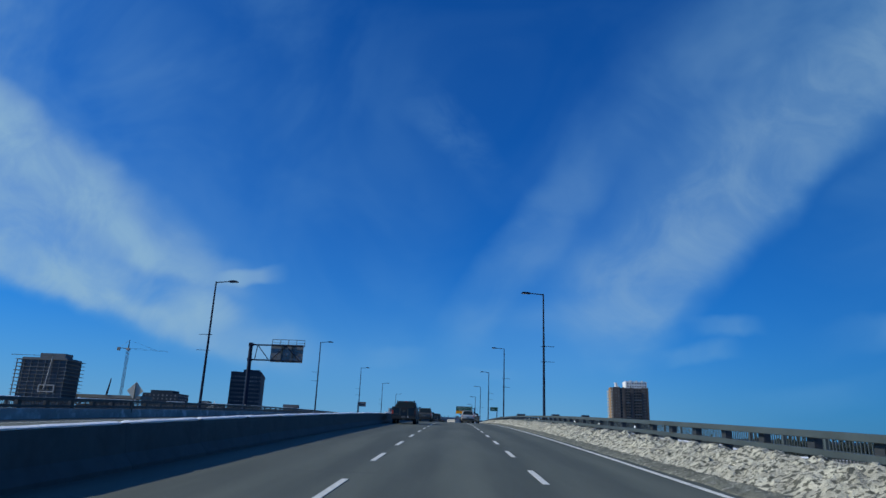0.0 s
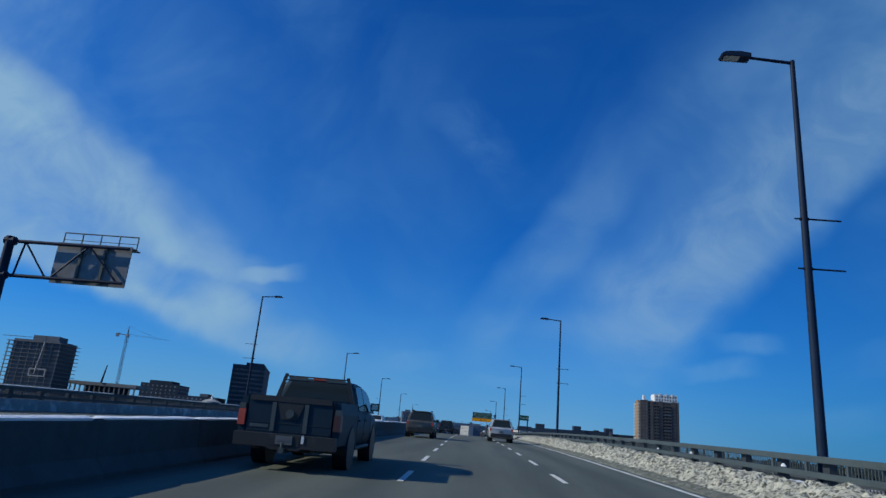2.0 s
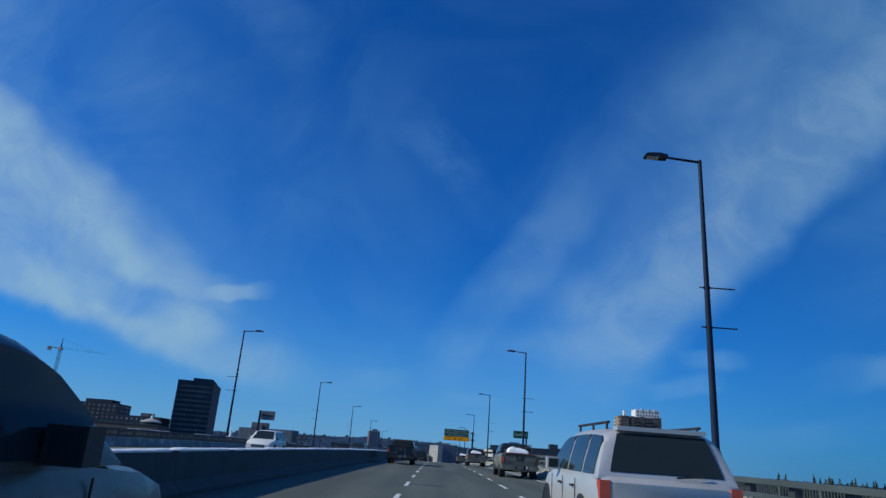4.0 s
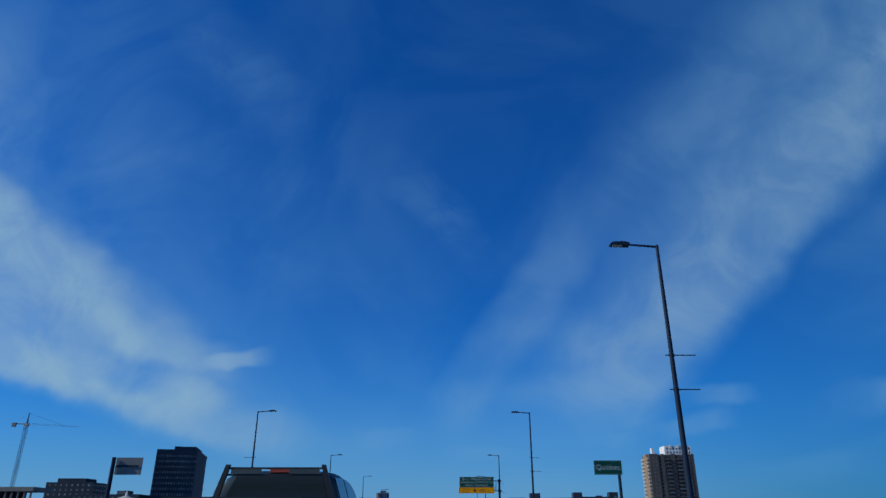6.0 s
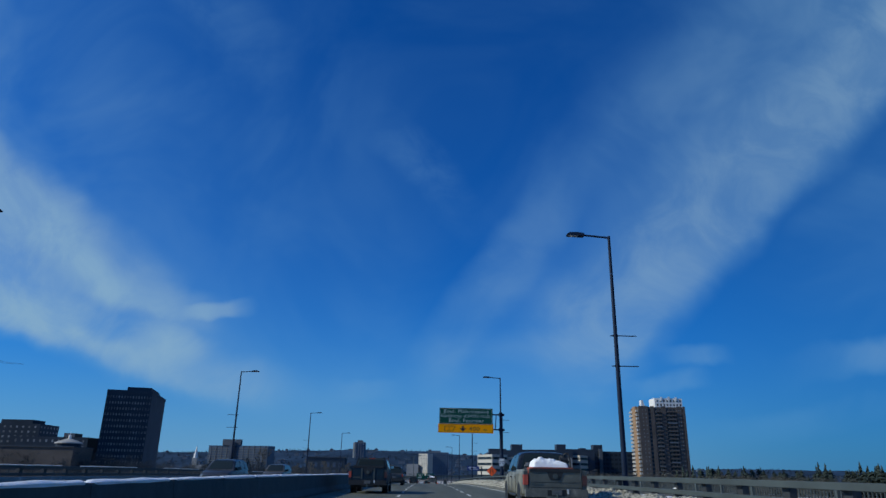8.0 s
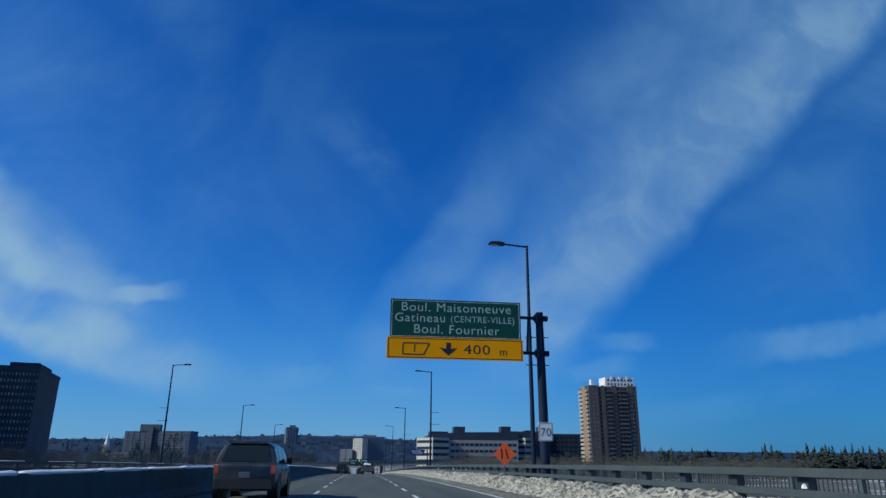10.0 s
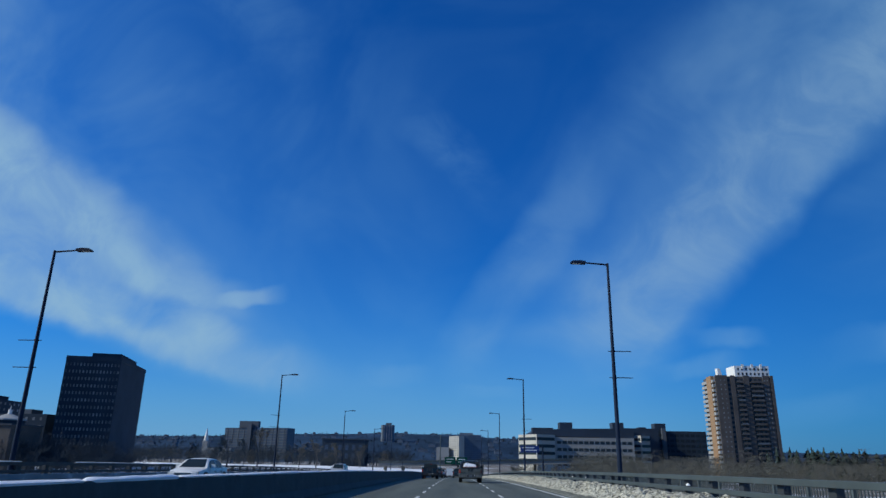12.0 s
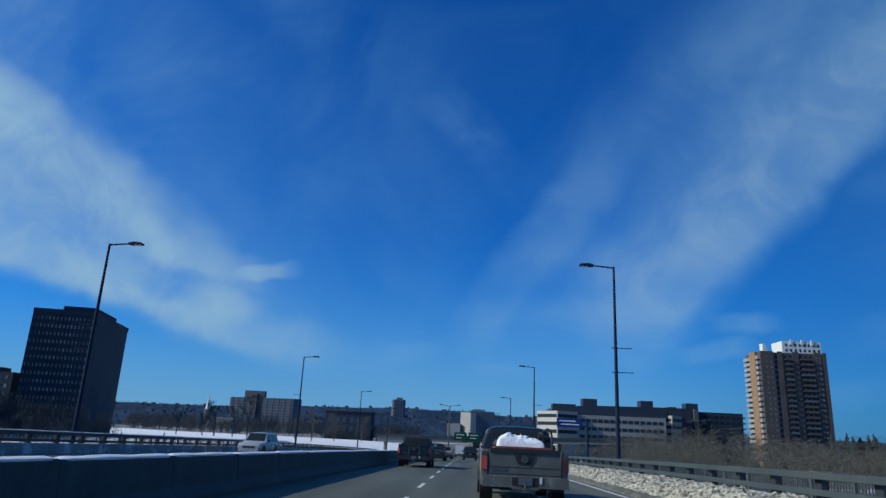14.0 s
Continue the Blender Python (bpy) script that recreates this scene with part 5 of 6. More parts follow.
class Cab:
    """A glasshouse with an arched roof line: c = belt from y0 to y1 at height zb and half width wb, roof from y2 to y3 at height zt and half width wt."""

    def __init__(self, c):
        self.y0, self.y1, self.zb, self.wb, y2, y3, self.zt, self.wt = c
        y0, y1 = self.y0, self.y1
        rear, front = y2 - y0, y1 - y3
        knots = [(y0, 0.0), (y0 + rear * 0.45, 0.52), (y0 + rear * 0.85, 0.88), (y2 + (y3 - y2) * 0.1, 0.965), (y2 + (y3 - y2) * 0.45, 1.0), (y3 - (y3 - y2) * 0.1, 0.965),
                 (y3 + front * 0.22, 0.84), (y3 + front * 0.55, 0.51), (y1, 0.0)]
        self.line = []
        for i in range(len(knots) - 1):
            a, b, c1, d = (knots[max(0, min(len(knots) - 1, i + o))] for o in (-1, 0, 1, 2))
            for q in range(4):
                t = q / 4
                self.line.append(tuple(0.5 * (2 * b[j] + (c1[j] - a[j]) * t + (2 * a[j] - 5 * b[j] + 4 * c1[j] - d[j]) * t * t + (3 * b[j] - a[j] - 3 * c1[j] + d[j]) * t ** 3) for j in (0, 1)))
        self.line.append(knots[-1])
        self.rear_to, self.front_from = y2, y3

    def height(self, y):
        for (ya, ha), (yb, hb) in zip(self.line, self.line[1:]):
            if ya <= y <= yb:
                return (ha + (hb - ha) * (y - ya) / max(1e-6, yb - ya)) * (self.zt - self.zb)
        return 0.0

    def half(self, z):
        """Half width at the height z."""
        f = min(1.0, max(0.0, (z - self.zb) / (self.zt - self.zb)))
        return self.wb + (self.wt - self.wb) * f ** 1.25

    def section(self, y, h):
        out = []
        for f, pull in ((0.0, 0.0), (0.35, 0.0), (0.7, 0.0), (0.86, 0.02), (0.945, 0.075), (0.985, 0.2), (1.0, 0.45)):
            z = self.zb + h * f
            out.append((self.half(z) - min(pull, pull * h / 0.45), z))
        return out + [(0.0, self.zb + h * 1.012)]

    def shell(self, bm):
        rings = []
        for y, h in self.line:
            half = self.section(y, max(0.012, h * (self.zt - self.zb)))
            ring = half + [(-x, z) for x, z in half[-2::-1]]
            rings.append([bm.verts.new((x, y, z)) for x, z in ring])
        for a, b in zip(rings, rings[1:]):
            for i in range(len(a) - 1):
                bm.faces.new((a[i], a[i + 1], b[i + 1], b[i]))
        bm.faces.new(rings[0]), bm.faces.new(rings[-1][::-1])

    def side_pane(self, bm, s, ya, yb):
        """A window that follows the side and the roof line, with thickness."""
        n, rows = 7, []
        for i in range(n + 1):
            y = ya + (yb - ya) * i / n
            top = self.zb + self.height(y) * 0.84
            z0 = self.zb + 0.045
            z1 = max(z0 + 0.012, top)
            rows.append([[(s * (self.half(z0 + (z1 - z0) * j / 3) + o), y, z0 + (z1 - z0) * j / 3) for j in range(4)] for o in (-0.03, 0.009)])
        for side in (0, 1):
            vs = [[bm.verts.new(p) for p in r[side]] for r in rows]
            for i in range(n):
                for j in range(3):
                    bm.faces.new((vs[i][j], vs[i + 1][j], vs[i + 1][j + 1], vs[i][j + 1]))
            rim = [v[0] for v in vs] + vs[-1][1:] + [v[-1] for v in vs[-2::-1]] + vs[0][-2:0:-1]
            if side:
                for i in range(len(rim)):
                    j = (i + 1) % len(rim)
                    bm.faces.new((inner[i], inner[j], rim[j], rim[i]))
            inner = rim

    def end_pane(self, bm, ya, yb, lift):
        """Windscreen or rear window, laid over the slope between ya and yb."""
        n, m = 8, 6
        layers = []
        for o in (-0.03, lift):
            grid = []
            for i in range(n + 1):
                y = ya + (yb - ya) * i / n
                h = self.height(y)
                z = self.zb + h
                w = self.half(z) - 0.15
                grid.append([bm.verts.new((w * (2 * j / m - 1), y + (o if ya > self.rear_to else -o), z - 0.006 * (abs(2 * j / m - 1)) + o * 0.8)) for j in range(m + 1)])
            for i in range(n):
                for j in range(m):
                    bm.faces.new((grid[i][j], grid[i + 1][j], grid[i + 1][j + 1], grid[i][j + 1]))
            layers.append([g[0] for g in grid] + grid[-1][1:] + [g[-1] for g in grid[-2::-1]] + grid[0][-2:0:-1])
        for i in range(len(layers[0])):
            j = (i + 1) % len(layers[0])
            bm.faces.new((layers[0][i], layers[0][j], layers[1][j], layers[1][i]))


def glazing(root, cab, side_cuts):
    g = M["car_glass"]
    y0, y1 = cab.y0, cab.y1
    bm = bmesh.new()
    cab.end_pane(bm, y0 + 0.12 * (cab.rear_to - y0), y0 + 0.8 * (cab.rear_to - y0), 0.012)
    part("rear_window", bm, g, root, smooth=True)
    bm = bmesh.new()
    cab.end_pane(bm, cab.front_from + 0.12 * (y1 - cab.front_from), y1 - 0.08 * (y1 - cab.front_from), 0.012)
    part("windscreen", bm, g, root, smooth=True)
    for s in (-1, 1):
        for a, b in side_cuts:
            bm = bmesh.new()
            cab.side_pane(bm, s, y0 + (y1 - y0) * a, y0 + (y1 - y0) * b)
            part("side_window", bm, g, root, smooth=True)


def wheel_mesh(r, w):
    bm = bmesh.new()
    prof = [(r * 0.62, -w / 2), (r * 0.93, -w / 2), (r, -w * 0.36), (r, w * 0.36), (r * 0.93, w / 2), (r * 0.62, w / 2)]
    n = 28
    rings = [[bm.verts.new((x, rr * math.cos(i * math.tau / n), rr * math.sin(i * math.tau / n))) for i in range(n)] for rr, x in prof]
    for a, b in zip(rings, rings[1:] + rings[:1]):
        for i in range(n):
            j = (i + 1) % n
            bm.faces.new((a[i], a[j], b[j], b[i]))
    tyre = mesh_of("tyre", bm, M["tyre"])
    bm = bmesh.new()
    rod(bm, (-w * 0.3, 0, 0), (w * 0.34, 0, 0), r * 0.63, sides=24)
    rod(bm, (w * 0.34, 0, 0), (w * 0.42, 0, 0), r * 0.16, r * 0.12, 12)
    for i in range(5):
        a = i * math.tau / 5
        d = Vector((0, math.cos(a), math.sin(a)))
        rod(bm, Vector((w * 0.38, 0, 0)) + d * r * 0.1, Vector((w * 0.36, 0, 0)) + d * r * 0.58, r * 0.09, r * 0.07, 6)
    rim = mesh_of("rim", bm, M["rim"])
    return tyre, rim


WHEELS = {}


def add_wheels(root, W, ys, r, w=0.25, arch=None):
    if (r, w) not in WHEELS:
        WHEELS[r, w] = wheel_mesh(r, w)
    tyre, rim = WHEELS[r, w]
    for y in ys:
        for s in (-1, 1):
            hub = thing("wheel", "", "")
            hub.parent = root
            hub.matrix_basis = pose(s * (W / 2 - w / 2 - 0.015), y, r, 0, 0, 0 if s > 0 else 180)
            for name, data in (("tyre", tyre), ("rim", rim)):
                o = new(name, data)
                o.parent = hub
            bm = bmesh.new()
            n = 14
            out = [((r + 0.10) * math.cos(math.pi * i / n), (r + 0.10) * math.sin(math.pi * i / n)) for i in range(n + 1)]
            inn = [((r + 0.03) * math.cos(math.pi * i / n), (r + 0.03) * math.sin(math.pi * i / n)) for i in range(n + 1)]
            for i in range(n):
                qa = [out[i], out[i + 1], inn[i + 1], inn[i]]
                x0, x1 = s * (W / 2 - 0.12), s * (W / 2 + 0.012)
                lo = [bm.verts.new((x0, y + a, r + b)) for a, b in qa]
                hi = [bm.verts.new((x1, y + a, r + b)) for a, b in qa]
                bm.faces.new(hi)
                for a in range(4):
                    bm.faces.new((lo[a], lo[(a + 1) % 4], hi[(a + 1) % 4], hi[a]))
            part("arch_trim", bm, arch or M["black_plastic"], root)
            bm = bmesh.new()
            rod(bm, (s * (W / 2 - 0.3), y, r), (s * (W / 2 + 0.004), y, r), r + 0.045, sides=24)
            part("wheel_well", bm, M["sign_black"], root)


def lamp_pair(root, name, x0, x1, y0, y1, z0, z1, mat, label):
    for s in (-1, 1):
        bm = bmesh.new()
        box(bm, min(s * x0, s * x1), max(s * x0, s * x1), y0, y1, z0, z1)
        bevelled(bm, 0.02, 2)
        part(name, bm, mat, root, label)


def mirrors(root, x, y, z, mat, big=1.0, face="car_glass"):
    for s in (-1, 1):
        bm = bmesh.new()
        box(bm, min(s * x, s * (x + 0.24 * big)), max(s * x, s * (x + 0.24 * big)), y - 0.07, y + 0.1, z - 0.1 * big, z + 0.12 * big)
        bevelled(bm, 0.04, 2)
        m = part("door_mirror", bm, mat, root)
        bm = bmesh.new()
        box(bm, min(s * (x + 0.03), s * (x + 0.21 * big)), max(s * (x + 0.03), s * (x + 0.21 * big)), y - 0.078, y - 0.071, z - 0.07 * big, z + 0.09 * big)
        part("mirror_glass", bm, M[face], m)


def licence_plate(root, y, z, s=-1):
    bm = bmesh.new()
    box(bm, -0.16, 0.16, y - 0.012, y, z - 0.08, z + 0.08)
    p = part("licence_plate", bm, M["plate"], root, "pale licence plate, unreadable")
    bm = bmesh.new()
    box(bm, -0.12, 0.12, y - 0.015 if s < 0 else y, y - 0.011 if s < 0 else y + 0.003, z - 0.025, z + 0.025)
    part("text_bar", bm, M["sign_back"], p)


def door_lines(root, W, ys, z0, z1):
    for s in (-1, 1):
        for y in ys:
            bm = bmesh.new()
            box(bm, s * W / 2 - 0.006, s * W / 2 + 0.004, y - 0.006, y + 0.006, z0, z1)
            part("door_gap", bm, M["sign_black"], root)
        for y in ys[:-1]:
            bm = bmesh.new()
            box(bm, min(s * (W / 2 - 0.02), s * (W / 2 + 0.035)), max(s * (W / 2 - 0.02), s * (W / 2 + 0.035)), y + 0.12, y + 0.25, z1 - 0.115, z1 - 0.085)
            part("door_handle", bm, M["black_plastic"], root)


def suv(name, label, paint, at, L=4.6, W=1.86, H=1.68, sedan=False, category="car", rack=False):
    t = thing(name, label, category, at)
    p = PAINT[paint]
    belt = 1.02 if not sedan else 0.92
    bm = bmesh.new()
    if sedan:
        st = [(0, 0.42, 0.82, 0.82), (0.08, 0.28, 0.95, 0.93), (0.5, 0.22, 0.99, 1), (1.2, 0.2, 0.95, 1), (3.1, 0.2, 0.93, 1), (3.7, 0.22, 0.88, 0.99), (L - 0.35, 0.24, 0.80, 0.95), (L - 0.1, 0.26, 0.74, 0.88), (L, 0.3, 0.68, 0.8)]
        c = (0.75, 3.45, belt - 0.02, W / 2 - 0.06, 1.5, 2.55, H, W / 2 - 0.28)
        cuts = [(0.12, 0.46), (0.5, 0.86)]
    else:
        st = [(0, 0.5, 0.98, 0.86), (0.07, 0.34, 1.04, 0.95), (0.4, 0.28, 1.06, 1), (1.4, 0.26, 1.05, 1), (3.2, 0.26, 1.04, 1), (3.9, 0.28, 0.98, 0.99), (L - 0.25, 0.3, 0.88, 0.93), (L, 0.4, 0.7, 0.78)]
        c = (0.1, 3.55, belt - 0.01, W / 2 - 0.05, 0.42, 2.65, H, W / 2 - 0.24)
        cuts = [(0.07, 0.26), (0.29, 0.56), (0.59, 0.9)]
    loft(bm, st, W)
    part("body", bm, p, t, smooth=True)
    bm = bmesh.new()
    cab = Cab(c)
    cab.shell(bm)
    part("roof", bm, p, t, smooth=True)
    glazing(t, cab, cuts)
    add_wheels(t, W, (0.85, L - 0.92), 0.34 if not sedan else 0.32)
    bm = bmesh.new()
    box(bm, -W * 0.43, W * 0.43, -0.06, 0.12, 0.36, 0.62)
    bevelled(bm, 0.05, 2)
    part("rear_bumper", bm, M["black_plastic"], t)
    bm = bmesh.new()
    box(bm, -W * 0.4, W * 0.4, L - 0.14, L + 0.04, 0.28, 0.5)
    bevelled(bm, 0.05, 2)
    part("front_bumper", bm, p, t)
    bm = bmesh.new()
    box(bm, -W * 0.24, W * 0.24, L - 0.06, L + 0.02, 0.5, 0.68)
    g = part("grille", bm, M["sign_black"], t)
    for i in range(3):
        bm = bmesh.new()
        box(bm, -W * 0.23, W * 0.23, L + 0.02, L + 0.03, 0.53 + 0.05 * i, 0.545 + 0.05 * i)
        part("grille_bar", bm, M["chrome"], g)
    lamp_pair(t, "tail_lamp", W * (0.33 if sedan else 0.4), W * 0.472, -0.005, 0.16, 0.72 if sedan else 0.78, 0.86 if sedan else 1.0, M["tail_red"], "red tail lamp")
    lamp_pair(t, "headlamp", W * 0.27, W * 0.44, L - 0.32, L - 0.04, 0.56, 0.74, M["head_lamp"], "clear headlamp")
    mirrors(t, W / 2 - 0.04, 2.75 if not sedan else 2.85, belt + 0.1, p if paint != "taupe" else M["black_plastic"], 0.85)
    licence_plate(t, -0.012 if not sedan else -0.01, 0.74)
    door_lines(t, W, (1.25, 2.2, 3.15), 0.4, belt - 0.06)
    if not sedan:
        bm = bmesh.new()
        box(bm, -W * 0.31, W * 0.31, 0.3, 0.55, H - 0.06, H - 0.005)
        bevelled(bm, 0.02, 1)
        part("roof_spoiler", bm, p, t)
        bm = bmesh.new()
        rod(bm, (0.1, 0.06, 1.08), (0.5, 0.1, 1.12), 0.012, sides=5)
        part("rear_wiper", bm, M["black_plastic"], t)
        if rack:
            for s in (-1, 1):
                bm = bmesh.new()
                rod(bm, (s * W * 0.33, 0.6, H + 0.05), (s * W * 0.33, 2.5, H + 0.05), 0.02, sides=6)
                for y in (0.7, 1.5, 2.4):
                    rod(bm, (s * W * 0.33, y, H - 0.04), (s * W * 0.33, y, H + 0.05), 0.018, sides=6)
                part("roof_rail", bm, M["black_plastic"], t)
    return t


def pickup(name, label, paint, at, L=5.7, W=2.02, H=1.92, rack=False, chrome_bumper=True):
    t = thing(name, label, "pickup truck", at)
    p = PAINT[paint]
    bed = 1.95
    rim = 1.33 if rack else 1.24
    # front body with bonnet
    bm = bmesh.new()
    loft(bm, [(bed + 0.05, 0.42, 1.2, 1), (bed + 2.15, 0.4, 1.2, 1), (L - 1.2, 0.42, 1.17, 1), (L - 0.3, 0.44, 1.1, 0.96), (L, 0.5, 1.0, 0.86)], W)
    part("body", bm, p, t, smooth=True)
    # open bed
    for s in (-1, 1):
        bm = bmesh.new()
        prism(bm, [(s * W / 2 * 0.97, 0.5), (s * W / 2, 0.75), (s * W / 2, 1.1), (s * W / 2 * 0.97, rim), (s * W / 2 * 0.86, rim), (s * W / 2 * 0.86, 0.5)][::s], 0.03, bed + 0.02)
        part("bed_side", bm, p, t)
    bm = bmesh.new()
    box(bm, -W / 2 * 0.86, W / 2 * 0.86, 0.1, bed, 0.66, 0.72)
    part("bed_floor", bm, M["black_plastic"], t)
    bm = bmesh.new()
    box(bm, -W / 2 * 0.83, W / 2 * 0.83, 0.0, 0.09, 0.66, rim + 0.02)
    bevelled(bm, 0.025, 2)
    gate = part("tailgate", bm, M["gate_paint"] if paint == "grey" else p, t)
    bm = bmesh.new()
    box(bm, -W / 2 * 0.8, W / 2 * 0.8, -0.02, 0.02, rim - 0.07, rim + 0.035)
    bevelled(bm, 0.02, 1)
    part("gate_cap", bm, M["black_plastic"], gate)
    bm = bmesh.new()
    prism(bm, [(-0.16, 0.93), (0.16, 0.93), (0.27, rim - 0.07), (-0.27, rim - 0.07)], -0.012, 0.01)
    part("handle_recess", bm, M["black_plastic"], gate)
    bm = bmesh.new()
    rod(bm, (0, -0.01, 1.04), (0, -0.03, 1.04), 0.085, 0.08, 20)
    part("emblem", bm, M["galv"], gate, "plain round chrome emblem")
    bm = bmesh.new()
    box(bm, -W / 2 * 0.76, -W / 2 * 0.4, -0.008, 0.0, 0.76, 0.82)
    part("name_bar", bm, M["galv"], gate)
    for z in (0.85, 0.70):
        bm = bmesh.new()
        box(bm, -W / 2 * 0.8, W / 2 * 0.8, -0.006, 0.0, z, z + 0.012)
        part("gate_crease", bm, M["black_plastic"], gate)
    # tail lamps at the corners
    for s in (-1, 1):
        bm = bmesh.new()
        box(bm, min(s * W * 0.435, s * W * 0.503), max(s * W * 0.435, s * W * 0.503), -0.015, 0.2, 0.78, 1.08)
        bevelled(bm, 0.03, 2)
        # left lamp in the lit red, right lamp with painted shade
        part("tail_lamp", bm, M["tail_red"] if s < 0 else M["tail_shaded"], t, "red tail lamp" if s < 0 else "dusty tail lamp, painted dull for its shaded side")
        bm = bmesh.new()
        box(bm, min(s * W * 0.442, s * W * 0.501), max(s * W * 0.442, s * W * 0.501), -0.012, 0.16, 1.085, 1.19)
        bevelled(bm, 0.03, 2)
        part("reversing_lamp", bm, M["galv"], t)
    bm = bmesh.new()
    bar = [(-W / 2 * 0.98, 0.42), (-0.34, 0.42), (-0.28, 0.38), (0.28, 0.38), (0.34, 0.42), (W / 2 * 0.98, 0.42), (W / 2 * 0.98, 0.66), (-W / 2 * 0.98, 0.66)]
    prism(bm, bar, -0.2, 0.02)
    bevelled(bm, 0.03, 2)
    bumper = part("rear_bumper", bm, M["bumper"] if paint == "grey" else M["chrome"] if chrome_bumper else M["black_plastic"], t, "step bumper")
    bm = bmesh.new()
    box(bm, -0.3, 0.3, -0.204, -0.19, 0.46, 0.65)
    part("plate_recess", bm, M["black_plastic"], bumper)
    licence_plate(bumper, -0.206, 0.56)
    bm = bmesh.new()
    box(bm, 0.33, 0.38, -0.212, -0.2, 0.52, 0.66)
    part("sticker", bm, M["sign_white"], bumper)
    bm = bmesh.new()
    box(bm, -0.05, 0.05, -0.34, 0.1, 0.33, 0.42)
    rod(bm, (0, -0.3, 0.42), (0, -0.3, 0.52), 0.028, sides=10)
    part("tow_hitch", bm, M["galv"], t)
    bm = bmesh.new()
    rod(bm, (0.55, -0.08, 0.38), (0.55, 0.5, 0.38), 0.04, sides=10)
    part("exhaust", bm, M["galv"], t)
    bm = bmesh.new()
    box(bm, -0.55, 0.55, 0.4, L - 0.6, 0.32, 0.5)
    box(bm, -W / 2 + 0.12, W / 2 - 0.12, 1.12, 1.24, 0.3, 0.42)
    part("chassis", bm, M["sign_black"], t)
    cab = Cab((bed + 0.1, bed + 2.95, 1.17, W / 2 - 0.05, bed + 0.36, bed + 1.75, H, W / 2 - 0.24))
    bm = bmesh.new()
    cab.shell(bm)
    part("cab", bm, M["cab_paint"] if paint == "grey" else p, t, smooth=True)
    glazing(t, cab, [(0.10, 0.38), (0.41, 0.76)])
    if not rack:
        # pale lettering on the rear window, reduced to bars and a plain machine shape
        bm = bmesh.new()
        for x0, x1, z0, z1 in ((-0.68, -0.44, 1.36, 1.385), (-0.66, -0.46, 1.40, 1.43), (-0.62, -0.53, 1.43, 1.48), (-0.53, -0.47, 1.46, 1.475), (-0.48, -0.43, 1.475, 1.495), (-0.70, -0.50, 1.27, 1.3)):
            y = bed + 0.1 + 0.26 * max(0.0, (z0 - 1.17) / (H - 1.17)) ** 1.1
            box(bm, x0, x1, y - 0.055, y + 0.02, z0, z1)
        tagged(part("window_decal", bm, M["pale_wall"], t, "white machine decal and bars on the rear window"), kind="stuff")
    add_wheels(t, W, (1.5 if rack else 1.18, L - 0.95), 0.41, 0.28, p)
    mirrors(t, W / 2 - 0.02, bed + 2.05, 1.32, M["black_plastic"], 0.86, "chrome" if rack else "car_glass")
    door_lines(t, W, (bed + 0.12, bed + 1.1, bed + 2.1), 0.5, 1.1)
    lamp_pair(t, "headlamp", W * 0.3, W * 0.45, L - 0.16, L + 0.01, 0.78, 0.98, M["head_lamp"], "clear headlamp")
    bm = bmesh.new()
    box(bm, -W * 0.27, W * 0.27, L - 0.06, L + 0.02, 0.66, 0.98)
    part("grille", bm, M["chrome"], t)
    bm = bmesh.new()
    box(bm, -W * 0.46, W * 0.46, L - 0.12, L + 0.1, 0.42, 0.62)
    bevelled(bm, 0.04, 2)
    part("front_bumper", bm, M["chrome"], t)
    for s in (-1, 1):
        bm = bmesh.new()
        rod(bm, (s * (W / 2 - 0.05), bed + 0.2, 0.4), (s * (W / 2 - 0.05), bed + 2.1, 0.4), 0.05, sides=8)
        part("side_step", bm, M["black_plastic"], t)
    if rack:
        for s in (-1, 1):
            bm = bmesh.new()
            prism(bm, [(s * (W / 2 - 0.14) - 0.045, 1.3), (s * (W / 2 - 0.14) + 0.045, 1.3), (s * (W / 2 - 0.3) + 0.03, H + 0.04), (s * (W / 2 - 0.3) - 0.03, H + 0.04)], bed - 0.03, bed + 0.03)
            bevelled(bm, 0.012, 1)
            part("headache_post", bm, M["black_plastic"], t)
        for z in (H - 0.1, H - 0.01):
            bm = bmesh.new()
            box(bm, -(W / 2 - 0.3), W / 2 - 0.3, bed - 0.016, bed + 0.016, z - 0.014, z + 0.014)
            part("headache_bar", bm, M["black_plastic"], t)
        for x in (-0.42, 0.42):
            bm = bmesh.new()
            box(bm, x - 0.22, x + 0.22, bed - 0.024, bed - 0.017, H - 0.085, H - 0.025)
            part("name_bar", bm, M["galv"], t)
        bm = bmesh.new()
        box(bm, -0.16, 0.16, bed + 0.3, bed + 0.4, H - 0.05, H - 0.005)
        part("brake_lamp", bm, M["tail_red"], t, "red high brake lamp")
        # loaded bed: dark crate and boards
        bm = bmesh.new()
        box(bm, -0.62, 0.62, 0.25, 1.7, 0.72, 1.36)
        bevelled(bm, 0.03, 1)
        part("tool_crate", bm, M["black_plastic"], t)
        for x in (-0.32, 0.32):
            bm = bmesh.new()
            box(bm, x - 0.04, x + 0.04, -0.018, -0.002, 0.7, 1.24)
            part("gate_strut", bm, M["galv"], gate)
    return t


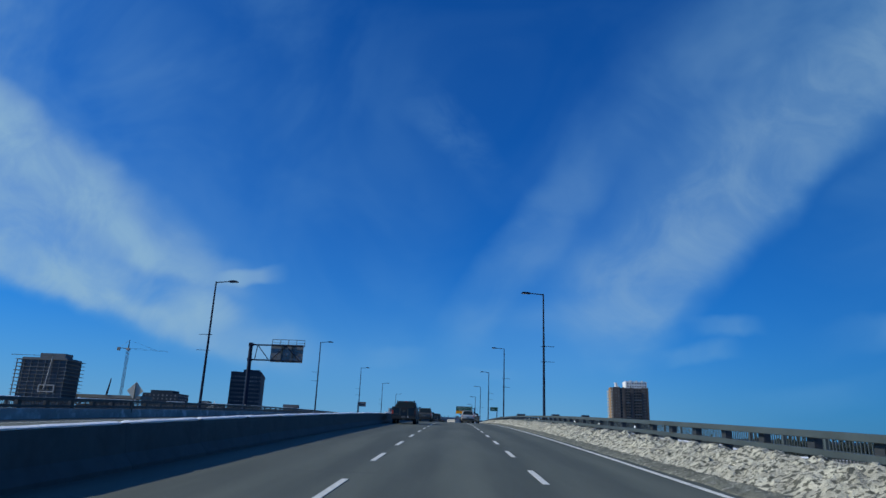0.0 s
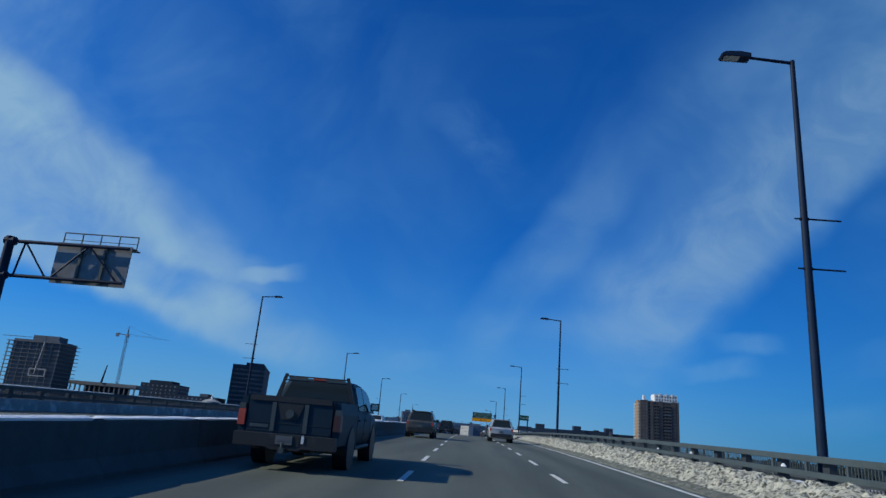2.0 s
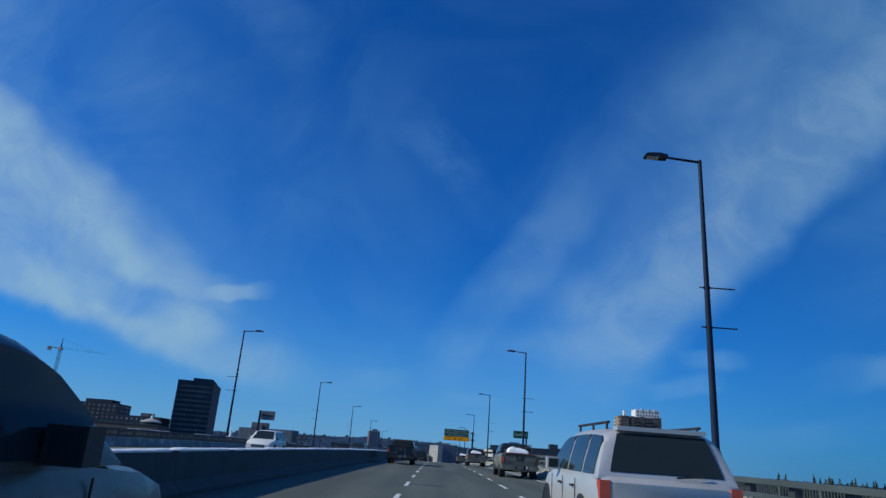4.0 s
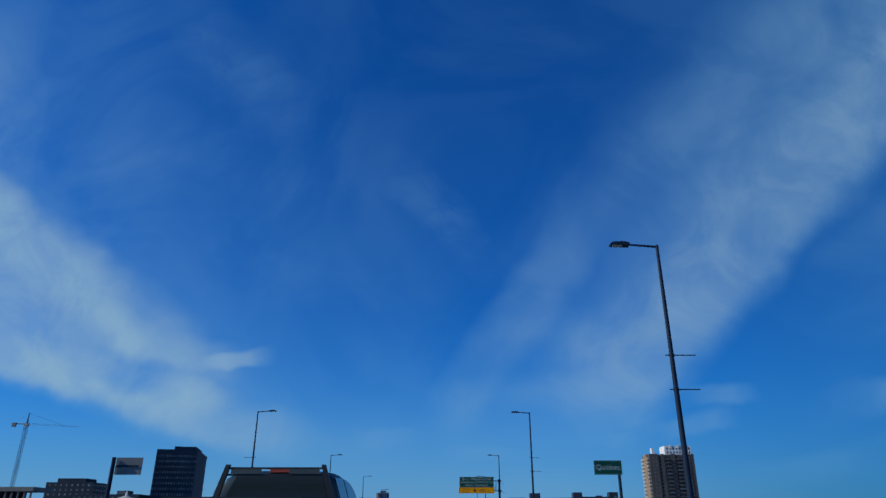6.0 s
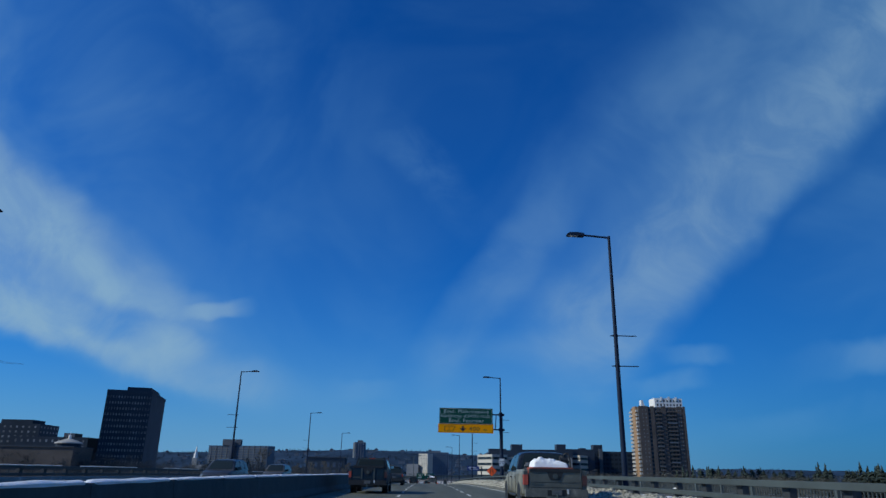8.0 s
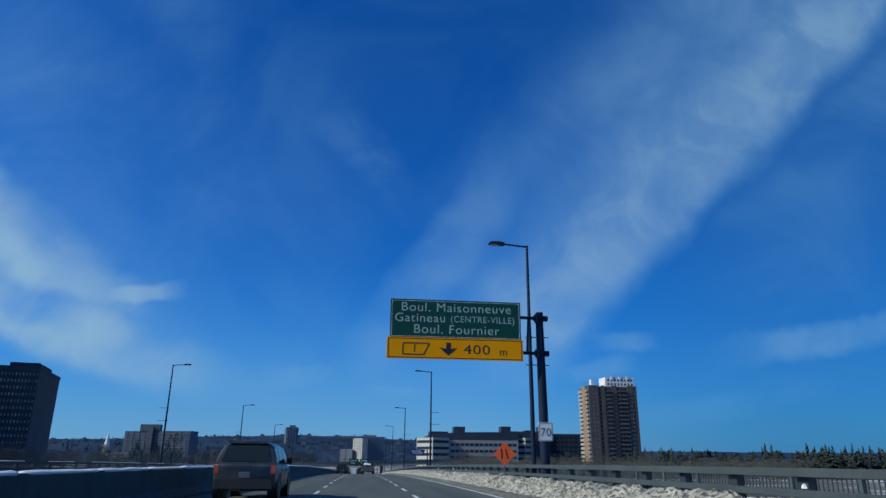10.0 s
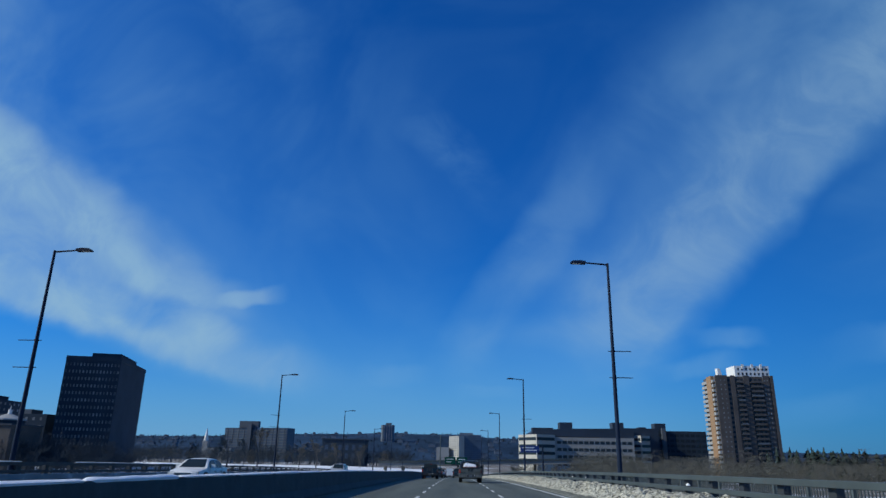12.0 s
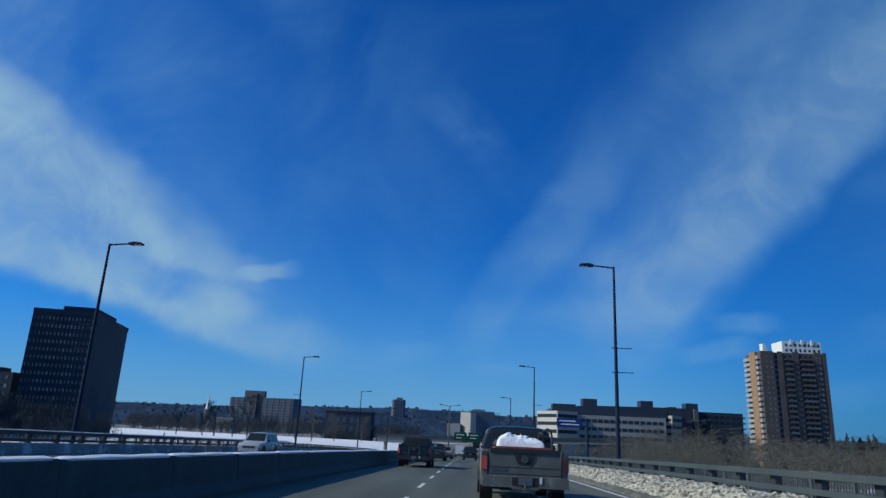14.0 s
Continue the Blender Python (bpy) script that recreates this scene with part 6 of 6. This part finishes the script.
def snow_load(at):
    """The heap of snow in a red-brown tub, with a hose reel beside it."""
    t = thing("snow_tub", "red-brown tub heaped with lumpy snow on the pickup bed", "tub", at)
    bm = bmesh.new()
    for x0, x1, y0, y1 in ((-0.68, 0.66, 0.3, 0.35), (-0.68, 0.66, 1.47, 1.52), (-0.68, -0.63, 0.35, 1.47), (0.61, 0.66, 0.35, 1.47)):
        box(bm, x0, x1, y0, y1, 0.725, 1.32)
    box(bm, -0.63, 0.61, 0.35, 1.47, 0.73, 0.78)
    part("tub", bm, M["red_box"], t)
    n, verts, faces = 46, [], []
    for j in range(n + 1):
        for i in range(n + 1):
            u, v = i / n * 2 - 1, j / n * 2 - 1
            x, y = -0.05 + 0.57 * u, 0.91 + 0.55 * v
            e = max(0.0, 1 - max(abs(u), abs(v)) ** 4)
            h = 0.3 * e ** 0.4 * (1 - 0.22 * u)
            h += e * (0.08 * noise.noise((x * 4, y * 4, 1)) + 0.07 * (0.4 - min(0.7, noise.voronoi((x * 7, y * 7, 2))[0][0])) + 0.06 * (0.4 - min(0.7, noise.voronoi((x * 16, y * 16, 5))[0][0])))
            verts.append((x, y, 1.28 + h))
    for j in range(n):
        for i in range(n):
            a = j * (n + 1) + i
            faces.append((a, a + 1, a + n + 2, a + n + 1))
    ob = new("snow", raw_mesh("snow", verts, faces, M["fresh_snow"], True))
    ob.parent = t
    tagged(ob, "lumpy white snow")
    r = thing("hose_reel", "dark pump with a bent hose standing in the pickup bed", "pump", at)
    bm = bmesh.new()
    rod(bm, (0.6, 1.65, 0.72), (0.6, 1.65, 1.72), 0.13, 0.11, 12)
    rod(bm, (0.48, 1.65, 1.58), (0.76, 1.65, 1.58), 0.12, sides=12)
    part("pump", bm, M["black_plastic"], r)
    bm = bmesh.new()
    pts = [Vector((0.62, 1.62, 1.74)), Vector((0.7, 1.6, 1.8)), Vector((0.79, 1.58, 1.76)), Vector((0.82, 1.56, 1.6)), Vector((0.82, 1.5, 1.3)), Vector((0.82, 1.56, 0.73))]
    for a, b in zip(pts, pts[1:]):
        rod(bm, a, b, 0.03, sides=8)
    part("hose", bm, M["black_plastic"], r)


def traffic():
    m = on_road(0.95, 325.2, 0.004)
    pickup("pickup_truck", "dusty grey-green pickup truck with a dented tailgate", "grey", m, H=1.87)
    snow_load(m)
    m = on_road(3.55, 195.9, 0.004)
    pickup("pickup_truck", "dusty grey-green pickup truck on the outer lane", "grey", m, H=1.87)
    snow_load(m)
    pickup("pickup_truck", "black pickup truck with a dark rack behind the cab", "black", on_road(-3.62, 350.5, 0.004), W=1.98, H=1.8, rack=True, chrome_bumper=False)
    pickup("pickup_truck", "dark slate blue pickup truck with a ladder rack behind the cab", "black", on_road(-4.1, 55.25, 0.004), W=2.0, H=1.86, rack=True, chrome_bumper=False)
    for x, y in ((3.65, 122.9), (3.5, 159.5)):
        m = on_road(x, y, 0.004)
        pickup("pickup_truck", "dusty grey-green pickup truck carrying a tub of snow", "grey", m, H=1.87)
        snow_load(m)
    for y in (137.0, 210.0):
        pickup("pickup_truck", "black pickup truck with a dark rack in the inner lane", "black", on_road(-3.6, y, 0.004), W=1.98, H=1.8, rack=True, chrome_bumper=False)
    suv("suv_car", "dusty taupe suv in the inner lane", "taupe", on_road(-3.7, 86.0, 0.004), rack=True)
    suv("suv_car", "salt-stained silver suv moving over to the outer lane", "silver", on_road(1.95, 94.0, 0.004), rack=True)
    suv("suv_car", "dark grey suv in the inner lane", "dark_grey", on_road(-3.6, 240.0, 0.004))
    pickup("pickup_truck", "dark pickup truck coming the other way behind the barrier", "dark_grey", on_road(-11.2, 179.5, 0.004, 180), H=1.84)
    suv("suv_car", "dark grey suv ahead on the inner lane", "dark_grey", on_road(-3.5, 378, 0.004))
    suv("suv_car", "salt-stained silver suv ahead in traffic", "silver", on_road(-3.4, 404, 0.004), rack=True)
    suv("minivan", "dark minivan ahead in the middle lane", "black", on_road(-0.02, 402, 0.004), L=4.9, W=1.95, H=1.78)
    # oncoming traffic on the other carriageway
    suv("sedan_car", "cream white sedan coming the other way", "white", on_road(-14.4, 304.4, 0.004, 180), L=4.6, W=1.8, H=1.43, sedan=True)
    suv("minivan", "silver minivan coming the other way", "silver", on_road(-17.2, 366.0, 0.004, 180), L=5.0, W=1.95, H=1.75)
    suv("suv_car", "dark suv coming the other way behind the barrier", "dark_grey", on_road(-13.2, 220.0, 0.004, 180))
    suv("suv_car", "pale suv coming the other way behind the barrier", "white", on_road(-12.9, 136.0, 0.004, 180))
    suv("suv_car", "grey suv coming the other way behind the barrier", "taupe", on_road(-14.2, 240.0, 0.004, 180))


def traffic_barrels():
    """Roadworks barrels that close the outer lane ahead."""
    for i in range(5):
        t = thing("traffic_barrel", "orange and white roadworks barrel on the closed lane", "barrel", on_road(3.3 + 0.22 * i, 394 + 7.0 * i, 0.004), "barrels along the roadworks")
        bm = bmesh.new()
        rod(bm, (0, 0, 0), (0, 0, 0.1), 0.32, sides=14)
        part("base", bm, M["tyre"], t)
        z = 0.1
        for h, m in ((0.2, "sign_orange"), (0.14, "sign_white"), (0.16, "sign_orange"), (0.14, "sign_white"), (0.26, "sign_orange")):
            bm = bmesh.new()
            rod(bm, (0, 0, z), (0, 0, z + h), 0.27 - 0.1 * z, 0.27 - 0.1 * (z + h), 14)
            part("band", bm, M[m], t, smooth=True)
            z += h


def box_truck():
    t = thing("box_truck", "white box truck far ahead under the overpass", "truck", on_road(-2.9, 520, 0.004))
    bm = bmesh.new()
    box(bm, -1.2, 1.2, 0, 6.2, 1.0, 3.5)
    bevelled(bm, 0.04, 1)
    part("cargo_box", bm, M["white_wall"], t)
    bm = bmesh.new()
    box(bm, -1.1, 1.1, 6.35, 8.2, 0.7, 2.4)
    bevelled(bm, 0.12, 2)
    part("cab", bm, PAINT["white"], t)
    bm = bmesh.new()
    box(bm, -0.5, 0.5, 0.1, 8.0, 0.6, 0.98)
    part("chassis", bm, M["sign_black"], t)
    add_wheels(t, 2.3, (1.3, 7.2), 0.45, 0.3)
    lamp_pair(t, "tail_lamp", 0.85, 1.1, -0.03, 0.05, 0.8, 0.98, M["tail_red"], "red tail lamp")


box_truck()
traffic_barrels()
traffic()

# ---- trees ----
def branch_mesh(seed, height, spread=0.5, levels=4, twigs=5, trunk_r=0.11, low=0.25, thin=0.012):
    """A bare winter tree: verts and faces of trunk and limbs, and of the fine twigs."""
    rng = random.Random(seed)
    wood_v, wood_f, twig_v, twig_f = [], [], [], []

    def bar(vs, fs, a, b, r0, r1, sides):
        q = (b - a).to_track_quat("Z", "Y")
        k = len(vs)
        for p, r in ((a, r0), (b, r1)):
            for i in range(sides):
                vs.append(tuple(p + q @ Vector((r * math.cos(i * math.tau / sides), r * math.sin(i * math.tau / sides), 0))))
        for i in range(sides):
            j = (i + 1) % sides
            fs.append((k + i, k + j, k + sides + j, k + sides + i))

    def ribbon(a, b, w):
        side = (b - a).cross(Vector((rng.gauss(0, 1), rng.gauss(0, 1), rng.gauss(0, 1)))).normalized()
        k = len(twig_v)
        twig_v.extend(tuple(q) for q in (a - side * w, a + side * w, b + side * w * 0.5, b - side * w * 0.5))
        twig_f.append((k, k + 1, k + 2, k + 3))

    def grow(p, d, length, r, level):
        mid = p + d * length * 0.5 + Vector((rng.gauss(0, 0.05), rng.gauss(0, 0.05), 0)) * length
        end = p + d * length
        if level <= 2:
            bar(wood_v, wood_f, p, mid, r, r * 0.8, 6 if level == 0 else 4)
            bar(wood_v, wood_f, mid, end, r * 0.8, r * 0.6, 6 if level == 0 else 4)
        else:
            ribbon(p, end, thin)
        if level >= levels:
            return
        count = (6 if level == 0 else 4 if level < levels - 1 else twigs)
        for i in range(count):
            u = rng.uniform(low if level == 0 else 0.3, 1.0)
            start = p + (end - p) * u
            a = rng.uniform(0, math.tau)
            side = Vector((math.cos(a), math.sin(a), 0))
            nd = (d * (0.75 if level else 0.8) + side * rng.uniform(0.45, 0.95) * spread * 1.7 + Vector((0, 0, rng.uniform(0.05, 0.4)))).normalized()
            grow(start, nd, length * rng.uniform(0.42, 0.68) * (1.15 - 0.35 * u), r * 0.55 * (1.1 - 0.4 * u), level + 1)

    grow(Vector((0, 0, 0)), Vector((rng.gauss(0, 0.04), rng.gauss(0, 0.04), 1)).normalized(), height * 0.62, trunk_r, 0)
    return (wood_v, wood_f), (twig_v, twig_f)


def bare_tree(seed, height, label, **settings):
    t = thing("bare_tree", label, "tree", group="bare trees")
    (wv, wf), (tv, tf) = branch_mesh(seed, height, **settings)
    for name, v, f, m in (("trunk", wv, wf, "bark"), ("crown", tv, tf, "twig")):
        o = new(name, raw_mesh(name, v, f, M[m]))
        o.parent = t
    return t


def woods(name, label, places, kinds, twig_mat):
    """Many trees far off, joined."""
    rng = np.random.RandomState(4)
    vs, fs, k = [], [], 0
    for x, y, z, s in places:
        v, f = kinds[rng.randint(len(kinds))]
        a = rng.uniform(0, math.tau)
        c, n = math.cos(a), math.sin(a)
        w = v * np.array((s * rng.uniform(0.9, 1.3), s * rng.uniform(0.9, 1.3), s))
        vs.append(np.stack((w[:, 0] * c - w[:, 1] * n + x, w[:, 0] * n + w[:, 1] * c + y, w[:, 2] + z), 1))
        fs.append(f + k)
        k += len(v)
    data = bpy.data.meshes.new(name)
    V, F = np.concatenate(vs), np.concatenate(fs)
    data.vertices.add(len(V))
    data.vertices.foreach_set("co", V.ravel().astype(np.float32))
    data.loops.add(F.size)
    data.loops.foreach_set("vertex_index", F.ravel().astype(np.int32))
    data.polygons.add(len(F))
    data.polygons.foreach_set("loop_start", np.arange(0, F.size, F.shape[1], dtype=np.int32))
    data.polygons.foreach_set("loop_total", np.full(len(F), F.shape[1], dtype=np.int32))
    data.update(calc_edges=True)
    data.materials.append(twig_mat)
    tagged(new(name, data), label, "woods", kind="stuff")


def conifer_arrays(seed):
    """A ragged spruce from drooping boughs of thin quads."""
    rng = random.Random(seed)
    v, f = [], []
    for i in range(70):
        u = (i + rng.random()) / 70
        z, r = 0.12 + 0.86 * u, 0.19 * (1 - u) ** 0.8 * rng.uniform(0.6, 1.15) + 0.01
        a = rng.uniform(0, math.tau)
        c, s = math.cos(a), math.sin(a)
        w = 0.045 * (1 - 0.6 * u)
        k = len(v)
        v += [(-s * w * 0.4, c * w * 0.4, z + 0.03), (s * w * 0.4, -c * w * 0.4, z + 0.03), (c * r + s * w, s * r - c * w, z - 0.05), (c * r - s * w, s * r + c * w, z - 0.05)]
        f.append((k, k + 1, k + 2, k + 3))
    for i in range(4):
        a, b = i * math.tau / 4, (i + 1) * math.tau / 4
        k = len(v)
        v += [(0.018 * math.cos(a), 0.018 * math.sin(a), 0), (0.018 * math.cos(b), 0.018 * math.sin(b), 0), (0.003 * math.cos(b), 0.003 * math.sin(b), 1), (0.003 * math.cos(a), 0.003 * math.sin(a), 1)]
        f.append((k, k + 1, k + 2, k + 3))
    return np.array(v), np.array(f)


def plant_trees():
    rng = random.Random(21)
    kinds = [bare_tree(s, h, "leafless winter tree with a dense twiggy brown crown", spread=sp, twigs=6) for s, h, sp in ((1, 12.5, 0.5), (2, 11.0, 0.6), (3, 13.5, 0.42), (4, 9.5, 0.7))]
    spots = []
    for i in range(64):
        y = rng.uniform(385, 540)
        spots.append((rng.uniform(26, 40) + (y - 345) * 0.12 + rng.uniform(0, 40), y))
    for i, (x, y) in enumerate(spots):
        m = pose(x, y, GROUND_Z, 0, 0, rng.uniform(0, 360)) @ Matrix.Scale(rng.uniform(0.32, 0.42), 4)
        if i < len(kinds):
            kinds[i].matrix_basis = m
        else:
            o = kinds[i % len(kinds)]
            c = copy_thing(o, m)
            c.matrix_basis = m
    # single trees at the back of the snow field
    tall = [bare_tree(70 + i, h, "tall bare tree standing at the edge of the snow field", spread=0.55, twigs=17, levels=4, thin=0.03, trunk_r=0.3, low=0.3) for i, h in enumerate((17.0, 13.5, 15.0))]
    for i, (x, y, h) in enumerate(((-115.4, 660, 1.35), (-81.5, 660, 1.2), (-133.7, 662, 1.2), (-126, 668, 0.95), (-141, 665, 1.0), (-98, 690, 0.9), (-60, 690, 0.85), (-43, 668, 0.8), (-155, 664, 0.9), (-72, 672, 0.9))):
        m = pose(x, y, -1.2, 0, 0, 50 * i) @ Matrix.Scale(h, 4)
        if i < 3:
            tall[i].matrix_basis = m
        else:
            copy_thing(tall[i % 3], m).matrix_basis = m
    # thickets
    fine, coarse = [], []
    for s in range(5):
        w, t = branch_mesh(40 + s, 12, spread=0.55 + 0.05 * s, levels=4, twigs=13, low=0.05, thin=0.0068, trunk_r=0.022)
        (wv, wf), (tv, tf) = w, t
        quads = [q for q in wf if len(q) == 4]
        arr_v, arr_f = np.array(wv), np.array(quads)
        tri = np.array(tf)
        tv = np.array(tv)
        every = np.concatenate((arr_v, tv))
        every[:, 2] = 13.0 * np.tanh(every[:, 2] * 1.25 / 13.0)      # even, wind-clipped tops
        fine.append((every, np.concatenate((arr_f, tri + len(arr_v)))))
    for s in range(4):
        (wv, wf), (tv, tf) = branch_mesh(60 + s, 12, spread=0.6, levels=3, twigs=6, low=0.08, thin=0.035, trunk_r=0.1)
        coarse.append((np.concatenate((np.array(wv), np.array(tv))), np.concatenate((np.array(wf), np.array(tf) + len(wv)))))
    sparse = []
    for s in range(4):
        (wv, wf), (tv, tf) = branch_mesh(80 + s, 12, spread=0.65, levels=3, twigs=4, low=0.1, thin=0.07, trunk_r=0.12)
        sparse.append((np.concatenate((np.array(wv), np.array(tv))), np.concatenate((np.array(wf), np.array(tf) + len(wv)))))
    right = []
    for i in range(410):
        y = 388 + 300 * rng.random() ** 1.3
        right.append((18 + (y - 350) * 0.16 + rng.random() ** 1.5 * (60 + (y - 350) * 0.62), y, GROUND_Z, rng.uniform(1.0, 1.24)))
    woods("thicket", "dense brown leafless thicket beyond the rail", right, fine, M["twig"])
    near_town = []
    for i in range(110):
        y = rng.uniform(575, 685)
        near_town.append((rng.uniform(0.08, 0.46) * (y - 309), y, GROUND_Z, rng.uniform(0.65, 0.9)))
    woods("roadside_trees", "dark leafless trees in front of the office blocks", near_town, coarse, M["twig"])
    left = []
    for i in range(300):
        y = rng.uniform(850, 1010)
        x = rng.uniform(-0.5, -0.07) * (y - 300)
        left.append((x, y, GROUND_Z, rng.uniform(1.1, 1.9)))
    for i in range(230):
        u = rng.random()
        left.append((-152 - 190 * u, rng.uniform(555, 600), GROUND_Z, rng.uniform(0.7, 1.1) + 0.85 * min(1, u * 3.5)))
    copse = []
    for i in range(125):
        y = rng.uniform(868, 905)
        copse.append((rng.uniform(-0.52, -0.085) * (y - 309), y, GROUND_Z, rng.uniform(0.9, 1.6)))
    woods("copse", "brown leafless trees behind the snow field", copse, fine, M["twig"])
    for i in range(90):
        left.append((rng.uniform(-222, -158), rng.uniform(560, 598), GROUND_Z, rng.uniform(1.1, 1.75)))
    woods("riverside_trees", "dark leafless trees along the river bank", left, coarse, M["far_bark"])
    far = []
    for i in range(430):
        y = 1050 + 1300 * rng.random()
        x = rng.uniform(-0.5, 0.42) * y
        far.append((x, y, max(GROUND_Z, hill_z(x, y)), rng.uniform(0.9, 1.5) if y < 1500 else rng.uniform(0.55, 0.9)))
    for i in range(150):
        y = rng.uniform(700, 900)
        far.append((rng.uniform(200, 640), y, GROUND_Z, rng.uniform(1.0, 1.6)))
    crowns = [(v * np.array((2.4, 2.4, 1.0)), f) for v, f in (conifer_arrays(30 + q) for q in range(3))]
    slope = []
    for i in range(1400):
        y = 1420 + 1350 * rng.random()
        x = rng.uniform(-0.55, 0.5) * y
        slope.append((x, y, hill_z(x, y) - 2, rng.uniform(4, 9)))
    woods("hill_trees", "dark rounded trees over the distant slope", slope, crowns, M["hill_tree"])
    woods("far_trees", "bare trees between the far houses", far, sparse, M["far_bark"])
    spruce = [conifer_arrays(s) for s in range(4)]
    firs = []
    belt = []
    for i in range(260):
        belt.append((rng.uniform(215, 760), rng.uniform(650, 720), GROUND_Z, rng.uniform(13, 19)))
    bushy = [(v * np.array((2.6, 2.6, 1.0)), f) for v, f in spruce]
    woods("tree_belt", "dark belt of mixed trees along the far bank", belt, bushy, M["conifer"])
    for i in range(46):
        y = rng.uniform(690, 760)
        firs.append((rng.gauss(400, 55), y, GROUND_Z, rng.uniform(19, 27)))
    for i in range(14):
        firs.append((rng.uniform(176, 205), rng.uniform(640, 670), GROUND_Z, rng.uniform(14, 20)))
    for i in range(5):
        firs.append((rng.uniform(-232, -208), rng.uniform(575, 600), GROUND_Z, rng.uniform(17, 27)))
    woods("spruces", "dark ragged spruces above the bare woods", firs, spruce, M["conifer"])
    low = []
    for i in range(26):
        low.append((rng.uniform(-200, -60), rng.uniform(500, 560), GROUND_Z + 1.8, rng.uniform(2.5, 5)))
    woods("shrubs", "small dark evergreen shrubs on the snow", low, spruce, M["shrub"])


plant_trees()
